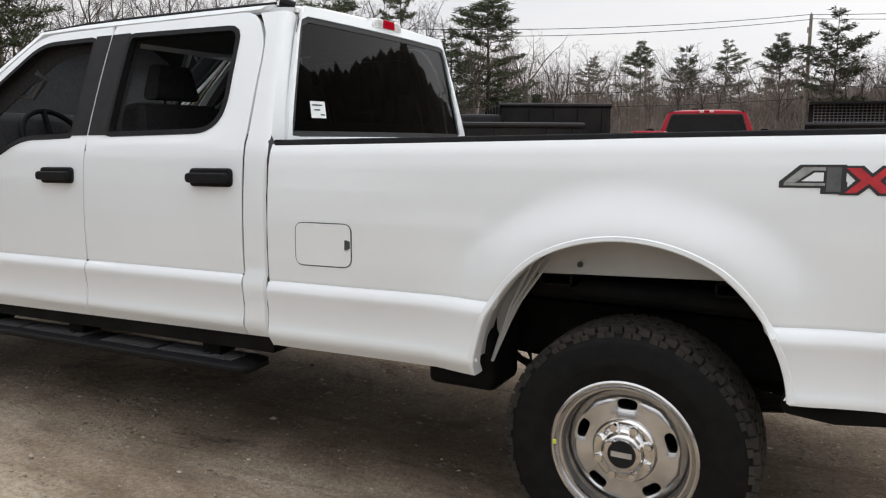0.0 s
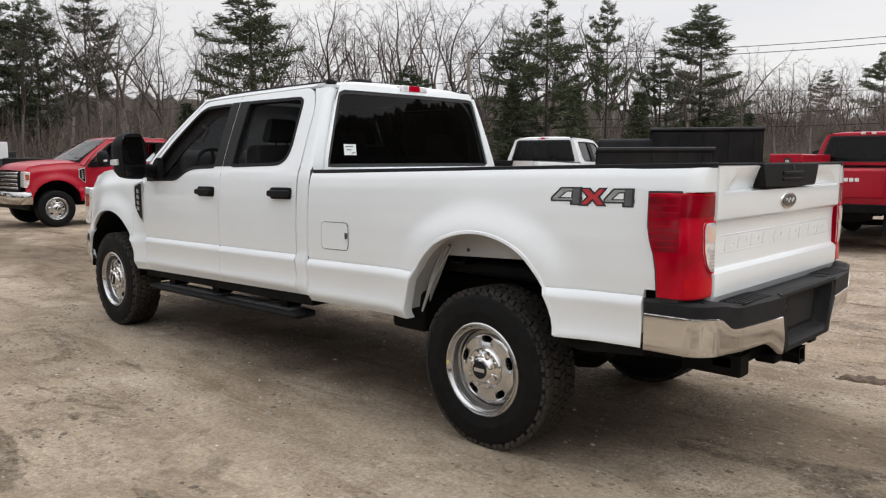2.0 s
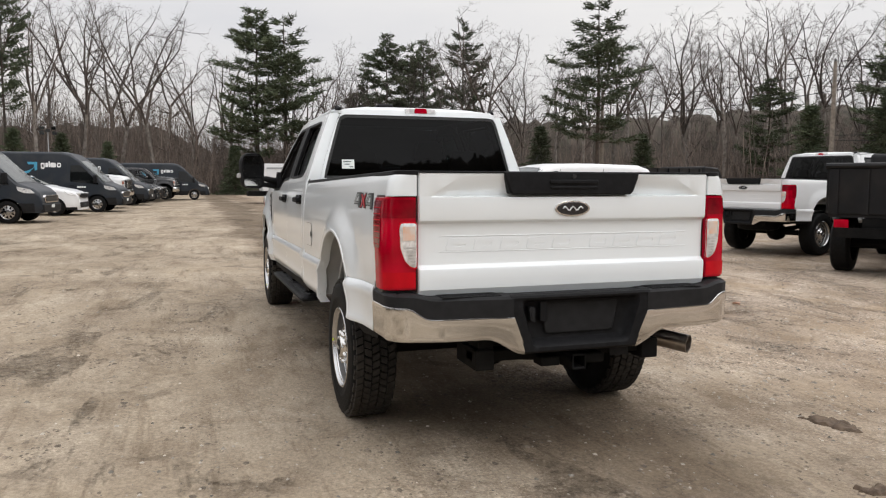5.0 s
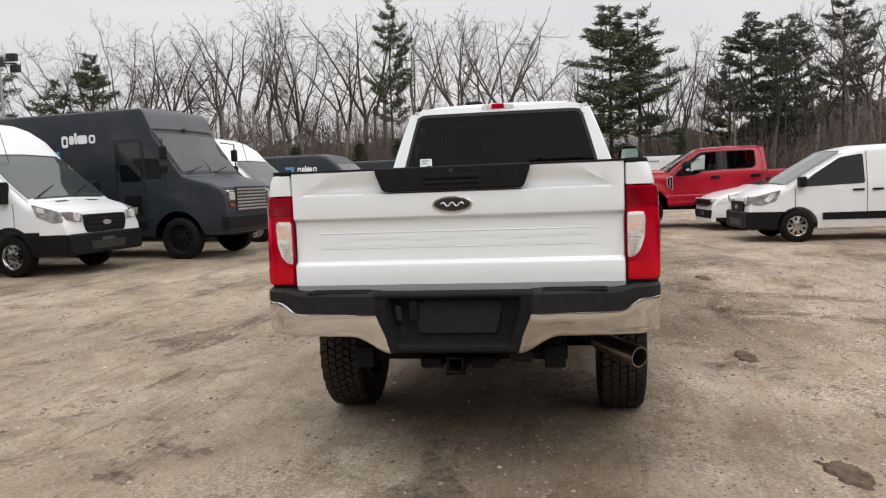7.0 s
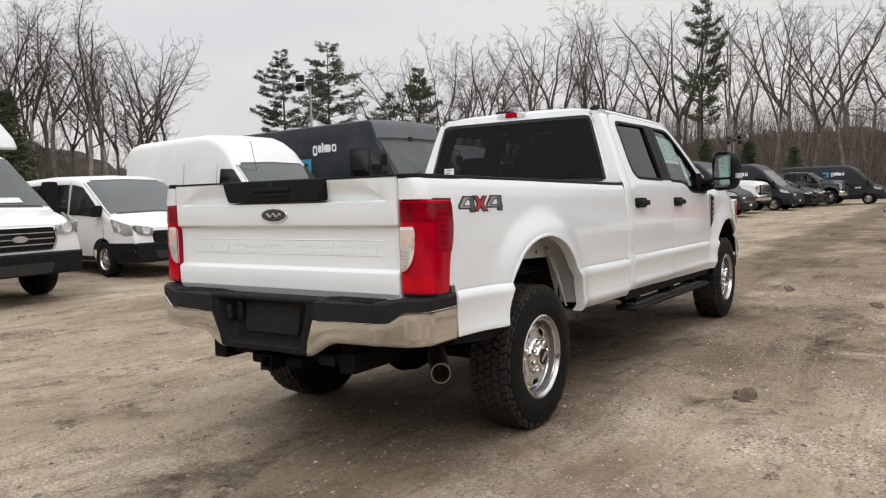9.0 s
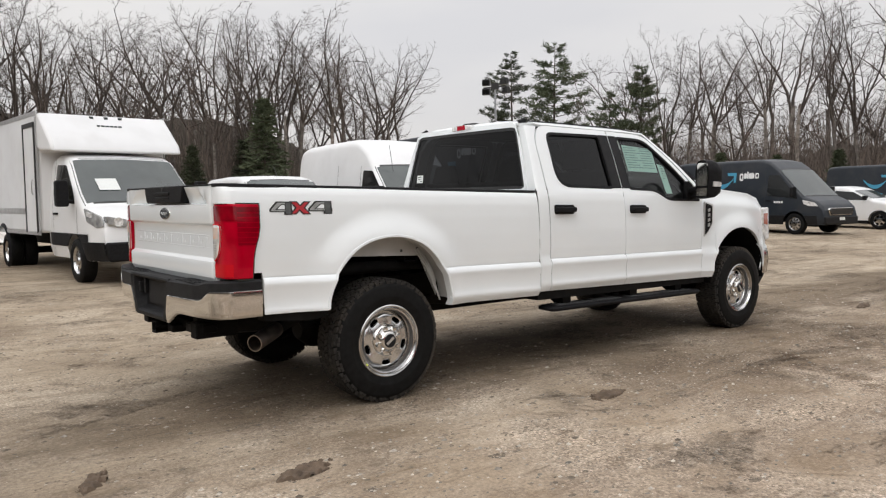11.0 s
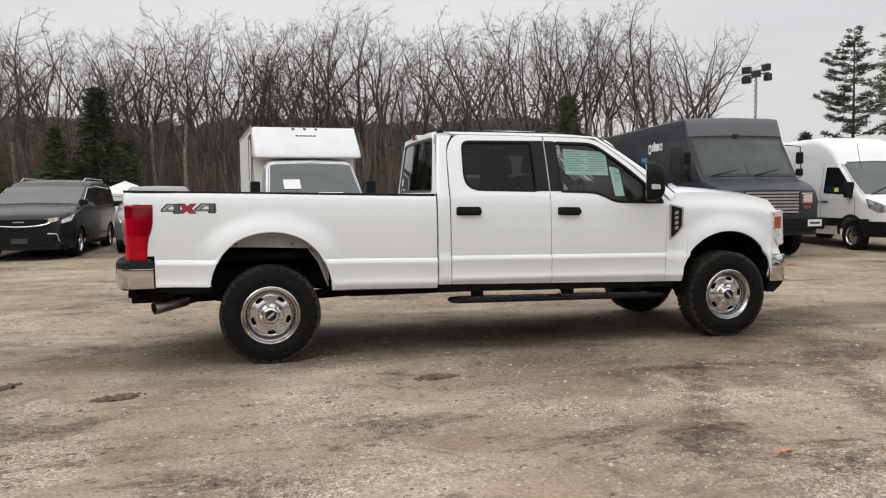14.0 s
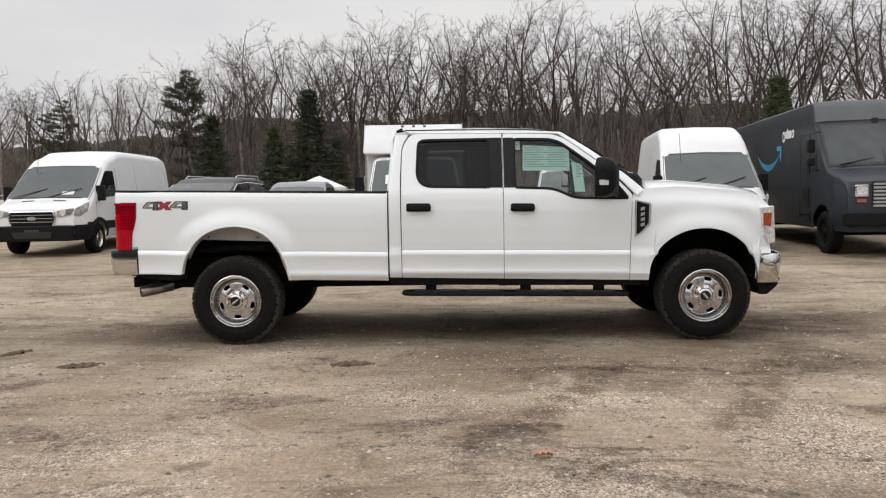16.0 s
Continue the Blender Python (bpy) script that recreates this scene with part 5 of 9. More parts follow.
    tube(bm, pts, 0.016, 8)
    for a in (0, 180, 270):
        tube(bm, [c - ax * 0.03, c + (u * math.cos(radians(a)) + w * math.sin(radians(a))) * 0.185], 0.018, 6)
    part("steering_wheel", bm, PLASTIC, truck)
    bm = B()
    box(bm, 1.70, 3.10, -0.62, 0.62, 1.945, 1.955)
    part("headliner", bm, TRIM_GREY, truck)
    # price papers in the right front window
    for nm, pts, mt in (("price_sheet", [(2.735, 1.60), (2.745, 1.835), (3.185, 1.815), (3.18, 1.595)], PAPER_GREEN), ("side_sheet", [(3.22, 1.41), (3.20, 1.68), (3.30, 1.66), (3.32, 1.41)], PAPER_GREEN),
                        ("corner_label", [(2.675, 1.79), (2.672, 1.885), (2.715, 1.885), (2.72, 1.79)], PAPER)):
        bm = B()
        vs = [bm.verts.new((p[0], -(ysurf(p[0], p[1]) - 0.022), p[1])) for p in pts]
        bm.faces.new(vs)
        sheet = body(nm, bm, mt, truck, "pale paper sheet taped inside the window")
        bm = B()
        x0, x1, z1 = pts[0][0] + 0.02, pts[-1][0] - 0.02, pts[1][1] - 0.02
        for k in range(int((pts[1][1] - pts[0][1] - 0.03) / 0.022)):
            z = z1 - 0.022 * k
            for a, b in ((x0, x0 + (x1 - x0) * (0.35 + 0.1 * (k % 3))), (x0 + (x1 - x0) * 0.55, x1 - 0.02 * (k % 2))):
                q = [(a, z), (b, z), (b, z - 0.007), (a, z - 0.007)]
                bm.faces.new([bm.verts.new((p[0], -(ysurf(p[0], p[1]) - 0.0205), p[1])) for p in q])
        body("sheet_print", bm, material("print_grey", (0.30, 0.42, 0.40), 0.8) if nm == "price_sheet" else TRIM_GREY, sheet)
    # fine fitting of the cab to the bed, and of the tail
    for ob in truck.children_recursive:
        if ob.type != "MESH":
            continue
        lamp = ob.name.startswith(("tail_lamp", "lamp_seat", "lens_", "side_lens", "upper_lens", "lower_lens", "reversing", "bulb"))
        gate = ob.name.startswith(("tailgate", "handle_panel", "pull_handle", "camera_eye", "gate_cap", "badge_", "emboss"))
        cab = ob.name.startswith(("cab_", "rear_window", "window_", "label_print", "corner_seal", "high_brake", "brake_lens"))
        board = ob.name.startswith(("running_board", "tread_rib", "board_bracket"))
        for v in ob.data.vertices:
            x, y, z = v.co
            v.co.x = x + lerp_table([(-1.05, 0.022), (-0.80, 0.0), (-0.65, -0.016), (0.0, 0.0), (1.5, 0.006), (1.8, 0.020), (3.0, 0.024), (3.7, 0.016), (3.95, -0.012), (4.4, 0.0)], x)
            if abs(y) > 0.80:
                v.co.y = math.copysign(0.80 + (abs(y) - 0.80) * (1 - 0.04 * smooth01((-0.60 - x) / 0.42)), y)
            if board:
                v.co.z = z + 0.050
            elif gate:
                v.co.z = z + 0.030
            elif lamp:
                v.co.z = z + lerp_table([(0.95, -0.030), (1.38, -0.012)], z)
            elif x > 1.470 or cab:
                v.co.z = z + lerp_table([(0.55, 0.0), (0.60, 0.030), (0.87, 0.026), (1.27, 0.016), (1.36, 0.026), (1.45, 0.035), (1.90, 0.052), (2.1, 0.056)], z)
            else:
                v.co.z = z + lerp_table([(0.60, 0.0), (0.66, 0.004), (0.90, 0.010), (1.05, 0.016), (1.28, -0.012), (1.50, -0.010)], z)
    # wheels
    first = wheel(truck, 0.0, 1)
    first.scale = (1.012, 1.0, 1.012)
    for x, s in ((0.0, -1), (4.445, 1), (4.445, -1)):
        copy_thing(first, pose(x, s * (0.840 if x == 0 else 0.848), 0.422, 0, (37, 64, 130)[0 if x == 0 else 1 if s > 0 else 2], 0 if s > 0 else 180))
    return truck


pickup = build_truck()

# ---- the other vehicles in the lot ----
PANE = material("dark_window_glass", (0.006, 0.007, 0.007), 0.04, vary=0.3, scale=2.5, specular=0.45)
# windscreens: reflected sky and dim interior put into the pane's colour
PANE_PALE = material("windscreen_sky_tone", (0.060, 0.074, 0.071), 0.03, second=(0.032, 0.040, 0.038), scale=0.9, specular=0.8)


PANE_DIM = material("car_windscreen", (0.050, 0.060, 0.060), 0.03, second=(0.015, 0.018, 0.018), scale=1.6, specular=0.6)


def ground_height(x, y):
    r = 0.02 * math.log1p(math.exp(min(60.0, (y - 3.0) * 1.2))) / 1.2
    return min(r, 0.35)


def stand(x, y, heading):
    return pose(x, y, ground_height(x, y), 0, 0, heading)


def make_wheel(kind, r, w):
    """A road wheel round the origin, its outer face to +y; returned with its parts, to be copied."""
    hub = new("wheel")
    bm = B()
    lathe(bm, [(r * 0.62, -w / 2), (r * 0.8, -w * 0.52), (r * 0.95, -w * 0.46), (r, -w * 0.36), (r, w * 0.36), (r * 0.95, w * 0.46), (r * 0.8, w * 0.52), (r * 0.66, w * 0.5), (r * 0.62, w * 0.42)], 32)
    part("tyre", bm, RUBBER, hub)
    bm = B()
    lathe(bm, [(r * 0.64, w * 0.46), (r * 0.62, w * 0.40), (r * 0.57, w * 0.28), (r * 0.54, w * 0.05)], 32)
    n = {"alloy": 6, "steel": 10, "cover": 9, "black": 10}[kind]
    for k in range(n):
        mid = math.tau * k / n
        outer, inner = [], []
        for j in range(28):
            t = math.tau * j / 28
            c, q = math.cos(t), math.sin(t)
            e = max(abs(c), abs(q))
            outer.append((r * (0.40 + 0.18 * q / e), mid + c / e * math.pi / n))
            s = (abs(c) ** 4 + abs(q) ** 4) ** -0.25
            g = {"alloy": (0.13, 0.62), "steel": (0.05, 0.45), "cover": (0.11, 0.42), "black": (0.05, 0.45)}[kind]
            inner.append((r * (0.43 + g[0] * q * s), mid + c * s * math.pi / n * g[1]))
        rows = [[(rr * math.cos(a), w * (0.38 - 0.25 * (rr / r - 0.2)) + d, rr * math.sin(a)) for rr, a in loop] for loop, d in ((outer, 0), (inner, 0), (inner, -0.03))]
        quadstrip(bm, rows, close_u=True)
    lathe(bm, [(r * 0.22, w * 0.375), (r * 0.20, w * 0.46), (0, w * 0.48)], 20)
    part("rim", bm, UNDER if kind == "black" else STEEL, hub)
    bm = B()
    lathe(bm, [(r * 0.6, 0.0), (0, 0.0)], 20)
    part("brake", bm, UNDER, hub)
    return hub


WHEELS = {}


def put_wheels(car, kind, r, w, places):
    """Copies of one wheel, the left ones facing out to the left."""
    first = None
    for x, y in places:
        m = pose(x, y, r, 0, 0, 0 if y > 0 else 180)
        if first is None:
            key = (kind, r, w)
            if key not in WHEELS:
                ob = make_wheel(kind, r, w)
                WHEELS[key] = ob
                ob.parent = car
                ob.matrix_basis = m
                first = ob
                continue
            first = WHEELS[key]
        ob = copy_thing(WHEELS[(kind, r, w)], m)
        ob.parent = car


class Shell:
    """A car body: side outline, plan and cross-section."""

    def __init__(self, top, hw, low, belt, tumble, corner, arches, nose_taper=0.12, tail_taper=0.03, skirt=0.05):
        self.top, self.hw, self.low0, self.belt, self.tumble, self.corner, self.arches = top, hw, low, belt, tumble, corner, arches
        self.x0, self.x1, self.nt, self.tt, self.skirt = top[0][0], top[-1][0], nose_taper, tail_taper, skirt

    def ztop(self, x):
        return lerp_table(self.top, x)

    def low(self, x):
        z = self.low0
        for c, r in self.arches:
            if abs(x - c) < r:
                z = max(z, math.sqrt(r * r - (x - c) ** 2) + self.wheel_z)
        return z

    def half(self, x, z):
        y = self.hw - self.tumble * max(0.0, z - self.belt)
        y -= self.skirt * smooth01((self.low0 + 0.2 - z) / 0.2)
        y -= self.nt * smooth01((x - self.x1 + 0.7) / 0.7) ** 2
        y -= self.tt * smooth01((self.x0 + 0.35 - x) / 0.35)
        return y

    def section(self, x):
        zb, zt = self.low(x), self.ztop(x)
        rr = min(self.corner, (zt - zb) * 0.45)
        pts = []
        for k in range(9):
            z = zb + (zt - rr - zb) * k / 8
            pts.append((x, self.half(x, z), z))
        yc = self.half(x, zt - rr) - rr
        for k in range(1, 6):
            a = math.pi / 2 * k / 5
            pts.append((x, yc + rr * math.cos(a), zt - rr + (rr - 0.02) * math.sin(a)))
        for k in (0.66, 0.33):
            pts.append((x, yc * k, zt - 0.02 * k))
        return pts + [(x, 0, zt)] + [(p[0], -p[1], p[2]) for p in pts[::-1]]

    def columns(self):
        xs = {round(p[0], 3) for p in self.top}
        n = 40
        xs |= {round(self.x0 + (self.x1 - self.x0) * k / n, 3) for k in range(n + 1)}
        for c, r in self.arches:
            xs |= {round(c + r * math.cos(math.pi * k / 14), 3) for k in range(15)}
        return sorted(xs)

    def build(self, name, mat, car, label=""):
        bm = B()
        rows = [self.section(x) for x in self.columns()]
        vs = quadstrip(bm, rows)
        bm.faces.new(vs[0])
        bm.faces.new(vs[-1])
        return part(name, bm, mat, car, label, sharp=32)

    def patch(self, pts, s, off=0.006):
        """A flat-topped patch on the side, within an outline in x and z."""
        bm = B()
        lo = [bm.verts.new((p[0], s * (self.half(p[0], p[1]) + off), p[1])) for p in pts]
        bi = [bm.verts.new((p[0], s * (self.half(p[0], p[1]) - 0.01), p[1])) for p in pts]
        bm.faces.new(lo)
        n = len(lo)
        for i in range(n):
            bm.faces.new((lo[i], lo[(i + 1) % n], bi[(i + 1) % n], bi[i]))
        return bm

    def band(self, x0, x1, z0, z1, s, off, n=24):
        """A strip along the side, open at the wheels."""
        bm = B()
        xs = sorted({x0 + (x1 - x0) * k / n for k in range(n + 1)} | {c + r * math.cos(math.pi * k / 14) for c, r in self.arches for k in range(15) if x0 < c + r * math.cos(math.pi * k / 14) < x1})
        rows = []
        for k, o in ((0.0, 0.0), (0.02, off), (0.5, off), (0.98, off), (1.0, 0.0)):
            rows.append([(x, s * (self.half(x, max(self.low(x), z0 + (z1 - z0) * k)) + o), max(self.low(x) + 0.001, z0 + (z1 - z0) * k)) for x in xs])
        quadstrip(bm, rows)
        bmesh.ops.dissolve_degenerate(bm, edges=bm.edges, dist=1e-4)
        return bm

    def screen(self, xa, xb, inset, n=8, off=0.006):
        """A pane across the front between two places along the outline."""
        bm = B()
        rows = []
        for k in range(n + 1):
            x = xa + (xb - xa) * k / n
            zt = self.ztop(x)
            rr = min(self.corner, (zt - self.low(x)) * 0.45)
            w = self.half(x, zt - rr) - rr * 0.35 - inset
            yc = self.half(x, zt - rr) - rr
            row = []
            for j in range(13):
                y = w * (j / 6 - 1)
                a = abs(y)
                z = zt - 0.02 * min(1, a / yc) if a <= yc else zt - rr + (rr - 0.02) * math.sqrt(max(0, 1 - ((a - yc) / rr) ** 2))
                row.append((x + off, y, z + off))
            rows.append(row)
        quadstrip(bm, rows)
        return bm


def wing_mirror(car, x, y, z, h=0.26, mat=None):
    for s in (1, -1):
        bm = B()
        prism(bm, rounded([(s * (y + 0.06), z - h / 2), (s * (y + 0.25), z - h / 2), (s * (y + 0.25), z + h / 2), (s * (y + 0.06), z + h / 2)], 0.04), "x", x - 0.07, x + 0.06)
        tube(bm, [(x, s * (y - 0.06), z - h * 0.3), (x, s * (y + 0.1), z - h * 0.3)], 0.03, 6)
        part("wing_mirror", bm, mat or PLASTIC, car, bevel=0.02)


def bars(x0, x1, z0, z1, n, s, y, gap=0.25):
    """Plain bars standing for writing on a side."""
    bm = B()
    w = (x1 - x0) / n
    for k in range(n):
        box(bm, x0 + w * k, x0 + w * (k + 1 - gap), min(s * y, s * (y + 0.006)), max(s * y, s * (y + 0.006)), z0, z1)
    return bm


def word_shapes(shell, car, x0, x1, z, h, s):
    """Five plain rounded shapes in white, of the word's size, on a side."""
    w = (x1 - x0) / 5.4
    x = x0
    for k, (rel, dz, hh) in enumerate(((1.0, -0.35, 1.35), (0.7, 0, 1.0), (0.35, 0, 1.3), (1.5, 0, 1.0), (1.0, 0, 1.0))):
        ww = w * rel
        o = rounded([(x, z + dz * h), (x + ww * 0.86, z + dz * h), (x + ww * 0.86, z + (dz + hh) * h), (x, z + (dz + hh) * h)], min(ww, h) * 0.35)
        if k in (0, 4):
            i = [(x + ww * 0.43 + (p.x - x - ww * 0.43) * 0.45, z + (dz + hh / 2) * h + (p.y - z - (dz + hh / 2) * h) * 0.5) for p in o]
            bm = B()
            quadstrip(bm, [[(p[0], s * (shell.half(p[0], p[1]) + 0.008), p[1]) for p in loop] for loop in (o, i)], close_u=True)
        else:
            bm = shell.patch(o, s, 0.008)
        part("word_shape", bm, LOGO_WHITE, car)
        x += ww


def arrow_shape(shell, car, x0, x1, z, s):
    """A blue curved arrow on a side."""
    bm = B()
    n = 16
    up, dn = [], []
    for k in range(n + 1):
        t = k / n
        x = x0 + (x1 - x0) * t
        zc = z + 0.30 * (2 * t - 1) ** 2 - 0.18
        th = 0.02 + 0.085 * math.sin(math.pi * min(1, t * 1.1 + 0.02)) * (0.5 + 0.5 * t)
        up.append((x, s * (shell.half(x, zc) + 0.008), zc + th))
        dn.append((x, s * (shell.half(x, zc) + 0.008), zc - th))
    quadstrip(bm, [up, dn])
    d = 1 if x1 > x0 else -1
    pts = [(x1 + 0.10 * d, z + 0.30), (x1 - 0.28 * d, z + 0.30), (x1 - 0.24 * d, z + 0.20), (x1 - 0.02 * d, z + 0.20), (x1 + 0.0 * d, z - 0.06), (x1 + 0.09 * d, z - 0.02)]
    v = [bm.verts.new((p[0], s * (shell.half(p[0], p[1]) + 0.009), p[1])) for p in pts]
    bm.faces.new(v)
    part("arrow_shape", bm, LOGO_BLUE, car)


HEAD_LENS = material("headlamp_glazing", (0.20, 0.20, 0.20), 0.12, second=(0.50, 0.50, 0.49), scale=9, metal=0.3, coat=1.0)


def common_front(car, sh, zl, zh, yl, yh, grille, bumper_top, chrome=False):
    """Headlamps on the nose's corners, a barred grille between, a bumper below."""
    for s in (1, -1):
        x1 = sh.x1
        o = rounded([(x1 - 0.56, zh + 0.03), (x1 - 0.10, zl + 0.12), (x1 - 0.06, zl - 0.04), (x1 - 0.22, zl - 0.06), (x1 - 0.47, zh - 0.18)], 0.025)
        bm = sh.patch([(p.x, p.y) for p in o], s, 0.010)
        prism(bm, rounded([(s * yl, zl - 0.05), (s * yh, zl + 0.0), (s * (yh + 0.02), zl + 0.13), (s * yl, zl + 0.07)], 0.03), "x", x1 - 0.14, x1 + 0.012)
        lamp = part("headlamp", bm, HEAD_LENS, car, "grey glazed headlamp", bevel=0.01)
        bm = B()
        lathe(bm, [(0.075, 0.0), (0.07, 0.012), (0.05, 0.004), (0.0, 0.010)], 20, (x1 + 0.012, s * (yl + (yh - yl) * 0.45), zl + 0.035), "x")
        part("reflector", bm, CLEAR_LENS, lamp)
        part("corner_lamp", sh.patch([(x1 - 0.46, zh - 0.02), (x1 - 0.34, zh - 0.055), (x1 - 0.34, zh - 0.12), (x1 - 0.44, zh - 0.10)], s, 0.016), CLEAR_LENS, lamp)
    y, z0, z1 = grille
    bm = B()
    prism(bm, rounded([(-y * 0.9, z0), (y * 0.9, z0), (y, (z0 + z1) / 2), (y * 0.94, z1), (-y * 0.94, z1), (-y, (z0 + z1) / 2)], 0.05), "x", sh.x1 - 0.1, sh.x1 + 0.02)
    g = part("grille", bm, PLASTIC, car, "black grille", bevel=0.015)
    if chrome:
        bm = B()
        o = [Vector((p.x, p.y)) for p in rounded([(-y * 0.92, z0 - 0.01), (y * 0.92, z0 - 0.01), (y * 1.02, (z0 + z1) / 2), (y * 0.96, z1 + 0.01), (-y * 0.96, z1 + 0.01), (-y * 1.02, (z0 + z1) / 2)], 0.05)]
        i = [Vector((p.x * 0.965, (p.y - (z0 + z1) / 2) * 0.92 + (z0 + z1) / 2)) for p in o]
        quadstrip(bm, [[(sh.x1 + 0.024, p.x, p.y) for p in o], [(sh.x1 + 0.034, p.x, p.y) for p in i]], close_u=True)
        part("grille_rim", bm, CHROME, g)
    for k in range(3):
        bm = B()
        z = z0 + (z1 - z0) * (k + 0.85) / 3.9
        box(bm, sh.x1 + 0.015, sh.x1 + 0.03, -y * 0.9, y * 0.9, z, z + (0.012 if chrome else 0.03))
        part("grille_slat", bm, ALU if chrome else PLASTIC_GREY, g)
    bm = B()
    prism(bm, [(0.10 * math.cos(math.tau * k / 24), (z0 + z1) / 2 + 0.042 * math.sin(math.tau * k / 24)) for k in range(24)], "x", sh.x1 + 0.02, sh.x1 + 0.042)
    part("badge", bm, ALU, g)
    for s in (1, -1):
        part("bumper_side", sh.band(sh.x1 - 0.62, sh.x1, sh.low0 - 0.0, bumper_top, s, 0.018, 10), PLASTIC, car)
    bm = B()
    yb = sh.half(sh.x1, bumper_top)
    prism(bm, rounded([(-yb - 0.012, bumper_top), (yb + 0.012, bumper_top), (yb - 0.02, sh.low0), (-yb + 0.02, sh.low0)], 0.06), "x", sh.x1 - 0.12, sh.x1 + 0.05)
    part("front_bumper", bm, PLASTIC, car, "black bumper", bevel=0.03)
    bm = B()
    prism(bm, rounded([(-0.45, bumper_top - 0.14), (0.45, bumper_top - 0.14), (0.40, bumper_top - 0.28), (-0.40, bumper_top - 0.28)], 0.03), "x", sh.x1 + 0.03, sh.x1 + 0.056)
    part("lower_intake", bm, DECAL_BLACK, car)


def door_seams(car, sh, lines):
    for s in (1, -1):
        for x, z0, z1 in lines:
            bm = B()
            quadstrip(bm, [[(x + d, s * (sh.half(x, z0 + (z1 - z0) * k / 6) + 0.004), z0 + (z1 - z0) * k / 6) for d in (-0.006, 0.006)] for k in range(7)])
            part("door_seam", bm, DECAL_BLACK, car)


def handles(car, sh, spots, mat=None):
    for s in (1, -1):
        for x, z in spots:
            bm = B()
            y = sh.half(x, z)
            prism(bm, rounded([(x - 0.10, z - 0.018), (x + 0.10, z - 0.018), (x + 0.10, z + 0.018), (x - 0.10, z + 0.018)], 0.012), "y", s * y, s * (y + 0.03))
            part("door_handle", bm, mat or PLASTIC, car)


def screen_paper(car, sh, xa, xb, ya, yb):
    """A sheet of paper lying behind the foot of the windscreen."""
    bm = B()
    quadstrip(bm, [[(x + 0.010, y, sh.ztop(x) + 0.010 - 0.012 * abs(y)) for y in (ya, (ya + yb) / 2, yb)] for x in (xa, (xa + xb) / 2, xb)])
    part("windscreen_paper", bm, PAPER, car, "white paper in the windscreen")


def white_panel_van(label, m, tall=True, group="delivery vans", chrome=True):
    """A white panel van with a short sloping hood."""
    car = thing("panel_van", label, "van", m, group)
    h = 2.72 if tall else 2.48
    top = [(-4.86, h - 0.55), (-4.84, h - 0.22), (-4.76, h - 0.08), (-4.4, h - 0.02), (-3.0, h), (-1.75, h), (-1.45, h - 0.03), (-1.15, h - 0.14), (-0.85, h - 0.33 if tall else h - 0.22),
           (-0.55, 2.06), (-0.10, 1.66), (0.36, 1.30), (0.42, 1.265), (0.75, 1.17), (0.95, 1.06), (1.02, 0.92), (1.04, 0.62)]
    sh = Shell(top, 1.03, 0.34, 1.30, 0.105, 0.20, ((0, 0.43), (-3.75, 0.43)))
    sh.wheel_z = 0.34
    sh.build("body", WHITE_VAN, car, "white sheet-metal body")
    part("screen_surround", sh.screen(-0.53 - 0.04, 0.33 + 0.03, 0.03 - 0.035, off=0.003), DECAL_BLACK, car)
    part("windscreen", sh.screen(-0.53, 0.33, 0.03), PANE_PALE, car, "large sloping windscreen")
    for s in (1, -1):
        part("door_window", sh.patch([(p.x, p.y) for p in rounded([(-1.03, 1.33), (0.06, 1.28), (-0.12, 1.52), (-0.56, 1.93), (-1.0, 1.95)], 0.05)], s), PANE, car)
        part("rub_strip", sh.band(-4.8, 0.6, 0.55, 0.74, s, 0.012), PLASTIC, car)
        bm = B()
        for z in (1.12, 2.22):
            quadstrip(bm, [[(x, s * (sh.half(x, z + d) + 0.004), z + d) for x in (-4.7, -3.5, -2.3, -1.25)] for d in (-0.012, 0.012)])
        part("body_crease", bm, WHITE_VAN, car)
    door_seams(car, sh, ((-1.12, 0.5, 2.05), (0.12, 0.75, 1.22), (-2.35, 0.5, 2.1)))
    handles(car, sh, ((-0.95, 1.12), (-1.30, 1.12)))
    common_front(car, sh, 0.94, 1.17, 0.55, 0.86, (0.52, 0.70, 1.00), 0.69, chrome)
    for s in (1, -1):
        bm = B()
        quadstrip(bm, [[(x, s * y, sh.ztop(x) - 0.02 * min(1, y / 0.7) + 0.008) for y in (0.22, 0.36, 0.50)] for x in (0.46, 0.53)])
        part("hood_vent", bm, DECAL_BLACK, car, recalc=False)
        for c, r in sh.arches:
            bm = B()
            rim = []
            for rr, o in ((r - 0.005, 0.0), (r - 0.005, 0.022), (r + 0.06, 0.022), (r + 0.07, 0.0)):
                row = []
                for k in range(17):
                    x, z = c + rr * math.cos(math.pi * k / 16), max(0.36, sh.wheel_z + rr * math.sin(math.pi * k / 16))
                    row.append((x, s * (sh.half(x, z) + o), z))
                rim.append(row)
            quadstrip(bm, rim)
            part("arch_trim", bm, PLASTIC, car)
    part("door_sticker", sh.patch([(-0.62, 1.36), (-0.47, 1.355), (-0.47, 1.45), (-0.62, 1.455)], -1, 0.010), YELLOW, car)
    for y0, y1 in ((-0.75, -0.1), (0.05, 0.7)):
        bm = B()
        tube(bm, [(0.36, y0, 1.325), (0.10, y1, 1.52)], 0.010, 5)
        part("wiper", bm, DECAL_BLACK, car)
    if not tall:
        screen_paper(car, sh, 0.18, 0.27, 0.30, 0.58)
    bm = B()
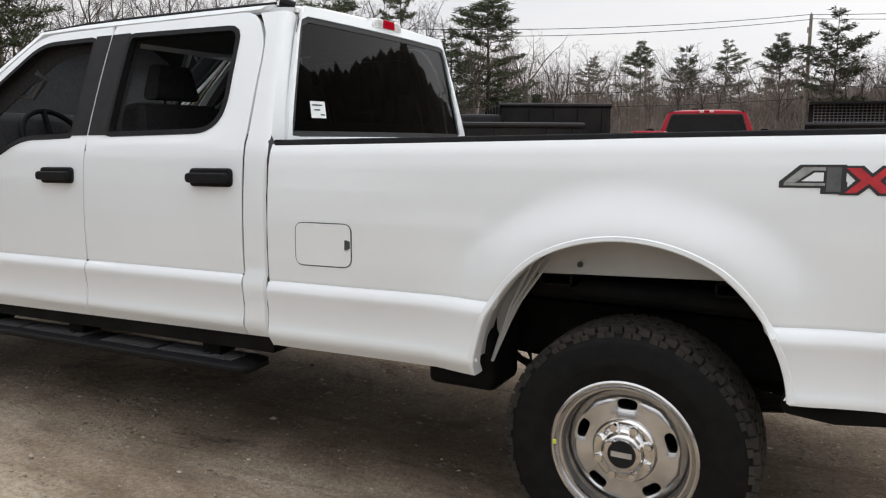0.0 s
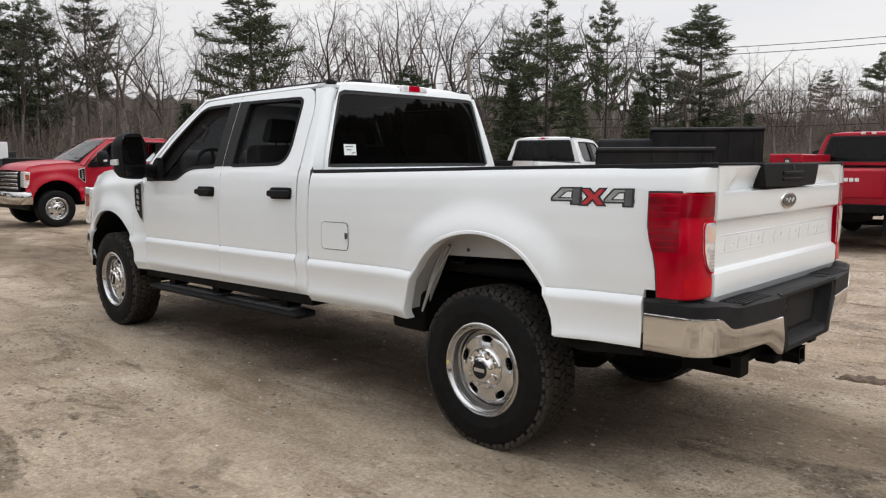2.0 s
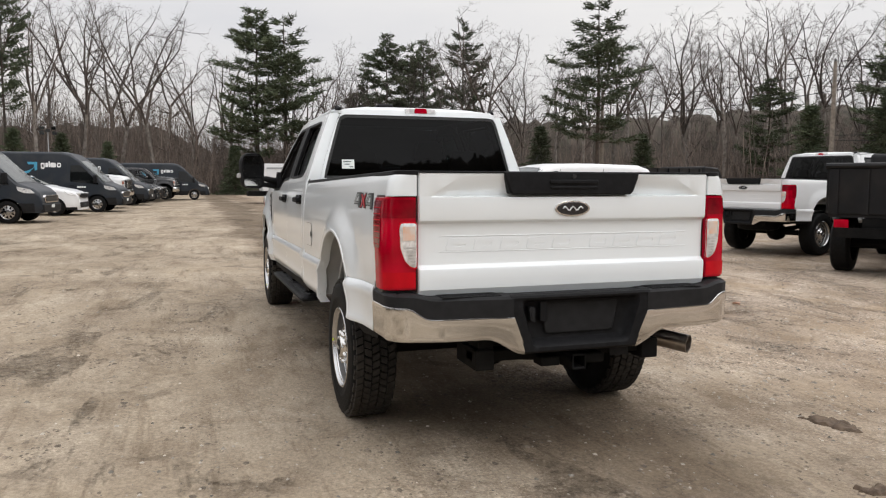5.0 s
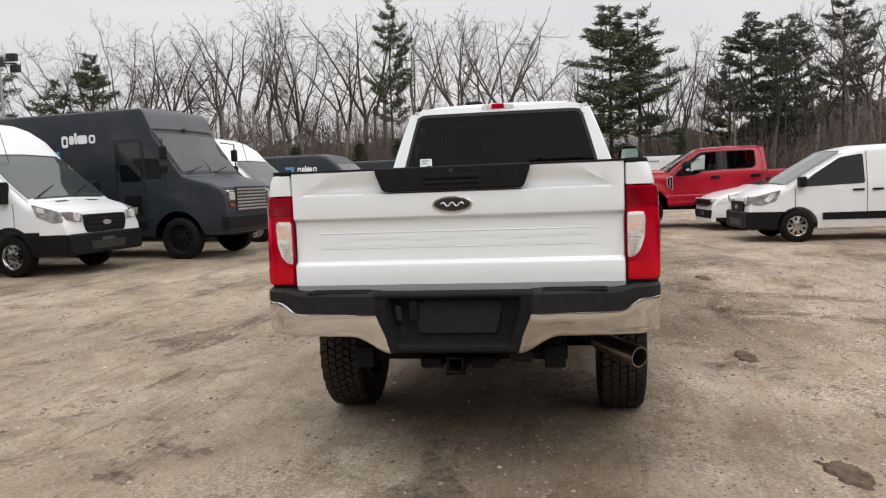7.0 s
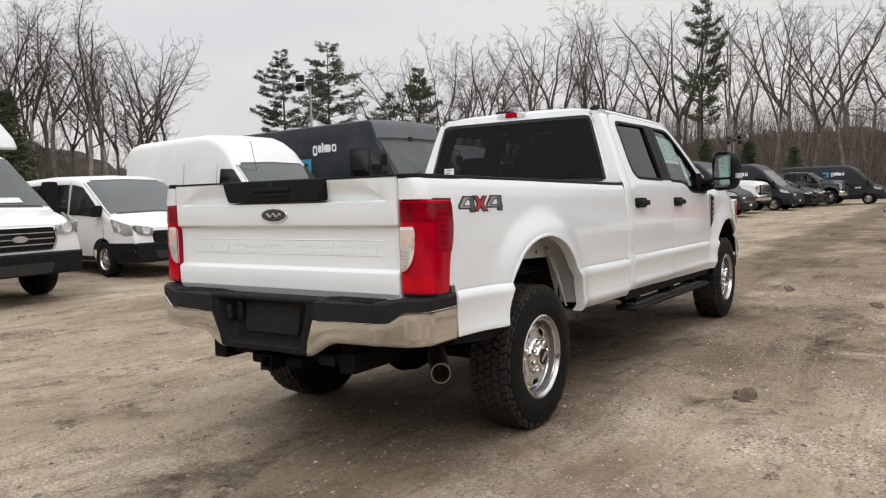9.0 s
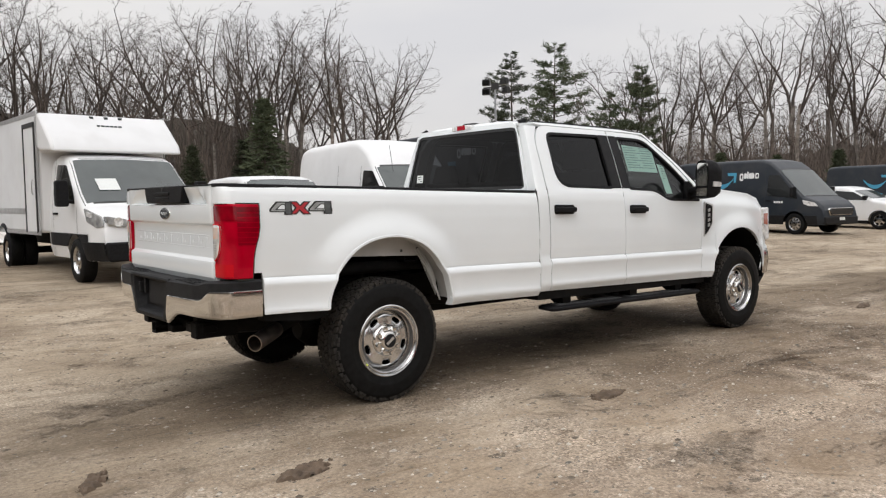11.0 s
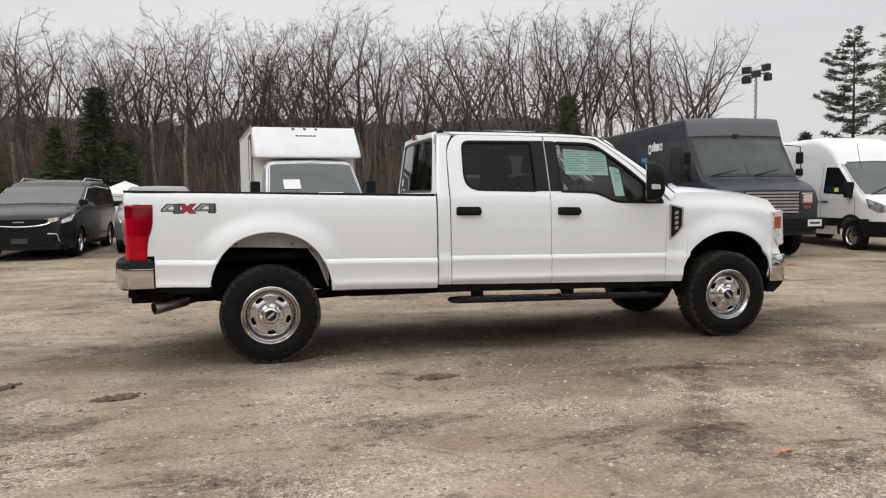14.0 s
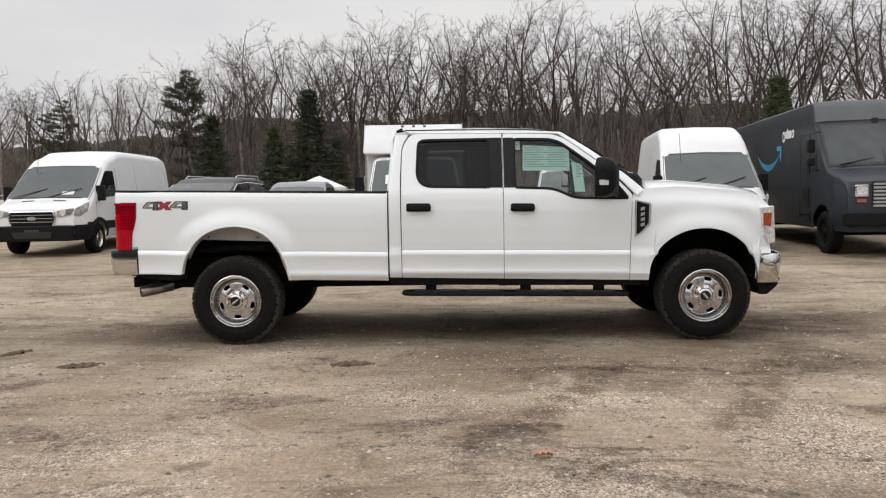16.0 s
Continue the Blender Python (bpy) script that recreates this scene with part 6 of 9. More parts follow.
    tube(bm, [(-0.35, -0.55, 1.9), (-0.5, -0.56, 2.5)], 0.006, 5)
    part("aerial", bm, DECAL_BLACK, car)
    wing_mirror(car, -0.02, 0.93, 1.40, 0.36)
    bm = B()
    box(bm, 1.085, 1.095, -0.16, 0.16, 0.50, 0.60)
    part("dealer_plate", bm, INK, car)
    put_wheels(car, "steel", 0.345, 0.235, ((0, 0.90), (0, -0.90), (-3.75, 0.90), (-3.75, -0.90)))
    return car


def dark_delivery_van(label, m):
    car = thing("delivery_van", label, "van", m, "dark delivery vans")
    top = [(-4.98, 2.0), (-4.96, 2.38), (-4.88, 2.49), (-4.5, 2.52), (-1.35, 2.52), (-1.0, 2.44), (-0.62, 2.16), (-0.2, 1.74), (0.30, 1.26), (0.40, 1.22), (0.70, 1.10), (0.88, 0.94), (0.95, 0.72), (0.96, 0.50)]
    sh = Shell(top, 1.02, 0.32, 1.25, 0.06, 0.14, ((0, 0.42), (-4.04, 0.42)), 0.10)
    sh.wheel_z = 0.34
    sh.build("body", NAVY_PAINT, car, "slate-blue sheet-metal body")
    part("screen_surround", sh.screen(-0.60 - 0.04, 0.28 + 0.03, 0.02 - 0.035, off=0.003), DECAL_BLACK, car)
    part("windscreen", sh.screen(-0.60, 0.28, 0.02), PANE_PALE, car)
    for s in (1, -1):
        part("door_window", sh.patch([(p.x, p.y) for p in rounded([(-1.02, 1.28), (0.10, 1.16), (-0.10, 1.42), (-0.60, 1.95), (-0.98, 1.96)], 0.05)], s), PANE, car)
        part("lower_cladding", sh.band(-4.9, 0.75, 0.33, 0.62, s, 0.014), PLASTIC_GREY, car)
        part("headlamp", sh.patch([(p.x, p.y) for p in rounded([(0.28, 1.13), (0.66, 1.04), (0.78, 0.92), (0.50, 0.93), (0.32, 1.0)], 0.03)], s, 0.012), CLEAR_LENS, car)
        word_shapes(sh, car, -2.12, -1.18, 1.86, 0.19, s)
        arrow_shape(sh, car, -3.35, -2.35, 1.78, s)
        part("fleet_number", bars(-0.75, -0.40, 1.02, 1.09, 4, s, sh.half(-0.5, 1.05) + 0.006), LOGO_WHITE, car)
    bm = B()
    prism(bm, rounded([(-0.62, 0.62), (0.62, 0.62), (0.70, 0.80), (0.60, 0.86), (-0.60, 0.86), (-0.70, 0.80)], 0.03), "x", 0.85, 0.985)
    part("grille", bm, CHROME, car, "bright-rimmed grille", bevel=0.01)
    bm = B()
    prism(bm, rounded([(-0.55, 0.655), (0.55, 0.655), (0.60, 0.79), (0.54, 0.83), (-0.54, 0.83), (-0.60, 0.79)], 0.03), "x", 0.95, 0.992)
    part("grille_mesh", bm, DECAL_BLACK, car)
    bm = B()
    prism(bm, rounded([(-0.88, 0.33), (0.88, 0.33), (0.92, 0.58), (-0.92, 0.58)], 0.05), "x", 0.72, 1.01)
    part("front_bumper", bm, PLASTIC_GREY, car, bevel=0.03)
    bm = B()
    box(bm, 1.012, 1.018, -0.15, 0.15, 0.46, 0.56)
    part("plate_blank", bm, PAPER, car)
    door_seams(car, sh, ((-1.10, 0.45, 2.1), (0.16, 0.7, 1.1), (-2.25, 0.45, 2.1)))
    handles(car, sh, ((-0.94, 1.10),))
    wing_mirror(car, -0.02, 0.92, 1.38, 0.34)
    put_wheels(car, "cover", 0.345, 0.23, ((0, 0.90), (0, -0.90), (-4.04, 0.90), (-4.04, -0.90)))
    return car


def compact_van(label, m, cargo=False, group="small vans"):
    car = thing("compact_van", label, "van", m, group)
    e = -0.08 if cargo else 0.0
    top = [(-3.86 - e, 1.3), (-3.84 - e, 1.62), (-3.78 - e, 1.74), (-3.5 - e, 1.82), (-2.2, 1.85), (-1.25, 1.83), (-0.85, 1.75), (-0.35, 1.46), (0.22, 1.12), (0.30, 1.085), (0.62, 0.99), (0.80, 0.86), (0.86, 0.70), (0.87, 0.46)]
    sh = Shell(top, 0.915, 0.26, 1.05, 0.15, 0.16, ((0, 0.375), (-3.06 - e, 0.375)), 0.14)
    sh.wheel_z = 0.31
    sh.build("body", WHITE_VAN, car, "white body")
    part("screen_surround", sh.screen(-0.80 - 0.04, 0.19 + 0.03, 0.02 - 0.035, off=0.003), DECAL_BLACK, car)
    part("windscreen", sh.screen(-0.80, 0.19, 0.02), PANE_PALE, car)
    for s in (1, -1):
        part("door_window", sh.patch([(p.x, p.y) for p in rounded([(-1.22, 1.10), (0.0, 1.06), (-0.30, 1.30), (-0.78, 1.60), (-1.20, 1.66)], 0.04)], s), PANE, car)
        if not cargo:
            part("side_window", sh.patch([(p.x, p.y) for p in rounded([(-2.35, 1.12), (-1.30, 1.10), (-1.30, 1.66), (-2.35, 1.68)], 0.04)], s), PANE, car)
            part("quarter_window", sh.patch([(p.x, p.y) for p in rounded([(-3.45, 1.16), (-2.45, 1.12), (-2.45, 1.68), (-3.40, 1.66)], 0.04)], s), PANE, car)
        else:
            part("slide_rail", sh.band(-3.35, -2.30, 1.10, 1.125, s, 0.008), DECAL_BLACK, car)
        part("lower_cladding", sh.band(-2.75 if cargo else -3.8, -0.45 if cargo else 0.5, 0.42 if cargo else 0.27, 0.56 if cargo else 0.36, s, 0.012), PLASTIC, car)
        part("rear_bumper_side", sh.band(-3.86 - e, -3.44 - e, 0.27, 0.58, s, 0.016), PLASTIC, car)
        part("tail_lamp", sh.patch([(p.x, p.y) for p in rounded([(-3.80 - e, 0.85), (-3.70 - e, 0.85), (-3.70 - e, 1.45), (-3.79 - e, 1.48)], 0.02)], s), RED_LENS, car)
    door_seams(car, sh, ((-1.26, 0.4, 1.7), (0.05, 0.65, 1.04), (-2.40, 0.4, 1.7)))
    handles(car, sh, ((-1.10, 0.98), (-1.45, 0.98)))
    common_front(car, sh, 0.78, 0.99, 0.45, 0.74, (0.46, 0.57, 0.80), 0.60)
    wing_mirror(car, -0.05, 0.82, 1.16, 0.2)
    bm = B()
    tube(bm, [(-1.0, 0.0, 1.80), (-1.15, 0.0, 2.02)], 0.006, 5)
    part("aerial", bm, DECAL_BLACK, car)
    put_wheels(car, "cover", 0.315, 0.205, ((0, 0.80), (0, -0.80), (-3.06 - e, 0.80), (-3.06 - e, -0.80)))
    return car


def small_car(name, label, m, paint, length, height, hood, group="parked cars", suv=False):
    """A car with two boxes, or a tall one: minivan, hatchback or utility."""
    car = thing(name, label, "car", m, group)
    L = length * 0.60
    x1 = length * 0.195
    x0 = x1 - length
    hz = hood
    top = [(x0, hz * 0.95), (x0 + 0.05, hz * 1.15), (x0 + 0.22, height - 0.22), (x0 + 0.45, height - 0.07), (x0 + 1.1, height), (x0 + length * 0.45, height), (x0 + length * 0.52, height - 0.06), (x0 + length * 0.57, height - 0.16),
           (x1 - 1.15, hz + 0.10), (x1 - 1.05, hz + 0.05), (x1 - 0.45, hz - 0.06), (x1 - 0.18, hz - 0.14), (x1 - 0.04, hz - 0.26), (x1, 0.55)]
    hw = 0.98 if length > 5 else 0.885
    sh = Shell(top, hw, 0.22, hz, 0.24 if suv else 0.34, 0.14, ((0, 0.39), (-L, 0.39)), 0.20, 0.10)
    sh.wheel_z = 0.31
    sh.build("body", paint, car)
    part("screen_surround", sh.screen(x0 + length * 0.575 - 0.04, x1 - 1.17 + 0.03, 0.03 - 0.035, off=0.003), DECAL_BLACK, car)
    part("windscreen", sh.screen(x0 + length * 0.575, x1 - 1.17, 0.03), PANE_DIM if suv else PANE_PALE, car)
    for s in (1, -1):
        a, b, c = x0 + 0.5, x0 + length * 0.40, x1 - 1.25
        part("side_window", sh.patch([(p.x, p.y) for p in rounded([(a, hz + 0.06), (b - 0.03, hz + 0.04), (b - 0.03, height - 0.17), (a + 0.12, height - 0.22)], 0.05)], s), PANE, car)
        part("door_window", sh.patch([(p.x, p.y) for p in rounded([(b + 0.03, hz + 0.04), (c, hz + 0.02), (x0 + length * 0.57, height - 0.23), (b + 0.03, height - 0.17)], 0.05)], s), PANE, car)
        part("sill", sh.band(x0 + 0.1, x1 - 0.1, 0.22, 0.32, s, 0.008), PLASTIC, car)
        part("headlamp", sh.patch([(p.x, p.y) for p in rounded([(x1 - 0.52, hz - 0.13), (x1 - 0.14, hz - 0.25), (x1 - 0.10, hz - 0.33), (x1 - 0.35, hz - 0.28)], 0.03)], s, 0.01), CLEAR_LENS, car)
        bm = B()
        prism(bm, rounded([(s * 0.40, hz - 0.33), (s * (hw - 0.22), hz - 0.28), (s * (hw - 0.22), hz - 0.19), (s * 0.45, hz - 0.24)], 0.03), "x", x1 - 0.15, x1 + 0.004)
        part("front_lamp", bm, CLEAR_LENS, car)
    bm = B()
    z = hz - 0.36
    prism(bm, rounded([(-0.52, z), (0.52, z), (0.60, z + 0.13), (-0.60, z + 0.13)], 0.05), "x", x1 - 0.12, x1 + 0.012)
    part("grille", bm, PLASTIC, car, bevel=0.01)
    bm = B()
    prism(bm, rounded([(-0.62, 0.30), (0.62, 0.30), (0.70, 0.50), (-0.70, 0.50)], 0.07), "x", x1 - 0.12, x1 + 0.018)
    part("lower_intake", bm, PLASTIC, car, bevel=0.01)
    bm = B()
    tube(bm, [(x1 + 0.015, 0.62 * math.cos(math.pi * (1 + k / 12)), z + 0.07 + 0.10 * math.sin(math.pi * (1 + k / 12))) for k in range(13)], 0.016, 6)
    box(bm, x1 + 0.01, x1 + 0.022, -0.11, 0.11, z + 0.055, z + 0.085)
    part("bright_trim", bm, CHROME if suv else PLASTIC, car)
    bm = B()
    box(bm, x1 + 0.02, x1 + 0.03, -0.16, 0.16, 0.36, 0.46)
    part("dealer_plate", bm, INK, car)
    if suv:
        for s in (1, -1):
            bm = B()
            rim = [(x1 - 1.22, hz + 0.03), (x0 + length * 0.57 + 0.03, height - 0.215), (x0 + length * 0.40, height - 0.155), (x0 + 0.62, height - 0.205), (x0 + 0.47, hz + 0.05)]
            tube(bm, [(x, s * (sh.half(x, z) + 0.006), z) for x, z in rim], 0.011, 6)
            part("window_trim", bm, CHROME, car, "bright strip round the side windows")
            bm = B()
            tube(bm, [(x1 + 0.0, s * (hw - 0.20), 0.40), (x1 + 0.015, s * (hw - 0.24), 0.55), (x1 + 0.03, s * (hw - 0.42), 0.56)], 0.012, 6)
            part("fog_lamp_trim", bm, CHROME, car)
            bm = B()
            tube(bm, [(x0 + 0.5, s * (hw - 0.28), height - 0.04), (x0 + 0.6, s * (hw - 0.28), height + 0.03), (x0 + length * 0.46, s * (hw - 0.28), height + 0.03), (x0 + length * 0.5, s * (hw - 0.28), height - 0.05)], 0.016, 6)
            part("roof_rail", bm, ALU, car)
    wing_mirror(car, x1 - 1.35, hw - 0.16, hz + 0.12, 0.13, paint if suv else PLASTIC)
    put_wheels(car, "alloy", 0.335, 0.22, ((0, hw - 0.12), (0, -hw + 0.12), (-L, hw - 0.12), (-L, -hw + 0.12)))
    return car


def step_van(m):
    car = thing("step_van", "tall slate-blue walk-in delivery van with white word shapes", "delivery van", m)
    top = [(-7.2, 2.2), (-7.19, 2.92), (-7.1, 3.0), (-4.0, 3.03), (-0.75, 3.04), (-0.66, 3.00), (-0.52, 2.66), (-0.48, 2.56), (0.12, 1.72), (0.20, 1.665), (0.72, 1.52), (0.92, 1.42), (1.0, 1.28), (1.02, 0.62)]
    sh = Shell(top, 1.12, 0.48, 1.7, 0.0, 0.07, ((0, 0.55), (-4.9, 0.55)), 0.10)
    sh.wheel_z = 0.42
    sh.build("body", NAVY_PAINT, car, "slate-blue aluminium body")
    # pale front cap over the windscreen
    part("front_cap", sh.screen(-0.735, -0.505, -0.005, 4, 0.012), SLATE_TOP, car, "dusty grey front cap")
    part("screen_surround", sh.screen(-0.485, 0.125, 0.03, 8, 0.006), DECAL_BLACK, car, "black windscreen frame")
    part("windscreen", sh.screen(-0.455, 0.095, 0.075, 8, 0.010), PANE_DIM, car, "two-piece upright windscreen")
    bm = B()
    tube(bm, [(-0.44, 0, 2.455), (0.10, 0, 1.775)], 0.018, 6)
    part("screen_divider", bm, DECAL_BLACK, car)
    for s in (1, -1):
        part("side_door", sh.patch([(p.x, p.y) for p in rounded([(-1.33, 0.62), (-0.70, 0.62), (-0.70, 2.42), (-1.33, 2.42)], 0.05)], s, 0.003), DARK_PAINT, car, "dark sliding side door")
        part("door_window", sh.patch([(p.x, p.y) for p in rounded([(-1.24, 1.58), (-0.76, 1.58), (-0.76, 2.34), (-1.24, 2.34)], 0.03)], s), PANE, car)
        part("sliding_window", sh.patch([(p.x, p.y) for p in rounded([(-0.66, 1.62), (-0.30, 1.62), (-0.34, 2.0), (-0.66, 2.30)], 0.03)], s), PANE, car)
        part("lower_door_window", sh.patch([(p.x, p.y) for p in rounded([(-1.18, 0.90), (-0.78, 0.90), (-0.78, 1.30), (-1.18, 1.30)], 0.03)], s), PANE, car)
        door_seams(car, sh, ((-1.34, 0.55, 2.42), (-0.69, 0.8, 2.42)))
        part("side_moulding", sh.band(-7.1, -1.4, 1.30, 1.335, s, 0.014), NAVY_PAINT, car)
        word_shapes(sh, car, -2.58, -1.58, 2.38, 0.175, s)
        arrow_shape(sh, car, -4.6, -2.75, 1.95, s)
        part("side_marker", bars(-1.15, -0.85, 2.60, 2.66, 1, s, 1.12, 0.0), DECAL_BLACK, car)
        bm = B()
        prism(bm, rounded([(s * 0.66, 1.12), (s * 0.90, 1.12), (s * 0.90, 1.34), (s * 0.66, 1.34)], 0.03), "x", 0.93, 1.03)
        lamp = part("headlamp", bm, CHROME, car, "square headlamp", bevel=0.01)
        bm = B()
        prism(bm, rounded([(s * 0.69, 1.15), (s * 0.87, 1.15), (s * 0.87, 1.31), (s * 0.69, 1.31)], 0.03), "x", 1.02, 1.04)
        part("lens", bm, CLEAR_LENS, lamp)
        bm = B()
        prism(bm, rounded([(s * 0.70, 1.02), (s * 0.86, 1.02), (s * 0.86, 1.085), (s * 0.70, 1.085)], 0.02), "x", 1.0, 1.032)
        part("turn_lamp", bm, AMBER_LENS, car)
        bm = B()
        tube(bm, [(-0.30, s * 1.08, 2.40), (-0.10, s * 1.32, 2.36), (-0.08, s * 1.34, 1.70), (-0.25, s * 1.10, 1.62)], 0.016, 6)
        arm = part("mirror_arm", bm, DECAL_BLACK, car)
        for z, h in ((1.72, 0.16), (1.98, 0.26)):
            bm = B()
            prism(bm, rounded([(s * 1.24, z), (s * 1.38, z), (s * 1.38, z + h), (s * 1.24, z + h)], 0.04), "x", -0.15, -0.05)
            part("mirror_head", bm, PLASTIC, arm, bevel=0.02)
    for k in range(7):
        bm = B()
        box(bm, 1.0, 1.035, -0.58, 0.58, 0.94 + 0.066 * k, 0.975 + 0.066 * k)
        part("grille_bar", bm, ALU, car)
    bm = B()
    box(bm, 0.98, 1.022, -0.60, 0.60, 0.92, 1.40)
    part("grille_back", bm, DECAL_BLACK, car)
    bm = B()
    prism(bm, rounded([(-1.10, 0.60), (1.10, 0.60), (1.10, 0.84), (-1.10, 0.84)], 0.03), "x", 0.95, 1.14)
    part("front_bumper", bm, PLASTIC, car, "black steel bumper", bevel=0.02)
    bm = B()
    box(bm, 1.142, 1.15, 0.72, 1.02, 0.66, 0.80)
    plate = part("number_plate", bm, PAPER, car)
    bm = B()
    box(bm, 1.15, 1.153, 0.76, 0.98, 0.71, 0.75)
    part("plate_bar", bm, INK, plate)
    for y0, y1 in ((-0.85, -0.2), (0.12, 0.75)):
        bm = B()
        tube(bm, [(0.14, y0, 1.74), (0.03, y1, 1.86)], 0.012, 5)
        part("wiper", bm, DECAL_BLACK, car)
    bm = B()
    box(bm, -0.60, -0.46, -0.05, 0.05, 2.56, 2.66)
    part("camera_box", bm, DECAL_BLACK, car)
    bm = B()
    box(bm, -6.9, 0.8, -0.5, 0.5, 0.42, 0.62)
    tube(bm, [(0, -0.9, 0.42), (0, 0.9, 0.42)], 0.06, 8)
    tube(bm, [(-4.9, -0.9, 0.42), (-4.9, 0.9, 0.42)], 0.08, 8)
    part("chassis", bm, UNDER, car)
    put_wheels(car, "black", 0.42, 0.26, ((0, 0.96), (0, -0.96), (-4.9, 0.94), (-4.9, -0.94)))
    return car


def box_truck(m):
    car = thing("box_truck", "white cutaway box truck with a cab-over box nose", "box truck", m)
    top = [(-1.45, 1.9), (-1.40, 2.12), (-1.1, 2.16), (-0.75, 2.13), (-0.55, 2.06), (-0.10, 1.66), (0.36, 1.30), (0.42, 1.265), (0.75, 1.17), (0.95, 1.06), (1.02, 0.92), (1.04, 0.62)]
    sh = Shell(top, 1.0, 0.38, 1.30, 0.13, 0.18, ((0, 0.43),))
    sh.wheel_z = 0.36
    sh.build("cab", WHITE_VAN, car, "white cab")
    part("screen_surround", sh.screen(-0.53 - 0.04, 0.33 + 0.03, 0.03 - 0.035, off=0.003), DECAL_BLACK, car)
    part("windscreen", sh.screen(-0.53, 0.33, 0.03), PANE_PALE, car)
    screen_paper(car, sh, -0.14, 0.10, -0.62, -0.28)
    screen_paper(car, sh, 0.20, 0.29, 0.05, 0.55)
    for s in (1, -1):
        part("door_window", sh.patch([(p.x, p.y) for p in rounded([(-1.05, 1.33), (0.06, 1.28), (-0.12, 1.52), (-0.56, 1.93), (-1.02, 1.95)], 0.05)], s), PANE, car)
        part("rub_strip", sh.band(-1.35, 0.6, 0.58, 0.80, s, 0.012), PLASTIC, car)
    door_seams(car, sh, ((-1.12, 0.5, 2.05), (0.12, 0.75, 1.22)))
    handles(car, sh, ((-0.95, 1.12),))
    common_front(car, sh, 0.96, 1.18, 0.55, 0.84, (0.52, 0.72, 1.02), 0.68, True)
    wing_mirror(car, -0.02, 1.02, 1.45, 0.42)
    bm = B()
    prism(bm, [(-5.9, 0.78), (-1.42, 0.78), (-1.42, 2.22), (-0.62, 2.16), (-0.72, 2.34), (-1.35, 2.86), (-5.9, 2.90)], "y", -1.12, 1.12)
    bx = part("box_body", bm, BOX_WHITE, car, "white smooth-sided box with raked nose", bevel=0.05)
    for s in (1, -1):
        for nm, x0, x1, z0, z1, mt in (("rail_top", -5.9, -1.4, 2.83, 2.90, ALU), ("side_band", -5.85, -2.35, 1.12, 1.22, ALU), ("corner_post", -1.52, -1.42, 0.78, 2.8, ALU), ("sill", -5.9, -1.42, 0.74, 0.80, ALU)):
            bm = B()
            box(bm, x0, x1, min(s * 1.12, s * 1.132), max(s * 1.12, s * 1.132), z0, z1)
            part(nm, bm, mt, bx)
        bm = B()
        prism(bm, [(-2.25, 0.80), (-1.60, 0.80), (-1.60, 2.65), (-2.25, 2.65)], "y", s * 1.115, s * 1.128)
        door = part("side_door", bm, BOX_WHITE, bx, "white side door")
        bm = B()
        for a, b, c, d in ((-2.29, -2.24, 0.78, 2.70), (-1.61, -1.56, 0.78, 2.70), (-2.29, -1.56, 2.64, 2.72)):
            box(bm, a, b, min(s * 1.12, s * 1.14), max(s * 1.12, s * 1.14), c, d)
        part("door_frame", bm, DECAL_BLACK, door)
        bm = B()
        tube(bm, [(-1.70, s * 1.15, 1.45), (-1.70, s * 1.17, 1.5), (-1.70, s * 1.17, 1.68), (-1.70, s * 1.15, 1.72)], 0.012, 6)
        part("door_handle", bm, ALU, door)
        bm = B()
        lathe(bm, [(0.52, 0.0), (0.46, 0.02), (0.45, 0.03)], 32, (-4.0, s * 1.122, 0.40), sign=s)
        part("arch_ring", bm, PLASTIC, bx)
    bm = B()
    for k in (-0.25, 0.0, 0.25):
        box(bm, -1.33, -1.27, k - 0.03, k + 0.03, 2.80, 2.84)
    part("marker_lamp", bm, INK, bx)
    bm = B()
    for k in range(6):
        box(bm, -1.11, -1.09, -0.22 + 0.075 * k, -0.165 + 0.075 * k, 2.645, 2.675)
    part("name_bar", bm, INK, bx)
    bm = B()
    box(bm, -5.8, -1.2, -0.45, 0.45, 0.5, 0.76)
    tube(bm, [(-4.0, -0.95, 0.36), (-4.0, 0.95, 0.36)], 0.07, 8)
    part("chassis", bm, UNDER, car)
    put_wheels(car, "steel", 0.36, 0.235, ((0, 0.88), (0, -0.88), (-4.0, 0.96), (-4.0, -0.96), (-4.0, 0.70), (-4.0, -0.70)))
    return car


BED_PARTS = ("bed_side", "bed_floor", "bed_front_cap", "tailgate", "tail_lamp", "rear_bumper", "fuel_door", "fuel_door_gap")
SKIP = ("decal_outline", "decal_letter", "decal_leg", "decal_counter", "price_sheet", "side_sheet", "corner_label", "window_label", "sheet_print", "label_print", "running_board", "tow_hitch", "exhaust_pipe", "fuel_door", "fuel_door_gap",
        "embossed_block", "tread", "wheel_nut", "lens_rib", "pad_rib", "leaf_spring", "bed_crossmember", "panel_plug", "flange_rib", "yellow_mark", "board_bracket", "tread_rib")


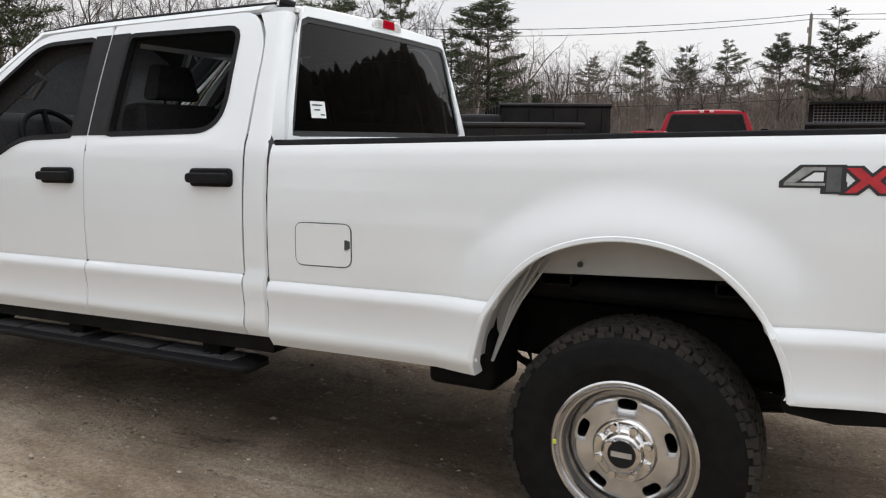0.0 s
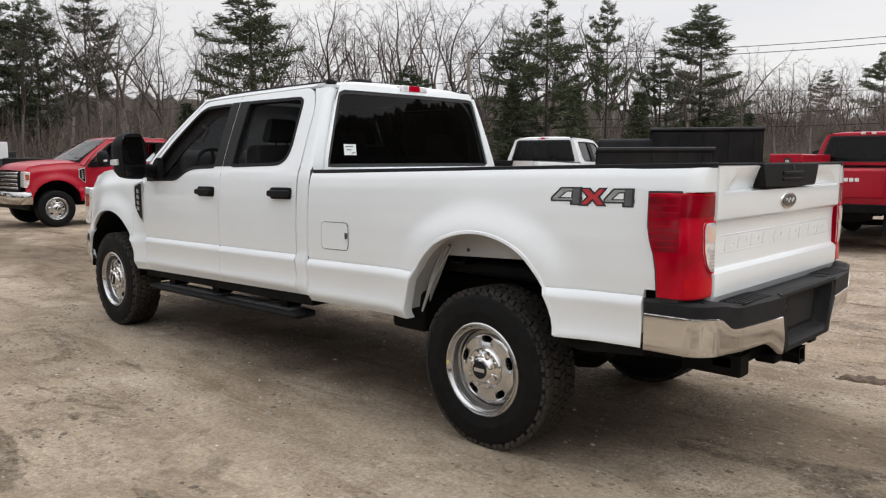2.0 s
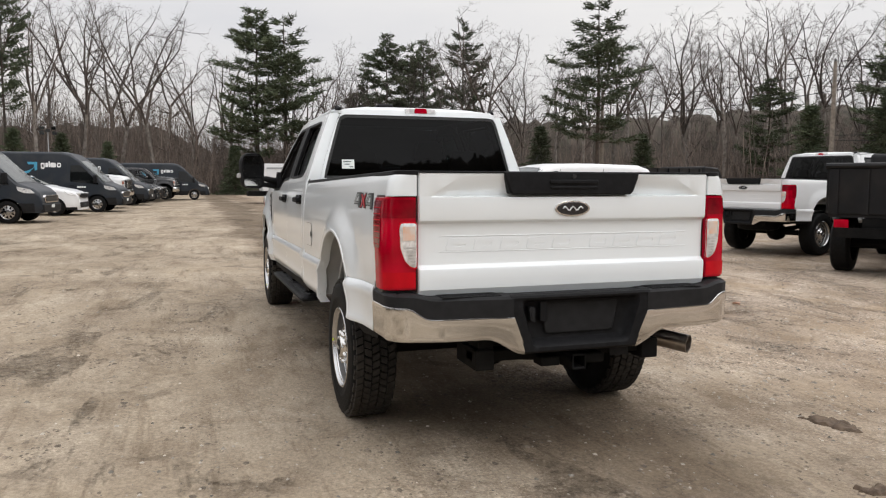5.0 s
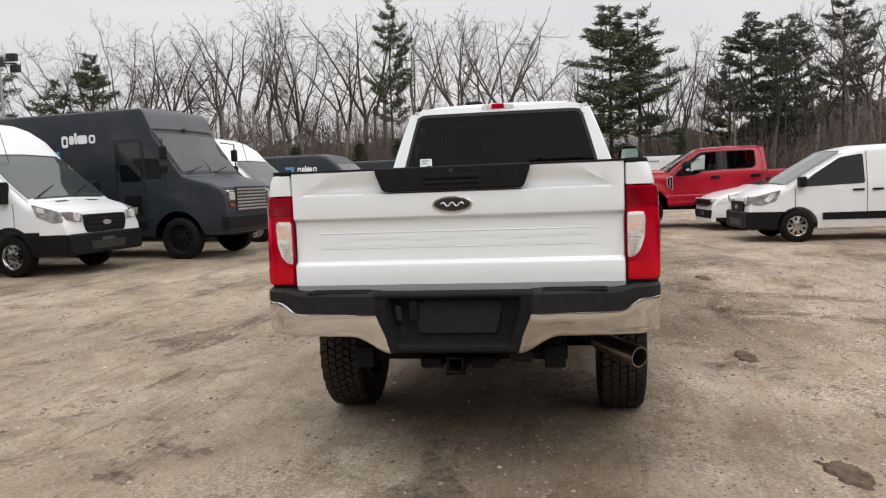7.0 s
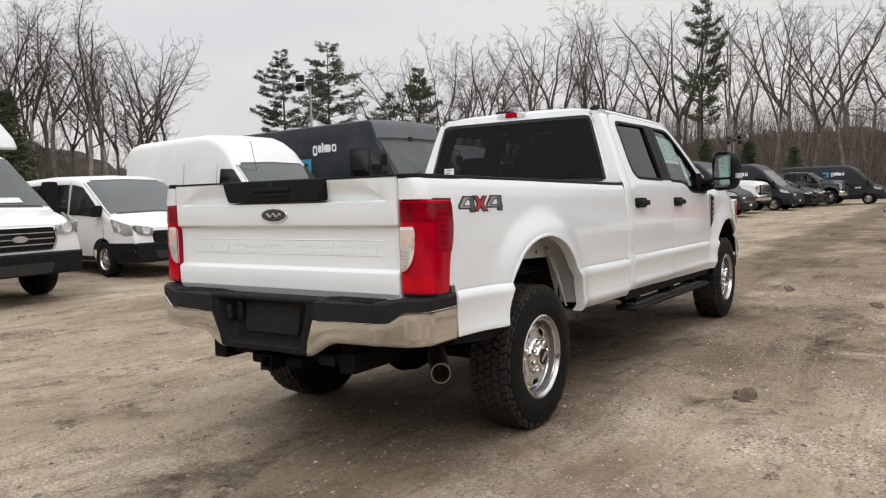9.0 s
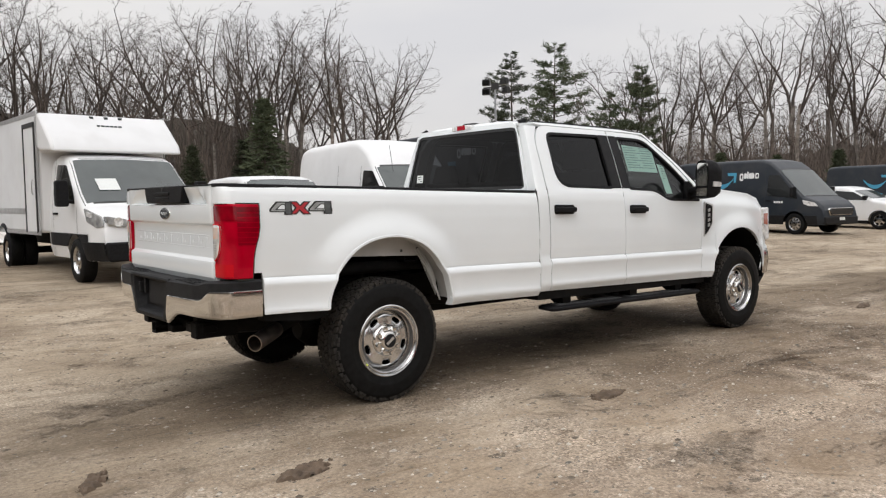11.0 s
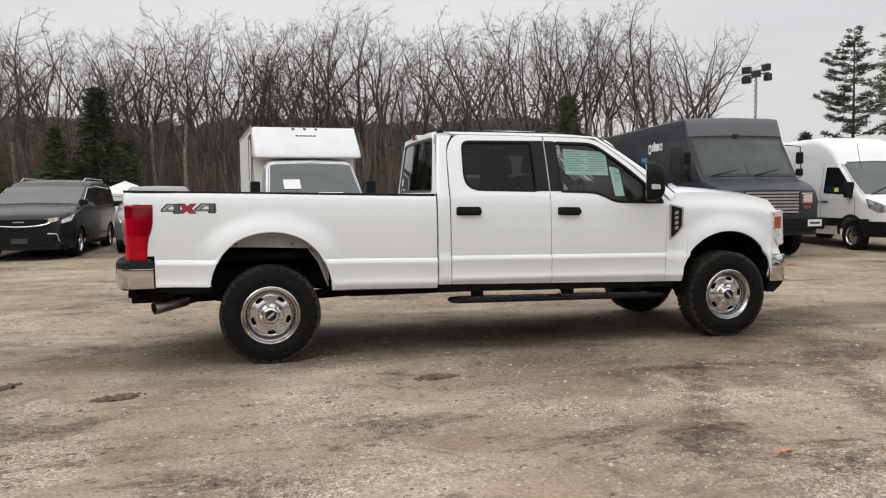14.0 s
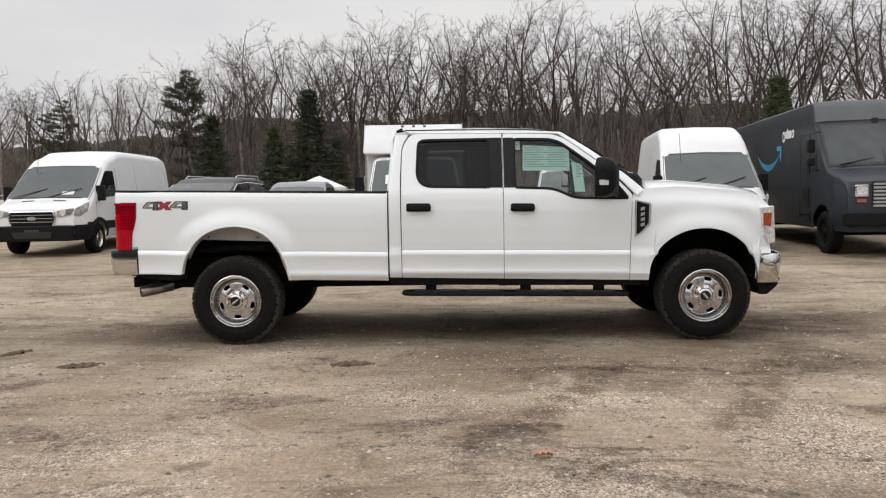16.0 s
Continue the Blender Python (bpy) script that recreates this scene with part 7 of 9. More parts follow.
def repaint_copy(src, name, label, m, paint, skip):
    """Another pickup of the same make: the same shapes with another paint."""
    top = new(name)
    top.matrix_world = m
    tagged(top, label, "pickup truck", "parked pickups")

    def rec(o, parent):
        for c in o.children:
            base = c.name.split(".")[0]
            if base in skip:
                continue
            k = c.copy()
            scene.collection.objects.link(k)
            k.parent = parent
            k.matrix_parent_inverse = c.matrix_parent_inverse
            if k.type == "MESH" and k.material_slots and k.material_slots[0].material == WHITE:
                k.material_slots[0].link = "OBJECT"
                k.material_slots[0].material = paint
            rec(c, k)
    rec(src, top)
    return top


DUMP_BLACK = material("black_dump_paint", (0.007, 0.007, 0.008), 0.45, vary=0.3, scale=4, specular=0.25, dirt=0.06)


def dump_truck(label, m, w, length, z0, z1, head=0.0, mesh=False):
    """A black dump body on a chassis, its tail to -x."""
    car = thing("dump_truck", label, "truck", m, "black work trucks")
    bm = B()
    t = 0.06
    box(bm, 0, length, -w / 2, -w / 2 + t, z0, z1)
    box(bm, 0, length, w / 2 - t, w / 2, z0, z1)
    box(bm, 0, length, -w / 2, w / 2, z0 - 0.05, z0 + 0.02)
    part("body_sides", bm, DUMP_BLACK, car, "black steel dump body")
    bm = B()
    box(bm, -0.03, 0.04, -w / 2, w / 2, z0, z1 - 0.04)
    gate = part("tailgate", bm, DUMP_BLACK, car, bevel=0.01)
    bm = B()
    tube(bm, [(-0.02, -w / 2 - 0.05, z1), (-0.02, w / 2 + 0.05, z1)], 0.045, 8)
    part("tarp_roll", bm, DUMP_BLACK, car)
    for k in range(5):
        y = -w / 2 + 0.1 + (w - 0.2) * k / 4
        bm = B()
        box(bm, -0.06, -0.03, y - 0.04, y + 0.04, z0, z1 - 0.06)
        part("gate_rib", bm, DUMP_BLACK, gate)
    for s in (1, -1):
        for k in range(6):
            x = 0.1 + (length - 0.2) * k / 5
            bm = B()
            box(bm, x - 0.05, x + 0.05, min(s * w / 2, s * (w / 2 + 0.05)), max(s * w / 2, s * (w / 2 + 0.05)), z0, z1)
            part("side_rib", bm, DUMP_BLACK, car)
        bm = B()
        box(bm, -0.07, -0.03, min(s * (w / 2 - 0.30), s * (w / 2 - 0.1)), max(s * (w / 2 - 0.30), s * (w / 2 - 0.1)), z0 - 0.22, z0 - 0.08)
        part("tail_lamp", bm, RED_LENS, car)
    if head:
        bm = B()
        box(bm, length, length + 0.06, -w / 2, w / 2, z0, z1 + head)
        box(bm, length - 0.6, length + 0.06, -w / 2, w / 2, z1 + head - 0.04, z1 + head)
        part("head_board", bm, DUMP_BLACK, car)
    if mesh:
        bm = B()
        for k in range(26):
            y = -w / 2 + 0.1 + (w - 0.2) * k / 25
            tube(bm, [(length, y, z1), (length, y, z1 + 0.5)], 0.008, 4)
        for k in range(8):
            tube(bm, [(length, -w / 2 + 0.1, z1 + 0.06 * k), (length, w / 2 - 0.1, z1 + 0.06 * k)], 0.008, 4)
        part("rack_mesh", bm, ALU, car)
    bm = B()
    box(bm, -0.02, length + 2.5, -0.45, 0.45, z0 - 0.35, z0 - 0.06)
    box(bm, -0.1, -0.02, -w / 2 + 0.1, w / 2 - 0.1, z0 - 0.35, z0 - 0.2)
    tube(bm, [(0.9, -0.8, 0.46), (0.9, 0.8, 0.46)], 0.08, 8)
    part("chassis", bm, UNDER, car)
    # cab
    x = length + 0.35
    bm = B()
    prism(bm, rounded([(x, 0.55), (x + 2.2, 0.55), (x + 2.25, 1.10), (x + 1.55, 1.22), (x + 1.0, 1.90), (x + 0.1, 1.95)], 0.08), "y", -0.95, 0.95)
    part("cab", bm, DUMP_BLACK, car, bevel=0.05)
    put_wheels(car, "black", 0.46, 0.28, ((0.9, 0.86), (0.9, -0.86), (length + 1.9, 0.86), (length + 1.9, -0.86)))
    return car


def service_truck(m, src):
    car = repaint_copy(src, "service_truck", "red service truck with a steel utility body", m, RED_PAINT, SKIP + BED_PARTS)
    tagged(car, "red service truck with a steel utility body, tail to the lane", "truck")
    bm = B()
    box(bm, -1.35, 1.40, -1.14, 1.14, 0.78, 1.36)
    ub = part("utility_body", bm, RED_PAINT, car, "glossy red utility body", bevel=0.02)
    for s in (1, -1):
        bm = B()
        box(bm, -1.35, 1.40, min(s * 0.62, s * 1.14), max(s * 0.62, s * 1.14), 1.36, 1.61)
        part("side_locker", bm, RED_PAINT, ub, bevel=0.02)
        bm = B()
        prism(bm, rounded([(s * 0.80, 1.37), (s * 0.90, 1.37), (s * 0.90, 1.54), (s * 0.80, 1.54)], 0.03), "x", -1.38, -1.34)
        lamp = part("tail_lamp", bm, DECAL_BLACK, ub)
        bm = B()
        prism(bm, rounded([(s * 0.82, 1.40), (s * 0.88, 1.40), (s * 0.88, 1.51), (s * 0.82, 1.51)], 0.02), "x", -1.39, -1.375)
        part("lens", bm, CLEAR_LENS, lamp)
        bm = B()
        box(bm, -1.28, -1.25, s * 0.87 - 0.26, s * 0.87 + 0.26, 0.30, 0.76)
        flap = part("mud_flap", bm, PLASTIC, car, "black mud flap with pale lettering bars")
        bm = B()
        for z, a, h in ((0.62, 0.20, 0.06), (0.54, 0.07, 0.03), (0.46, 0.19, 0.045)):
            for k in range(5):
                y = s * 0.87 - a + 2 * a * k / 5
                box(bm, -1.285, -1.28, y, y + 2 * a / 5 * 0.7, z, z + h)
        part("flap_bar", bm, LOGO_WHITE, flap)
    bm = B()
    box(bm, -1.375, -1.35, -0.60, 0.60, 0.90, 1.34)
    gate = part("tailgate", bm, RED_PAINT, ub, bevel=0.01)
    bm = B()
    for k in range(6):
        box(bm, -1.385, -1.374, -0.24 + 0.08 * k, -0.18 + 0.08 * k, 1.16, 1.22)
    part("name_bar", bm, LOGO_WHITE, gate)
    bm = B()
    box(bm, -1.50, -1.30, -1.0, 1.0, 0.66, 0.80)
    part("rear_step", bm, UNDER, car, bevel=0.01)
    return car


# vans of the long row, noses to the lane
step_van(stand(10.28, 6.92, -96))
white_panel_van("white high-roof panel van with black lower trim beside step van", stand(7.43, 8.42, -96), chrome=False)
white_panel_van("white high-roof panel van between dark delivery vans", stand(14.28, 7.08, -96))
white_panel_van("white medium-roof panel van at the end of the row", stand(-7.47, 9.58, -88), False)
for x, y in ((22.54, 6.90), (31.28, 5.29), (39.98, 4.63)):
    dark_delivery_van("slate-blue delivery van with white word shapes and blue arrow", stand(x, y, -97))
dark_delivery_van("slate-blue delivery van standing apart, its side to the lane", stand(51.95, 1.35, -91))
compact_van("white compact passenger van with dark windows", stand(4.70, 9.30, -96))
compact_van("white compact van parked behind taller vans", stand(19.5, 8.8, -96))
compact_van("white compact cargo van with a black side strip", stand(11.70, -4.84, 93.0), True)
box_truck(stand(1.12, 8.19, -86))
small_car("minivan", "dark grey minivan with roof rails, facing the lane", stand(-4.87, 11.16, -92), DARK_PAINT, 5.15, 1.77, 1.10, suv=True)
small_car("hatchback", "silver-grey electric hatchback facing the lane", stand(-2.38, 11.91, -87), GREY_PAINT, 4.15, 1.60, 1.04)
small_car("white_hatchback", "white hatchback parked between dark vans", stand(27.59, 6.41, -96), WHITE_VAN, 4.3, 1.6, 1.05)
small_car("white_sedan", "white car with a pale bumper beside the compact van", stand(15.04, -4.72, 97), WHITE_VAN, 4.6, 1.45, 0.98)
small_car("dark_suv", "dark sport utility car in the far row", stand(43.82, 4.37, -96), DARK_PAINT, 4.8, 1.75, 1.1, suv=True)
small_car("dark_suv", "black sport utility car in the far row", stand(46.77, 4.09, -96), BLACK_PAINT, 4.8, 1.7, 1.1)
red = repaint_copy(pickup, "pickup_truck", "glossy red crew-cab pickup with chrome front bumper", stand(16.54, -6.98, 90), RED_PAINT, SKIP)
repaint_copy(pickup, "pickup_truck", "white pickup seen past a black work truck", stand(7.97, -9.54, -74.8), WHITE_VAN, SKIP)
repaint_copy(pickup, "pickup_truck", "white pickup in the far row of vans", stand(35.93, 9.59, -96), WHITE_VAN, SKIP)
repaint_copy(pickup, "pickup_truck", "black pickup in the far row of vans", stand(49.49, 7.52, -96), BLACK_PAINT, SKIP)
service_truck(stand(1.55, -10.97, -82), pickup)
dump_truck("black dump truck with a tall ribbed body", stand(4.40, -11.13, -61), 2.1, 3.4, 1.05, 2.12)
dump_truck("low black flat dump body beside the pickups", stand(3.85, -7.98, -58), 1.85, 2.6, 0.95, 1.68)
dump_truck("black work truck with a metal mesh head rack", stand(-1.1, -12.4, -88), 2.1, 2.4, 1.0, 1.75, 0.5, True)
dump_truck("black dump truck far down the lane", stand(18.06, -11.95, -70), 2.2, 3.2, 1.0, 1.85)
dump_truck("black dump truck far down the lane", stand(20.53, -10.92, -70), 2.2, 3.2, 1.0, 1.85)
dump_truck("black chassis truck beside white box bodies", stand(35.41, -8.54, 5), 2.2, 3.2, 0.9, 1.55)

# ---- woods round the lot ----
def seg_mesh(name, segs, mat):
    """Tapered bars: (a, b, radius at a, radius at b, sides)."""
    verts, faces = [], []
    for a, b, ra, rb, n in segs:
        d, u, w = frame_of(b - a)
        i = len(verts)
        for p, r in ((a, ra), (b, rb)) if rb else ((a, ra),):
            for k in range(n):
                c, s = math.cos(k * math.tau / n), math.sin(k * math.tau / n)
                verts.append(p + (u * c + w * s) * r)
        if not rb:
            verts.append(b)
            faces.extend((i + k, i + (k + 1) % n, i + n) for k in range(n))
            continue
        for k in range(n):
            faces.append((i + k, i + (k + 1) % n, i + n + (k + 1) % n, i + n + k))
    me = bpy.data.meshes.new(name)
    me.from_pydata(verts, [], faces)
    me.materials.append(mat)
    for p in me.polygons:
        p.use_smooth = True
    return me


def bare_tree(seed, height, twigs=4, stems=3, fork=0.38, spread=1.0):
    """A leafless forest tree: a straight trunk that forks into spreading crooked leaders, long side limbs and a dome of fine twigs."""
    rng = random.Random(seed)
    trunk, crown = [], []

    def limb(p, d, length, r, level):
        n, sides = ((5, 6), (7, 4), (4, 3), (2, 3), (1, 3))[level]
        wob, rise = ((0.05, 0.05), (0.14, 0.075), (0.19, 0.075), (0.20, 0.07), (0.1, 0.03))[level]
        tip = (0.70, 0.18, 0.30, 0.45, 0.0)[level]
        store = trunk if level == 0 else crown
        pts, q, v = [p], p.copy(), d.normalized()
        for k in range(n):
            v = (v + Vector((rng.gauss(0, wob), rng.gauss(0, wob), rng.gauss(rise, wob * 0.6)))).normalized()
            q2 = q + v * (length / n)
            ra, rb = r * (1 - (1 - tip) * k / n), r * (1 - (1 - tip) * (k + 1) / n)
            last = level >= 3 and k == n - 1
            store.append((q, q2, max(ra, 0.013), 0.0 if last else max(rb, 0.011), sides))
            q = q2
            pts.append(q)
        if level >= twigs:
            return

        def child(t, tilt, ln, rr):
            f = t * n
            i = min(int(f), n - 1)
            ax = (pts[i + 1] - pts[i]).normalized()
            _, u, w = frame_of(ax)
            a = rng.uniform(0, math.tau)
            limb(pts[i].lerp(pts[i + 1], f - i), ax * math.cos(tilt) + (u * math.cos(a) + w * math.sin(a)) * math.sin(tilt), ln, rr, level + 1)
        if level == 0:
            for k in range(stems):
                child(rng.uniform(0.84, 1.0), radians(rng.uniform(10, 36)) * spread, height * (1 - fork) * rng.uniform(0.92, 1.06), r * rng.uniform(0.48, 0.62))
            for k in range(rng.randint(1, 4)):
                child(rng.uniform(0.5, 0.95), radians(rng.uniform(40, 70)), height * rng.uniform(0.20, 0.34), r * rng.uniform(0.22, 0.34))
            return
        if level == 1:
            count = 10 if twigs > 3 else 8
            for k in range(count):
                t = 0.15 + 0.84 * (k + rng.random()) / count
                child(t, radians(rng.uniform(32, 66)) * spread, length * rng.uniform(0.26, 0.46) * (1.05 - 0.42 * t), r * (1 - 0.72 * t) * rng.uniform(0.40, 0.6))
        elif level == 2:
            for k in range(6):
                t = 0.18 + 0.82 * (k + rng.random()) / 6
                child(t, radians(rng.uniform(30, 64)), length * rng.uniform(0.30, 0.50) * (1.1 - 0.35 * t), r * (1 - 0.6 * t) * 0.5)
        else:
            for k in range(4):
                child(rng.uniform(0.2, 1.0), radians(rng.uniform(25, 60)), length * rng.uniform(0.45, 0.75), 0.013)
    limb(Vector((0, 0, -0.2)), Vector((rng.uniform(-0.08, 0.08), rng.uniform(-0.08, 0.08), 1)), height * fork, height * rng.uniform(0.0105, 0.0140), 0)
    # the crown's dome ends at the given height
    tops = sorted(g[1].z for g in crown)
    k = height / tops[int(len(tops) * 0.975)]
    trunk, crown = [[(a * k, b * k, ra, rb, n) for a, b, ra, rb, n in part_of if b.z * k < height * 1.035] for part_of in (trunk, crown)]
    return seg_mesh("trunk", trunk, BARK), seg_mesh("crown", crown, BARK_TWIG)


def pine_tree(seed, height, first=0.3, reach=0.24, dense=1.0, cone=False):
    """A conifer: tiers of limbs, each a flat uneven plate of needle tufts with air between."""
    rng = random.Random(seed)
    wood, verts, faces = [], [], []
    trunk = [(Vector((0, 0, -0.2)), Vector((0.1, 0, height * 0.5)), height * 0.013, height * 0.009, 6), (Vector((0.1, 0, height * 0.5)), Vector((0, 0.1, height)), height * 0.009, 0.02, 6)]

    def tuft(c, out, size, count):
        for _ in range(count):
            d = (out * 0.9 + Vector((rng.gauss(0, 0.8), rng.gauss(0, 0.8), rng.gauss(0.18, 0.35)))).normalized()
            s = Vector((rng.gauss(0, 1), rng.gauss(0, 1), rng.gauss(0, 0.8))).normalized()
            i = len(verts)
            a = c + Vector((rng.uniform(-1, 1), rng.uniform(-1, 1), rng.uniform(-0.35, 0.35))) * size * 0.5
            verts.extend((a - s * size * 0.125, a + s * size * 0.125, a + d * size * rng.uniform(0.5, 1.1)))
            faces.append((i, i + 1, i + 2))
    z = height * first
    while z < height * 0.99:
        t = (z / height - first) / (1 - first)
        n = rng.randint(3, 6) if not cone else 6
        side = rng.uniform(0, math.tau)
        for k in range(n):
            if not cone and rng.random() < 0.27:
                continue
            a = side + math.tau * k / n + rng.uniform(-0.35, 0.35)
            shape = (1 - t) ** 0.9 + 0.03 if cone else (0.42 + 0.7 * math.sin(math.pi * min(1, 0.25 + t * 0.7))) * (1 - 0.66 * t ** 4)
            ln = height * reach * shape * (rng.uniform(0.55, 1.15) if cone else rng.uniform(0.45, 1.2))
            up = rng.uniform(0.0, 0.22) if not cone else rng.uniform(-0.25, -0.05)
            base = Vector((0, 0, z + (0 if cone else rng.uniform(-0.25, 0.25))))
            out = Vector((math.cos(a), math.sin(a), 0))
            across = Vector((-out.y, out.x, 0))
            mid = base + out * ln * 0.55 + Vector((0, 0, ln * 0.4 * up))
            tip = base + out * ln + Vector((0, 0, ln * (up + (0.10 if not cone else -0.03))))
            wood.append((base, mid, 0.05, 0.03, 3))
            wood.append((mid, tip, 0.03, 0.010, 3))
            m = max(3, int(ln * 4.6 * dense))
            for j in range(m):
                f = (0.22 if cone else 0.34) + 0.70 * (j + rng.random()) / m
                p = base.lerp(mid, f / 0.55) if f < 0.55 else mid.lerp(tip, (f - 0.55) / 0.45)
                fan = ln * 0.30 * math.sin(min(1.0, f * 0.95) * math.pi * 0.85)
                for _ in range(2):
                    tuft(p + across * rng.gauss(0, 0.55) * fan + Vector((0, 0, rng.gauss(0.06, 0.05 if cone else 0.10))), out, rng.uniform(0.36, 0.70), 6)
        z += height * (0.034 if cone else rng.uniform(0.038, 0.062) * (1 - 0.35 * t))
    me = bpy.data.meshes.new("crown")
    me.from_pydata(verts, [], faces)
    me.materials.append(NEEDLES)
    return seg_mesh("trunk", trunk + wood, BARK_PINE), me


def plant(meshes, name, label, x, y, turn, size, group, wide=1.0):
    ob = new(name)
    ob.matrix_world = pose(x, y, ground_height(x, y) * 0.5, 0, 0, turn) @ Matrix.Diagonal((size * wide, size * wide, size, 1))
    tagged(ob, label, "tree", group)
    for nm, me in zip(("trunk", "crown"), meshes):
        c = new(nm, me)
        c.parent = ob
    return ob


BARE = [bare_tree(s, 20.0, 4, n, f, k) for s, n, f, k in ((1, 3, 0.40, 1.0), (2, 2, 0.50, 0.9), (3, 4, 0.30, 1.1), (4, 3, 0.45, 0.8), (5, 2, 0.36, 1.2), (6, 3, 0.52, 0.9))]
BARE_FAR = [bare_tree(s, 20.0, 3, n, f, 0.9) for s, n, f in ((11, 2, 0.5), (12, 3, 0.42), (13, 2, 0.55))]
PINES = [pine_tree(21, 17.0, 0.30, 0.22, 1.35), pine_tree(22, 18.0, 0.38, 0.19, 1.35), pine_tree(23, 16.0, 0.22, 0.24, 1.35)]
CONES = [pine_tree(31, 9.0, 0.04, 0.40, 0.55, True), pine_tree(32, 9.0, 0.03, 0.36, 0.5, True)]

rng = random.Random(77)


def tree_ring(az):
    """Distance of the woods' edge in a direction, degrees from x."""
    return lerp_table([(-180, 60), (-100, 60), (-60, 56), (-30, 64), (-5, 72), (30, 76), (50, 84), (58, 84), (90, 88), (110, 94), (130, 98), (180, 70)], az)


def tree_rise(az):
    """How high the woods stand over the eye, as a slope."""
    return lerp_table([(-180, 0.26), (-114, 0.24), (-104, 0.15), (-92, 0.125), (-84, 0.115), (-75, 0.121), (-70, 0.135), (-64, 0.165), (-58, 0.20), (-47, 0.228), (-42, 0.228), (-35, 0.215), (-28, 0.185), (-24, 0.208), (-20, 0.205),
                       (-12, 0.16), (-9.4, 0.19), (-3, 0.165), (0.4, 0.175), (2.5, 0.244), (12, 0.246), (22, 0.248), (25, 0.228), (30, 0.204), (34, 0.20), (36, 0.187), (38.5, 0.165), (40, 0.13), (41, 0.085), (52, 0.085), (53.3, 0.17),
                       (55, 0.217), (58, 0.24), (63, 0.25), (70, 0.243), (78, 0.23), (84, 0.242), (91, 0.238), (95, 0.220), (103, 0.220), (107, 0.21), (110, 0.17), (116, 0.159), (121, 0.144), (130, 0.13), (144, 0.24), (180, 0.26)], az)


def put_tree(meshes, name, label, az, dist, rise, group, base_height, wide=1.0):
    a = radians(az)
    x, y = 0.0 + dist * math.cos(a), dist * math.sin(a)
    plant(meshes, name, label, x, y, rng.uniform(0, 360), (1.4 + dist * rise) / base_height, group, wide)


def thick(az):
    """How dense the low growth is in a direction."""
    return lerp_table([(-180, 1.6), (-114, 1.6), (-104, 1.0), (34, 1.0), (40, 0.5), (53, 0.5), (58, 0.7), (68, 1.25), (124, 1.35), (144, 1.6), (180, 1.6)], az)


GAP = (40.0, 53.2)
az = -102.0
while az < 128:
    if not (GAP[0] < az < GAP[1]):
        d = tree_ring(az) + rng.uniform(-4, 5)
        put_tree(rng.choice(BARE), "bare_tree", "tall leafless grey tree at the edge of the woods", az, d, tree_rise(az) * rng.uniform(0.84, 1.04), "bare trees", 20.0, rng.uniform(0.85, 1.15))
    az += rng.uniform(0.9, 1.7) if az > 53 else rng.uniform(1.5, 2.4) if az > 26 else rng.uniform(1.8, 3.0) if az > -2 else rng.uniform(1.7, 2.8)
az = -101.0
while az < 127:
    d = tree_ring(az) + rng.uniform(7, 20)
    low = 0.9 if GAP[0] - 1 < az < GAP[1] + 1 else 1.0
    put_tree(rng.choice(BARE_FAR), "bare_tree", "leafless tree deeper in the woods", az, d, tree_rise(az) * rng.uniform(0.68, 0.98) * low, "bare trees", 20.0, rng.uniform(0.9, 1.2))
    az += rng.uniform(0.75, 1.25) if az > 53 else rng.uniform(1.1, 1.9) if az < -6 else rng.uniform(1.4, 2.3)
az = 130.0
while az < 256:
    k = az if az < 180 else az - 360
    put_tree(rng.choice(BARE_FAR), "bare_tree", "leafless tree on the near side of the lot", k, 42 + rng.uniform(-4, 4), 0.24 * rng.uniform(0.6, 1.05), "bare trees", 20.0, 1.0)
    az += 5.0
# conifers: direction, distance, rise, which
for az, d, rise, k, wide in ((-90.0, 60, 0.160, 0, 0.9), (-86.4, 90, 0.129, 2, 0.8), (-82.9, 90, 0.125, 1, 0.9), (-80.1, 90, 0.120, 0, 0.8), (-76.9, 90, 0.125, 2, 0.8), (-73.5, 92, 0.108, 1, 0.9), (-65.3, 60, 0.198, 2, 1.05), (-62.5, 58, 0.150, 0, 0.9),
                             (-58.4, 50, 0.228, 1, 0.55), (-53.8, 51, 0.225, 0, 0.85), (-51.0, 54, 0.165, 2, 0.9), (-43.0, 60, 0.130, 2, 1.0), (-30.5, 53, 0.250, 0, 0.95), (-19.8, 75, 0.218, 1, 0.75),
                             (-16.7, 75, 0.187, 2, 0.75), (-15.5, 75, 0.187, 0, 0.65), (-13.8, 75, 0.195, 2, 0.8), (-12.3, 78, 0.150, 0, 0.8), (-5.9, 71.7, 0.220, 0, 0.95), (-3.8, 72, 0.224, 2, 0.95), (13.3, 70, 0.253, 1, 0.55),
                             (35.0, 78, 0.171, 2, 0.7), (37.4, 79, 0.141, 0, 0.8), (42.0, 105, 0.207, 0, 0.85), (45.4, 113, 0.195, 1, 0.85), (110.4, 94, 0.163, 2, 0.8), (119, 98, 0.12, 1, 1.0),
                             (-96, 60, 0.16, 0, 1.0), (160, 58, 0.13, 0, 1.0), (-172, 58, 0.13, 1, 1.0), (-140, 60, 0.13, 1, 1.0)):
    put_tree(PINES[k], "pine_tree", "dark green pine with layered limbs", az, d, rise, "pines", (17.0, 18.0, 16.0)[k], wide)
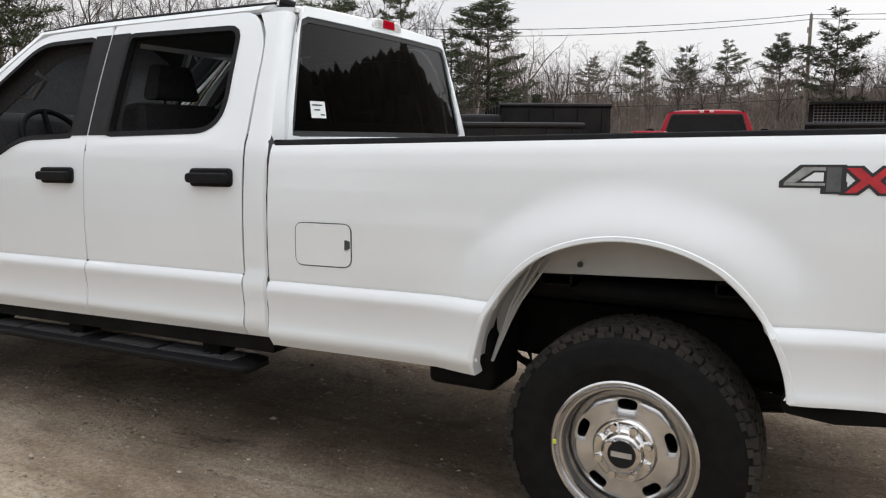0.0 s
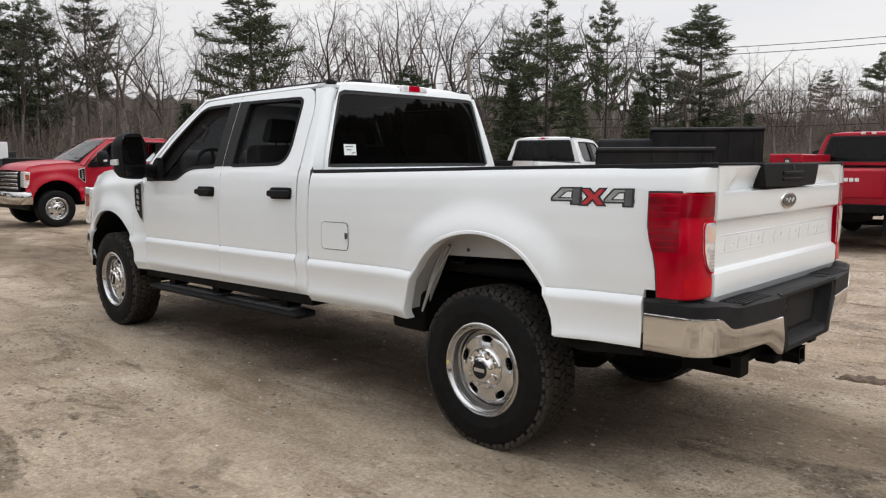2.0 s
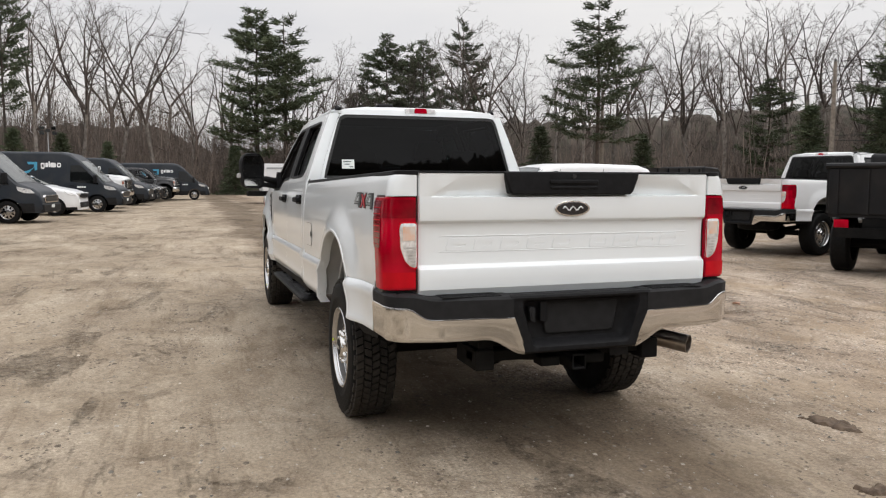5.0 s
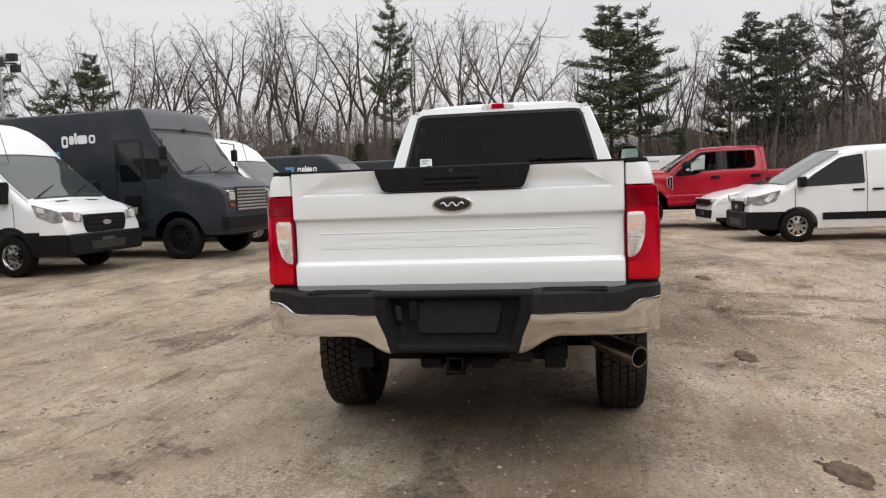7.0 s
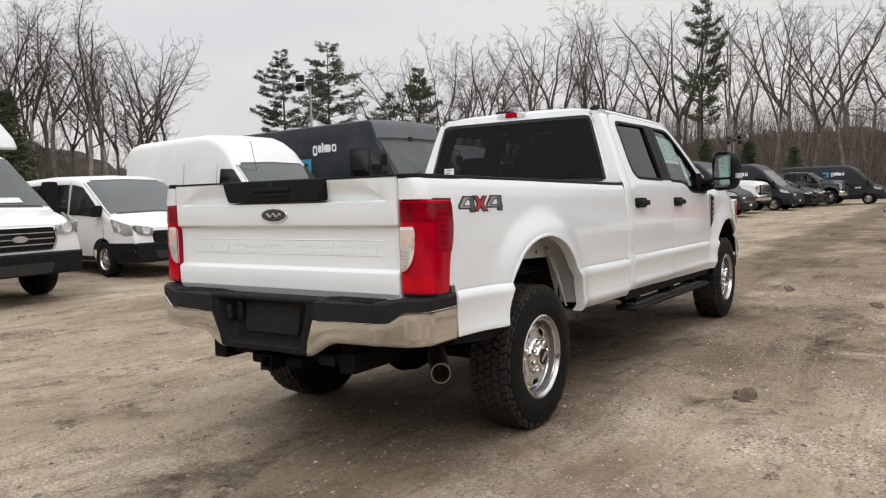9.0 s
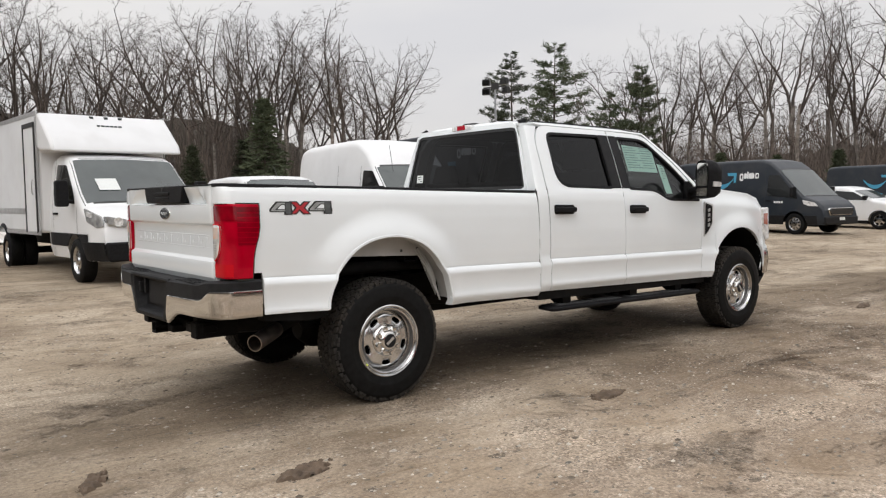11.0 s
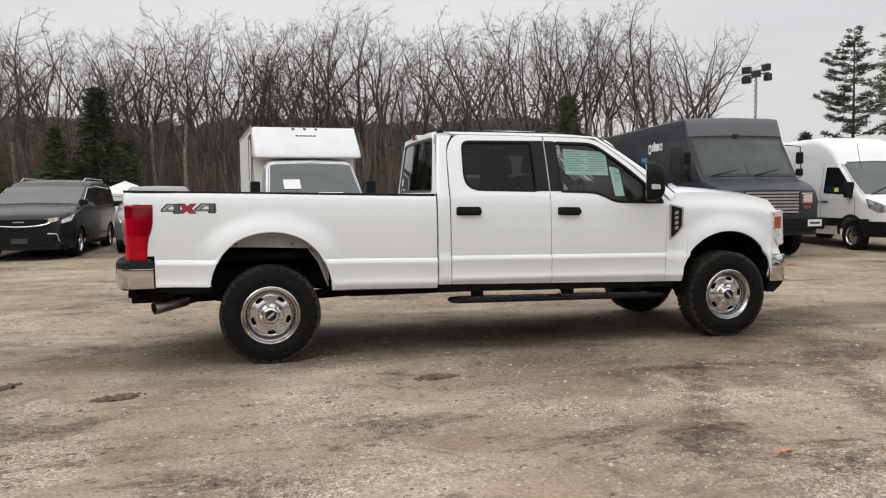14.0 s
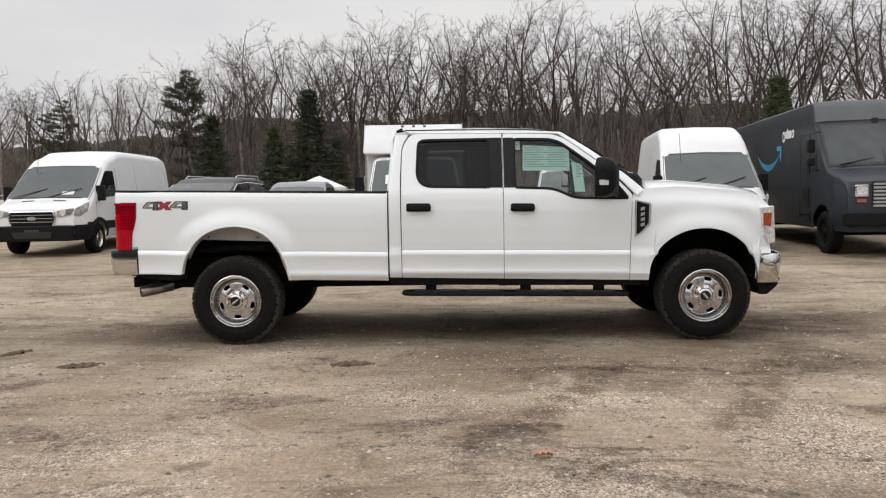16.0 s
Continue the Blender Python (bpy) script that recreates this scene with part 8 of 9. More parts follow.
for az, d, h in ((101.1, 80, 13.0), (108.7, 80, 9.8), (104.0, 80, 8.6), (99.0, 84, 8.0), (64.6, 80, 12.5), (66.2, 82, 8.0), (70, 78, 7.0), (10, 66, 5.0), (13, 66, 5.4), (7, 67, 4.6), (16, 68, 5.2), (21, 68, 5.0), (25, 68, 4.6), (29, 70, 5.2), (33, 70, 5.0), (38, 72, 6.0), (-26, 60, 6), (-34, 58, 5), (-46, 52, 6.5), (-51, 50, 7), (-56, 48, 6.5), (-61, 48, 6), (-69, 50, 4.5), (-9, 66, 5), (-2, 68, 4.5), (40.5, 82, 9), (47.5, 84, 7.5), (51, 84, 7)):
    put_tree(rng.choice(CONES), "evergreen", "small dense dark evergreen at the woods' edge", az, d, (h - 1.4) / d, "evergreens", 9.0, rng.uniform(0.9, 1.15))

# undergrowth: thin stems and brush along the woods' edge
segs = []
for k in range(24000):
    az = rng.uniform(-102, 36) if k >= 17500 else rng.uniform(-102, 128) if k < 12600 else rng.uniform(66, 128) if k < 16600 else rng.uniform(128, 258)
    kaz = az if az < 180 else az - 360
    d = tree_ring(kaz) + rng.uniform(-4, 12)
    a = radians(az)
    x, y = d * math.cos(a), d * math.sin(a)
    lim = d * tree_rise(kaz)
    h = d * rng.uniform(0.010, 0.075) if rng.random() < 0.72 else lim * (rng.uniform(0.35, 0.8) if 66 < kaz < 130 else rng.uniform(0.25, 0.62))
    if rng.random() > thick(kaz):
        continue
    p = Vector((x, y, 0.05))
    q = p + Vector((rng.gauss(0, 0.22), rng.gauss(0, 0.22), 1)) * h
    r = rng.uniform(0.012, 0.04) + h * 0.003
    segs.append((p, q, r, 0.0, 3))
    for _ in range(2 if k < 17500 else 1):
        b = p.lerp(q, rng.uniform(0.3, 0.8))
        segs.append((b, b + Vector((rng.gauss(0, 0.5), rng.gauss(0, 0.5), rng.uniform(0.2, 0.9))) * rng.uniform(0.5, 1.6), r * 0.6, 0.0, 3))
for k in range(9000):
    az = rng.uniform(-16, 40) if k % 5 < 3 else rng.uniform(-104, -64)
    a, d = radians(az), tree_ring(az) + rng.uniform(9, 16)
    h = d * tree_rise(az) * (rng.uniform(0.22, 0.56) if az > -20 else rng.uniform(0.45, 0.98))
    p = Vector((d * math.cos(a), d * math.sin(a), 0.05))
    q = p + Vector((rng.gauss(0, 0.10), rng.gauss(0, 0.10), 1)) * h
    segs.append((p, q, rng.uniform(0.03, 0.07), 0.0, 3))
    for _ in range(2):
        b = p.lerp(q, rng.uniform(0.5, 0.95))
        segs.append((b, b + Vector((rng.gauss(0, 0.6), rng.gauss(0, 0.6), rng.uniform(0.3, 1.0))) * rng.uniform(0.7, 1.8), 0.022, 0.0, 3))
brush = new("undergrowth", seg_mesh("undergrowth", segs, TWIGS))
tagged(brush, "brown leafless brush along the woods", "undergrowth", kind="stuff")
# the dense wood behind, an uneven bank of brush
bm = B()
rows = []
for j in range(7):
    row = []
    for k in range(721):
        az = -180 + k / 2
        d = tree_ring(az) + 13 + j * 1.2
        top = (tree_ring(az) + 15) * tree_rise(az) * lerp_table([(-104, 0.70), (-74, 0.70), (-66, 0.50), (-40, 0.50), (-16, 0.52), (-6, 0.36), (34, 0.30), (40, 0.42)], az) * thick(az) + 1.2 * noise.noise(Vector((k * 0.05, 3.1, 0))) + 0.6 * noise.noise(Vector((k * 0.2, 0, 5))) + 1.1 * noise.noise(Vector((k * 1.3, 0, 2))) + 0.8 * noise.noise(Vector((k * 3.7, 0, 8)))
        z = top * math.sin(math.pi / 2 * j / 6)
        row.append((d * math.cos(radians(az)), d * math.sin(radians(az)), z - 0.2 + 0.5 * noise.noise(Vector((k * 0.35, j * 0.9, 1)))))
    rows.append(row)
quadstrip(bm, rows)
woods = part("far_woods", bm, WOODS_FAR, None)
tagged(woods, "dense brown winter woods behind the trees", "woods", kind="structure")

# ---- poles, fence, light towers, tent, box bodies ----
def utility_pole(x, y, h, label="grey wooden utility pole with wires"):
    ob = thing("utility_pole", label, "pole", pose(x, y, 0), "utility poles")
    bm = B()
    tube(bm, [(0, 0, -0.2), (0, 0, h * 0.5), (0, 0, h)], [0.17, 0.15, 0.11], 10)
    part("pole", bm, POLE_WOOD, ob)
    bm = B()
    box(bm, -0.05, 0.05, -0.05, 0.05, h - 1.6, h - 0.2)
    tube(bm, [(0.16, 0, h - 1.3), (0.16, 0, h - 0.9)], 0.07, 8)
    part("bracket", bm, GALV, ob)
    for k in range(2):
        bm = B()
        lathe(bm, [(0.03, 0.0), (0.05, 0.06), (0.03, 0.12), (0.0, 0.13)], 10, (0, 0.10 * k - 0.05, h), "z")
        part("insulator", bm, TRIM_GREY, ob)
    return ob


POLES = [(1.8, -60.0, 10.6), (17.6, -78.0, 9.3), (33.8, -36.9, 8.9), (47.2, -28.2, 8.1), (68.6, -27.7, 7.6), (-24.0, -56.0, 10.2), (27.3, -53.4, 5.4)]
for p in POLES:
    utility_pole(*p)


def wire(a, b, sag, r=0.022):
    a, b = Vector(a), Vector(b)
    return [tuple(a.lerp(b, k / 16) - Vector((0, 0, sag * 4 * (k / 16) * (1 - k / 16)))) for k in range(17)], r


for a, b, h, sag in ((5, 0, 0.0, 0.5), (0, 2, 0.0, 0.7), (0, 2, -0.35, 0.8), (5, 0, -0.3, 0.6), (0, 1, -2.6, 0.5), (1, 2, -1.2, 0.6), (2, 3, -0.6, 0.25), (2, 3, -1.8, 0.3), (3, 4, -0.6, 0.3), (3, 4, -1.6, 0.4), (5, 0, -5.0, 0.5), (0, 2, -4.6, 0.6), (0, 2, -6.0, 0.6)):
    bm = B()
    pts, r = wire((POLES[a][0], POLES[a][1], POLES[a][2] + h), (POLES[b][0], POLES[b][1], max(4.0, POLES[b][2] + h)), sag)
    tube(bm, pts, r, 5)
    w = part("overhead_wire", bm, WIRE, None)
    tagged(w, "sagging black overhead wire between poles", "wire", "overhead wires")


def light_tower(x, y, h, label):
    ob = thing("light_tower", label, "light tower", pose(x, y, ground_height(x, y), 0, 0, 20), "light towers")
    bm = B()
    tube(bm, [(0, 0, 0.8), (0, 0, h * 0.55)], 0.07, 8)
    tube(bm, [(0, 0, h * 0.5), (0, 0, h)], 0.045, 8)
    part("mast", bm, GALV, ob)
    bm = B()
    box(bm, -0.8, 0.8, -0.5, 0.5, 0.4, 1.3)
    tr = part("trailer", bm, DARK_PAINT, ob, bevel=0.05)
    for s in (1, -1):
        bm = B()
        lathe(bm, [(0.15, -0.1), (0.3, -0.1), (0.33, 0), (0.3, 0.1), (0.15, 0.1)], 20, (0, s * 0.6, 0.33))
        part("tyre", bm, RUBBER, tr)
    bm = B()
    tube(bm, [(0, -0.55, h - 0.05), (0, 0.55, h - 0.05)], 0.03, 6)
    box(bm, -0.07, 0.07, -0.16, 0.16, h - 0.16, h + 0.10)
    part("cross_bar", bm, DECAL_BLACK, ob)
    for y, z, t in ((-0.42, 0.16, -18), (-0.50, -0.22, -30), (0.42, 0.16, 10), (0.42, -0.22, 10)):
        bm = B()
        m = pose(0, y, h + z, 0, 0, t)
        box(bm, -0.09, 0.09, -0.17, 0.17, -0.13, 0.13, m)
        head = part("flood_lamp", bm, DECAL_BLACK, ob, bevel=0.02)
        bm = B()
        box(bm, -0.105, -0.09, -0.14, 0.14, -0.10, 0.10, m)
        part("lamp_glass", bm, PANE, head)
    bm = B()
    tube(bm, [(0.10 + 0.04 * math.cos(k * 1.1), 0.10 + 0.04 * math.sin(k * 1.1), h - 0.2 - k * 0.035) for k in range(90)], 0.012, 4)
    part("coiled_cable", bm, DECAL_BLACK, ob)
    return ob


light_tower(18.95, 18.5, 5.75, "portable light tower with four black flood lamps")
light_tower(62.1, 12.0, 5.0, "distant portable light tower")
light_tower(-19.4, 88.0, 4.75, "far portable light tower at the edge of the woods")

# chain-link fence beyond the row
fence = thing("chain_link_fence", "galvanised chain-link fence at the edge of the lot", "fence", pose(0, 0, 0))
FX = [-16 + 2.6 * k for k in range(7)]
for x in FX:
    bm = B()
    z = ground_height(x, 17.6)
    tube(bm, [(x, 17.6, z - 0.1), (x, 17.6, z + 1.25)], 0.035, 8)
    part("post", bm, GALV, fence)
bm = B()
tube(bm, [(FX[0], 17.6, 1.53), (FX[-1], 17.6, 1.53)], 0.024, 6)
part("top_rail", bm, GALV, fence)
bm = B()
x = FX[0]
while x < FX[-1]:
    for d in (1, -1):
        tube(bm, [(x, 17.6, 0.32 if d > 0 else 1.52), (x + 1.2, 17.6, 1.52 if d > 0 else 0.32)], 0.004, 3, caps=False)
    x += 0.12
part("wire_mesh", bm, GALV, fence)["kind"] = "stuff"
# pale snow-dusted yard behind the fence
bm = B()
quadstrip(bm, [[(x, y, ground_height(x, y) + 0.03 + 0.95 * smooth01((y - 18.6) / 5.0) + 0.09 * noise.noise(Vector((x * 0.4, y * 0.4, 0)))) for x in [-30 + 1.5 * k for k in range(22)]] for y in [18.3 + 1.2 * k for k in range(14)]])
SNOW = material("trodden_snow", (0.70, 0.68, 0.66), 0.85, second=(0.42, 0.38, 0.33), scale=0.9, bump=0.6, bump_scale=12)
yard = part("snowy_yard", bm, SNOW, None)
tagged(yard, "pale trodden snow in the yard behind the fence", "snow", kind="structure")
# leaves blown against the fence
verts, faces = [], []
for k in range(1400):
    x, y = rng.uniform(-16, 0.4), 17.4 + rng.gauss(0, 0.22)
    z = ground_height(x, y) + rng.uniform(0.0, 0.12)
    i = len(verts)
    a = rng.uniform(0, math.tau)
    s = rng.uniform(0.04, 0.09)
    for c in range(4):
        verts.append((x + s * math.cos(a + c * 1.57), y + s * math.sin(a + c * 1.57), z + rng.uniform(-0.03, 0.05)))
    faces.append((i, i + 1, i + 2, i + 3))
me = bpy.data.meshes.new("dead_leaves")
me.from_pydata(verts, [], faces)
me.materials.append(material("dead_leaves", (0.20, 0.11, 0.07), 0.9, random_tint=0.4, island=True))
tagged(new("dead_leaves", me), "drift of brown dead leaves along the fence", "leaves", kind="stuff")

# white tent with a peaked roof
tent = thing("tent", "white peaked canopy tent with walls behind the cars", "tent", pose(-7.68, 43.2, 0.15, 0, 0, 8) @ Matrix.Scale(1.22, 4))
bm = B()
c = (0, 0, 2.0)
cs = [(-1.5, -1.5, 1.35), (1.5, -1.5, 1.35), (1.5, 1.5, 1.35), (-1.5, 1.5, 1.35)]
for k in range(4):
    bm.faces.new([bm.verts.new(p) for p in (cs[k], cs[(k + 1) % 4], c)])
part("canopy", bm, BOX_WHITE, tent, solid=0.01)
for k in range(4):
    bm = B()
    a, b = Vector(cs[k]), Vector(cs[(k + 1) % 4])
    quadstrip(bm, [[a.lerp(b, j / 8) + Vector((0, 0, z)) for j in range(9)] for z in (0.0, -0.2, -1.35)])
    part("wall", bm, BOX_WHITE, tent, solid=0.01)
    bm = B()
    tube(bm, [(cs[k][0], cs[k][1], 0), cs[k]], 0.03, 6)
    part("leg", bm, GALV, tent)

# white box bodies on chassis, far along the lane
for x, y, L in ((38.99, -8.42, 4.4), (42.28, -6.95, 4.6)):
    ob = thing("box_truck", "white truck box on a black chassis far off", "box truck", pose(x, y, 0, 0, 0, 90), "white box bodies")
    bm = B()
    box(bm, 0, L, -1.1, 1.1, 0.75, 2.35)
    part("box_shell", bm, BOX_WHITE, ob, bevel=0.03)
    for k in range(2):
        bm = B()
        box(bm, 1.0 + 2.1 * k, 2.2 + 2.1 * k, 1.10, 1.12, 0.9, 2.05)
        part("roll_door", bm, WHITE_VAN, ob)
        bm = B()
        box(bm, 0.95 + 2.1 * k, 2.25 + 2.1 * k, 1.10, 1.15, 2.05, 2.13)
        part("door_hood", bm, GALV, ob)
    bm = B()
    box(bm, -0.6, L + 0.8, -0.5, 0.9, 0.45, 0.74)
    part("chassis", bm, UNDER, ob)
    for wx in (0.4, 1.3, L - 0.6):
        bm = B()
        lathe(bm, [(0.2, -0.14), (0.42, -0.14), (0.46, 0), (0.42, 0.14), (0.2, 0.14)], 20, (wx, 0.8, 0.46))
        part("tyre", bm, RUBBER, ob)

# red awning and cone beyond the fence
ob = thing("traffic_cone", "orange traffic cone in the yard behind the fence", "traffic cone", pose(-1.82, 20.83, 0.72))
bm = B()
lathe(bm, [(0.17, 0.03), (0.13, 0.05), (0.03, 0.62), (0.0, 0.63)], 16, (0, 0, 0), "z")
cone = part("cone", bm, material("orange_plastic", (0.65, 0.09, 0.04), 0.5, vary=0.1), ob)
bm = B()
box(bm, -0.18, 0.18, -0.18, 0.18, 0.0, 0.035)
part("foot", bm, DECAL_BLACK, ob)

# ---- ground ----
def relief(x, y):
    """Small rises, wheel ruts along the lane and rough grain."""
    near = 1 - smooth01((math.hypot(x - 1.5, y) - 14) / 10)
    v = 0.018 * noise.noise(Vector((x * 0.35, y * 0.35, 0)))
    v += near * (0.010 * noise.noise(Vector((x * 0.9, y * 2.4, 2))) + 0.006 * noise.noise(Vector((x * 4.1, y * 4.1, 4))))
    under = smooth01((abs(x - 2.2) - 3.4) / 1.5) + smooth01((abs(y) - 1.2) / 1.2)
    return v * min(1.0, under)


def axis(lo, hi, a, b, step):
    pts = [a]
    while pts[-1] < b:
        pts.append(pts[-1] + step)
    k, s = pts[-1], step
    while k < hi:
        s *= 1.22
        k += s
        pts.append(min(k, hi))
    k, s, back = a, step, []
    while k > lo:
        s *= 1.22
        k -= s
        back.append(max(k, lo))
    return back[::-1] + pts


xs, ys = axis(-700, 700, -7.5, 9.5, 0.13), axis(-700, 700, -9.0, 7.5, 0.13)
verts = [(x, y, ground_height(x, y) + relief(x, y)) for y in ys for x in xs]
nx = len(xs)
faces = [(j * nx + i, j * nx + i + 1, (j + 1) * nx + i + 1, (j + 1) * nx + i) for j in range(len(ys) - 1) for i in range(nx - 1)]
me = bpy.data.meshes.new("ground")
me.from_pydata(verts, [], faces)
for p in me.polygons:
    p.use_smooth = True
GROUND = bpy.data.materials.new("gravel_ground")
GROUND.use_nodes = True
n, l = GROUND.node_tree.nodes, GROUND.node_tree.links
b = n["Principled BSDF"]
tc = n.new("ShaderNodeTexCoord")


def noise_node(scale, detail=6.0, rough=0.6, stretch=None, warp=0.0):
    a = n.new("ShaderNodeTexNoise")
    a.inputs["Scale"].default_value, a.inputs["Detail"].default_value, a.inputs["Roughness"].default_value = scale, detail, rough
    a.inputs["Distortion"].default_value = warp
    src = tc.outputs["Object"]
    if stretch:
        mp = n.new("ShaderNodeMapping")
        mp.inputs["Scale"].default_value, mp.inputs["Rotation"].default_value = stretch, (0, 0, radians(-6))
        l.new(src, mp.inputs["Vector"])
        src = mp.outputs[0]
    l.new(src, a.inputs["Vector"])
    return a.outputs[0]


def ramp(src, stops):
    r = n.new("ShaderNodeValToRGB")
    while len(r.color_ramp.elements) < len(stops):
        r.color_ramp.elements.new(0.5)
    for e, (p, c) in zip(r.color_ramp.elements, stops):
        e.position, e.color = p, (*c, 1) if isinstance(c, tuple) else (c, c, c, 1)
    l.new(src, r.inputs[0])
    return r.outputs[0]


def blend(kind, fac, a, c):
    x = n.new("ShaderNodeMix")
    x.data_type, x.blend_type = "RGBA", kind
    if isinstance(fac, float):
        x.inputs[0].default_value = fac
    else:
        l.new(fac, x.inputs[0])
    l.new(a, x.inputs[6])
    if isinstance(c, tuple):
        x.inputs[7].default_value = (*c, 1)
    else:
        l.new(c, x.inputs[7])
    return x.outputs[2]


def calc(kind, a, c, third=None, clamp=False):
    m = n.new("ShaderNodeMath")
    m.operation, m.use_clamp = kind, clamp
    for i, v in enumerate((a, c, third)):
        if isinstance(v, (int, float)):
            m.inputs[i].default_value = v
        elif v is not None:
            l.new(v, m.inputs[i])
    return m.outputs[0]


base = ramp(noise_node(0.45, 5, 0.6, None, 0.7), [(0.30, (0.30, 0.246, 0.182)), (0.50, (0.42, 0.357, 0.272)), (0.70, (0.54, 0.472, 0.374))])
ruts = ramp(noise_node(0.9, 6, 0.65, (0.45, 1.5, 1.0), 0.5), [(0.32, (0.55, 0.50, 0.45)), (0.46, (1.0, 1.0, 1.0)), (0.70, (1.20, 1.19, 1.17))])
col = blend("MULTIPLY", 0.62, base, ruts)
mud = ramp(noise_node(1.5, 9, 0.7, None, 0.8), [(0.58, 0.0), (0.66, 0.50)])
col = blend("MIX", mud, col, (0.125, 0.098, 0.070))
grit = ramp(noise_node(38, 5, 0.8), [(0.34, (0.50, 0.49, 0.48)), (0.48, (1.0, 1.0, 1.0)), (0.62, (1.6, 1.6, 1.62))])
col = blend("MULTIPLY", 0.46, col, grit)
damp = ramp(noise_node(2.4, 9, 0.72, (0.75, 1.15, 1.0), 0.6), [(0.40, (0.52, 0.46, 0.40)), (0.50, (1.0, 1.0, 1.0)), (0.64, (1.16, 1.15, 1.13))])
col = blend("MULTIPLY", 0.36, col, damp)
clump = ramp(noise_node(6.5, 6, 0.75), [(0.34, (0.62, 0.60, 0.57)), (0.48, (1.0, 1.0, 1.0)), (0.66, (1.22, 1.22, 1.22))])
col = blend("MULTIPLY", 0.35, col, clump)
vor = n.new("ShaderNodeTexVoronoi")
vor.inputs["Scale"].default_value = 30.0
l.new(tc.outputs["Object"], vor.inputs["Vector"])
pebble = ramp(vor.outputs["Distance"], [(0.10, 1.0), (0.26, 0.0)])
grey = ramp(noise_node(0.33, 4), [(0.45, 0.0), (0.62, 1.0)])
mask = n.new("ShaderNodeMath")
mask.operation = "MULTIPLY"
l.new(pebble, mask.inputs[0])
l.new(grey, mask.inputs[1])
soft = n.new("ShaderNodeMath")
soft.operation = "MULTIPLY"
soft.inputs[1].default_value = 0.55
l.new(mask.outputs[0], soft.inputs[0])
col = blend("MIX", soft.outputs[0], col, (0.42, 0.385, 0.335))
cells = n.new("ShaderNodeTexVoronoi")
cells.inputs["Scale"].default_value = 88.0
l.new(tc.outputs["Object"], cells.inputs["Vector"])
bw = n.new("ShaderNodeRGBToBW")
l.new(cells.outputs["Color"], bw.inputs[0])
chips = ramp(bw.outputs[0], [(0.2, (0.42, 0.40, 0.39)), (0.45, (1.0, 1.0, 1.0)), (0.62, (1.06, 1.06, 1.06)), (0.85, (1.75, 1.75, 1.8))])
sep = n.new("ShaderNodeSeparateXYZ")
l.new(tc.outputs["Object"], sep.inputs[0])
side = n.new("ShaderNodeMapRange")
side.inputs[1].default_value, side.inputs[2].default_value, side.inputs[3].default_value, side.inputs[4].default_value = 0.5, -4.5, 0.22, 0.86
l.new(sep.outputs["Y"], side.inputs[0])
zone = n.new("ShaderNodeMath")
zone.operation = "MULTIPLY_ADD"
zone.inputs[1].default_value = 0.28
zone.use_clamp = True
l.new(grey, zone.inputs[0])
l.new(side.outputs[0], zone.inputs[2])
patch = ramp(noise_node(0.85, 6, 0.62, None, 0.6), [(0.42, 0.14), (0.60, 1.0)])
chippy = calc("MULTIPLY", zone.outputs[0], patch)
col = blend("MULTIPLY", chippy, col, chips)
# coarser stones pressed into the surface, each with a dark joint round it
coarse = n.new("ShaderNodeTexVoronoi")
coarse.inputs["Scale"].default_value = 41.0
l.new(tc.outputs["Object"], coarse.inputs["Vector"])
cbw = n.new("ShaderNodeRGBToBW")
l.new(coarse.outputs["Color"], cbw.inputs[0])
stones = ramp(cbw.outputs[0], [(0.12, (0.60, 0.58, 0.56)), (0.34, (1.0, 1.0, 1.0)), (0.84, (1.0, 1.0, 1.0)), (0.90, (1.45, 1.45, 1.47))])
col = blend("MULTIPLY", calc("MULTIPLY", chippy, 0.75), col, stones)
# thin drag lines left along the lane by wheels
drag = ramp(noise_node(3.2, 7, 0.7, (0.16, 2.2, 1.0), 0.35), [(0.36, (0.52, 0.48, 0.44)), (0.45, (1.0, 1.0, 1.0)), (0.62, (1.0, 1.0, 1.0)), (0.72, (1.22, 1.21, 1.19))])
col = blend("MULTIPLY", 0.45, col, drag)
earth = ramp(noise_node(0.85, 6, 0.62, None, 0.6), [(0.38, (0.90, 0.84, 0.76)), (0.54, (1.10, 1.10, 1.12))])
col = blend("MULTIPLY", side.outputs[0], col, earth)
tone = n.new("ShaderNodeMapRange")
tone.inputs[1].default_value, tone.inputs[2].default_value, tone.inputs[3].default_value, tone.inputs[4].default_value = -3.5, 1.5, 0.0, 1.0
wander = n.new("ShaderNodeMath")
wander.operation = "MULTIPLY_ADD"
wander.inputs[1].default_value = 5.0
l.new(noise_node(0.22, 4), wander.inputs[0])
l.new(sep.outputs["Y"], wander.inputs[2])
shift = n.new("ShaderNodeMath")
shift.operation = "SUBTRACT"
shift.inputs[1].default_value = 2.5
l.new(wander.outputs[0], shift.inputs[0])
l.new(shift.outputs[0], tone.inputs[0])
packed = blend("MULTIPLY", 1.0, col, (1.24, 1.21, 1.15))
col = blend("MIX", tone.outputs[0], col, packed)
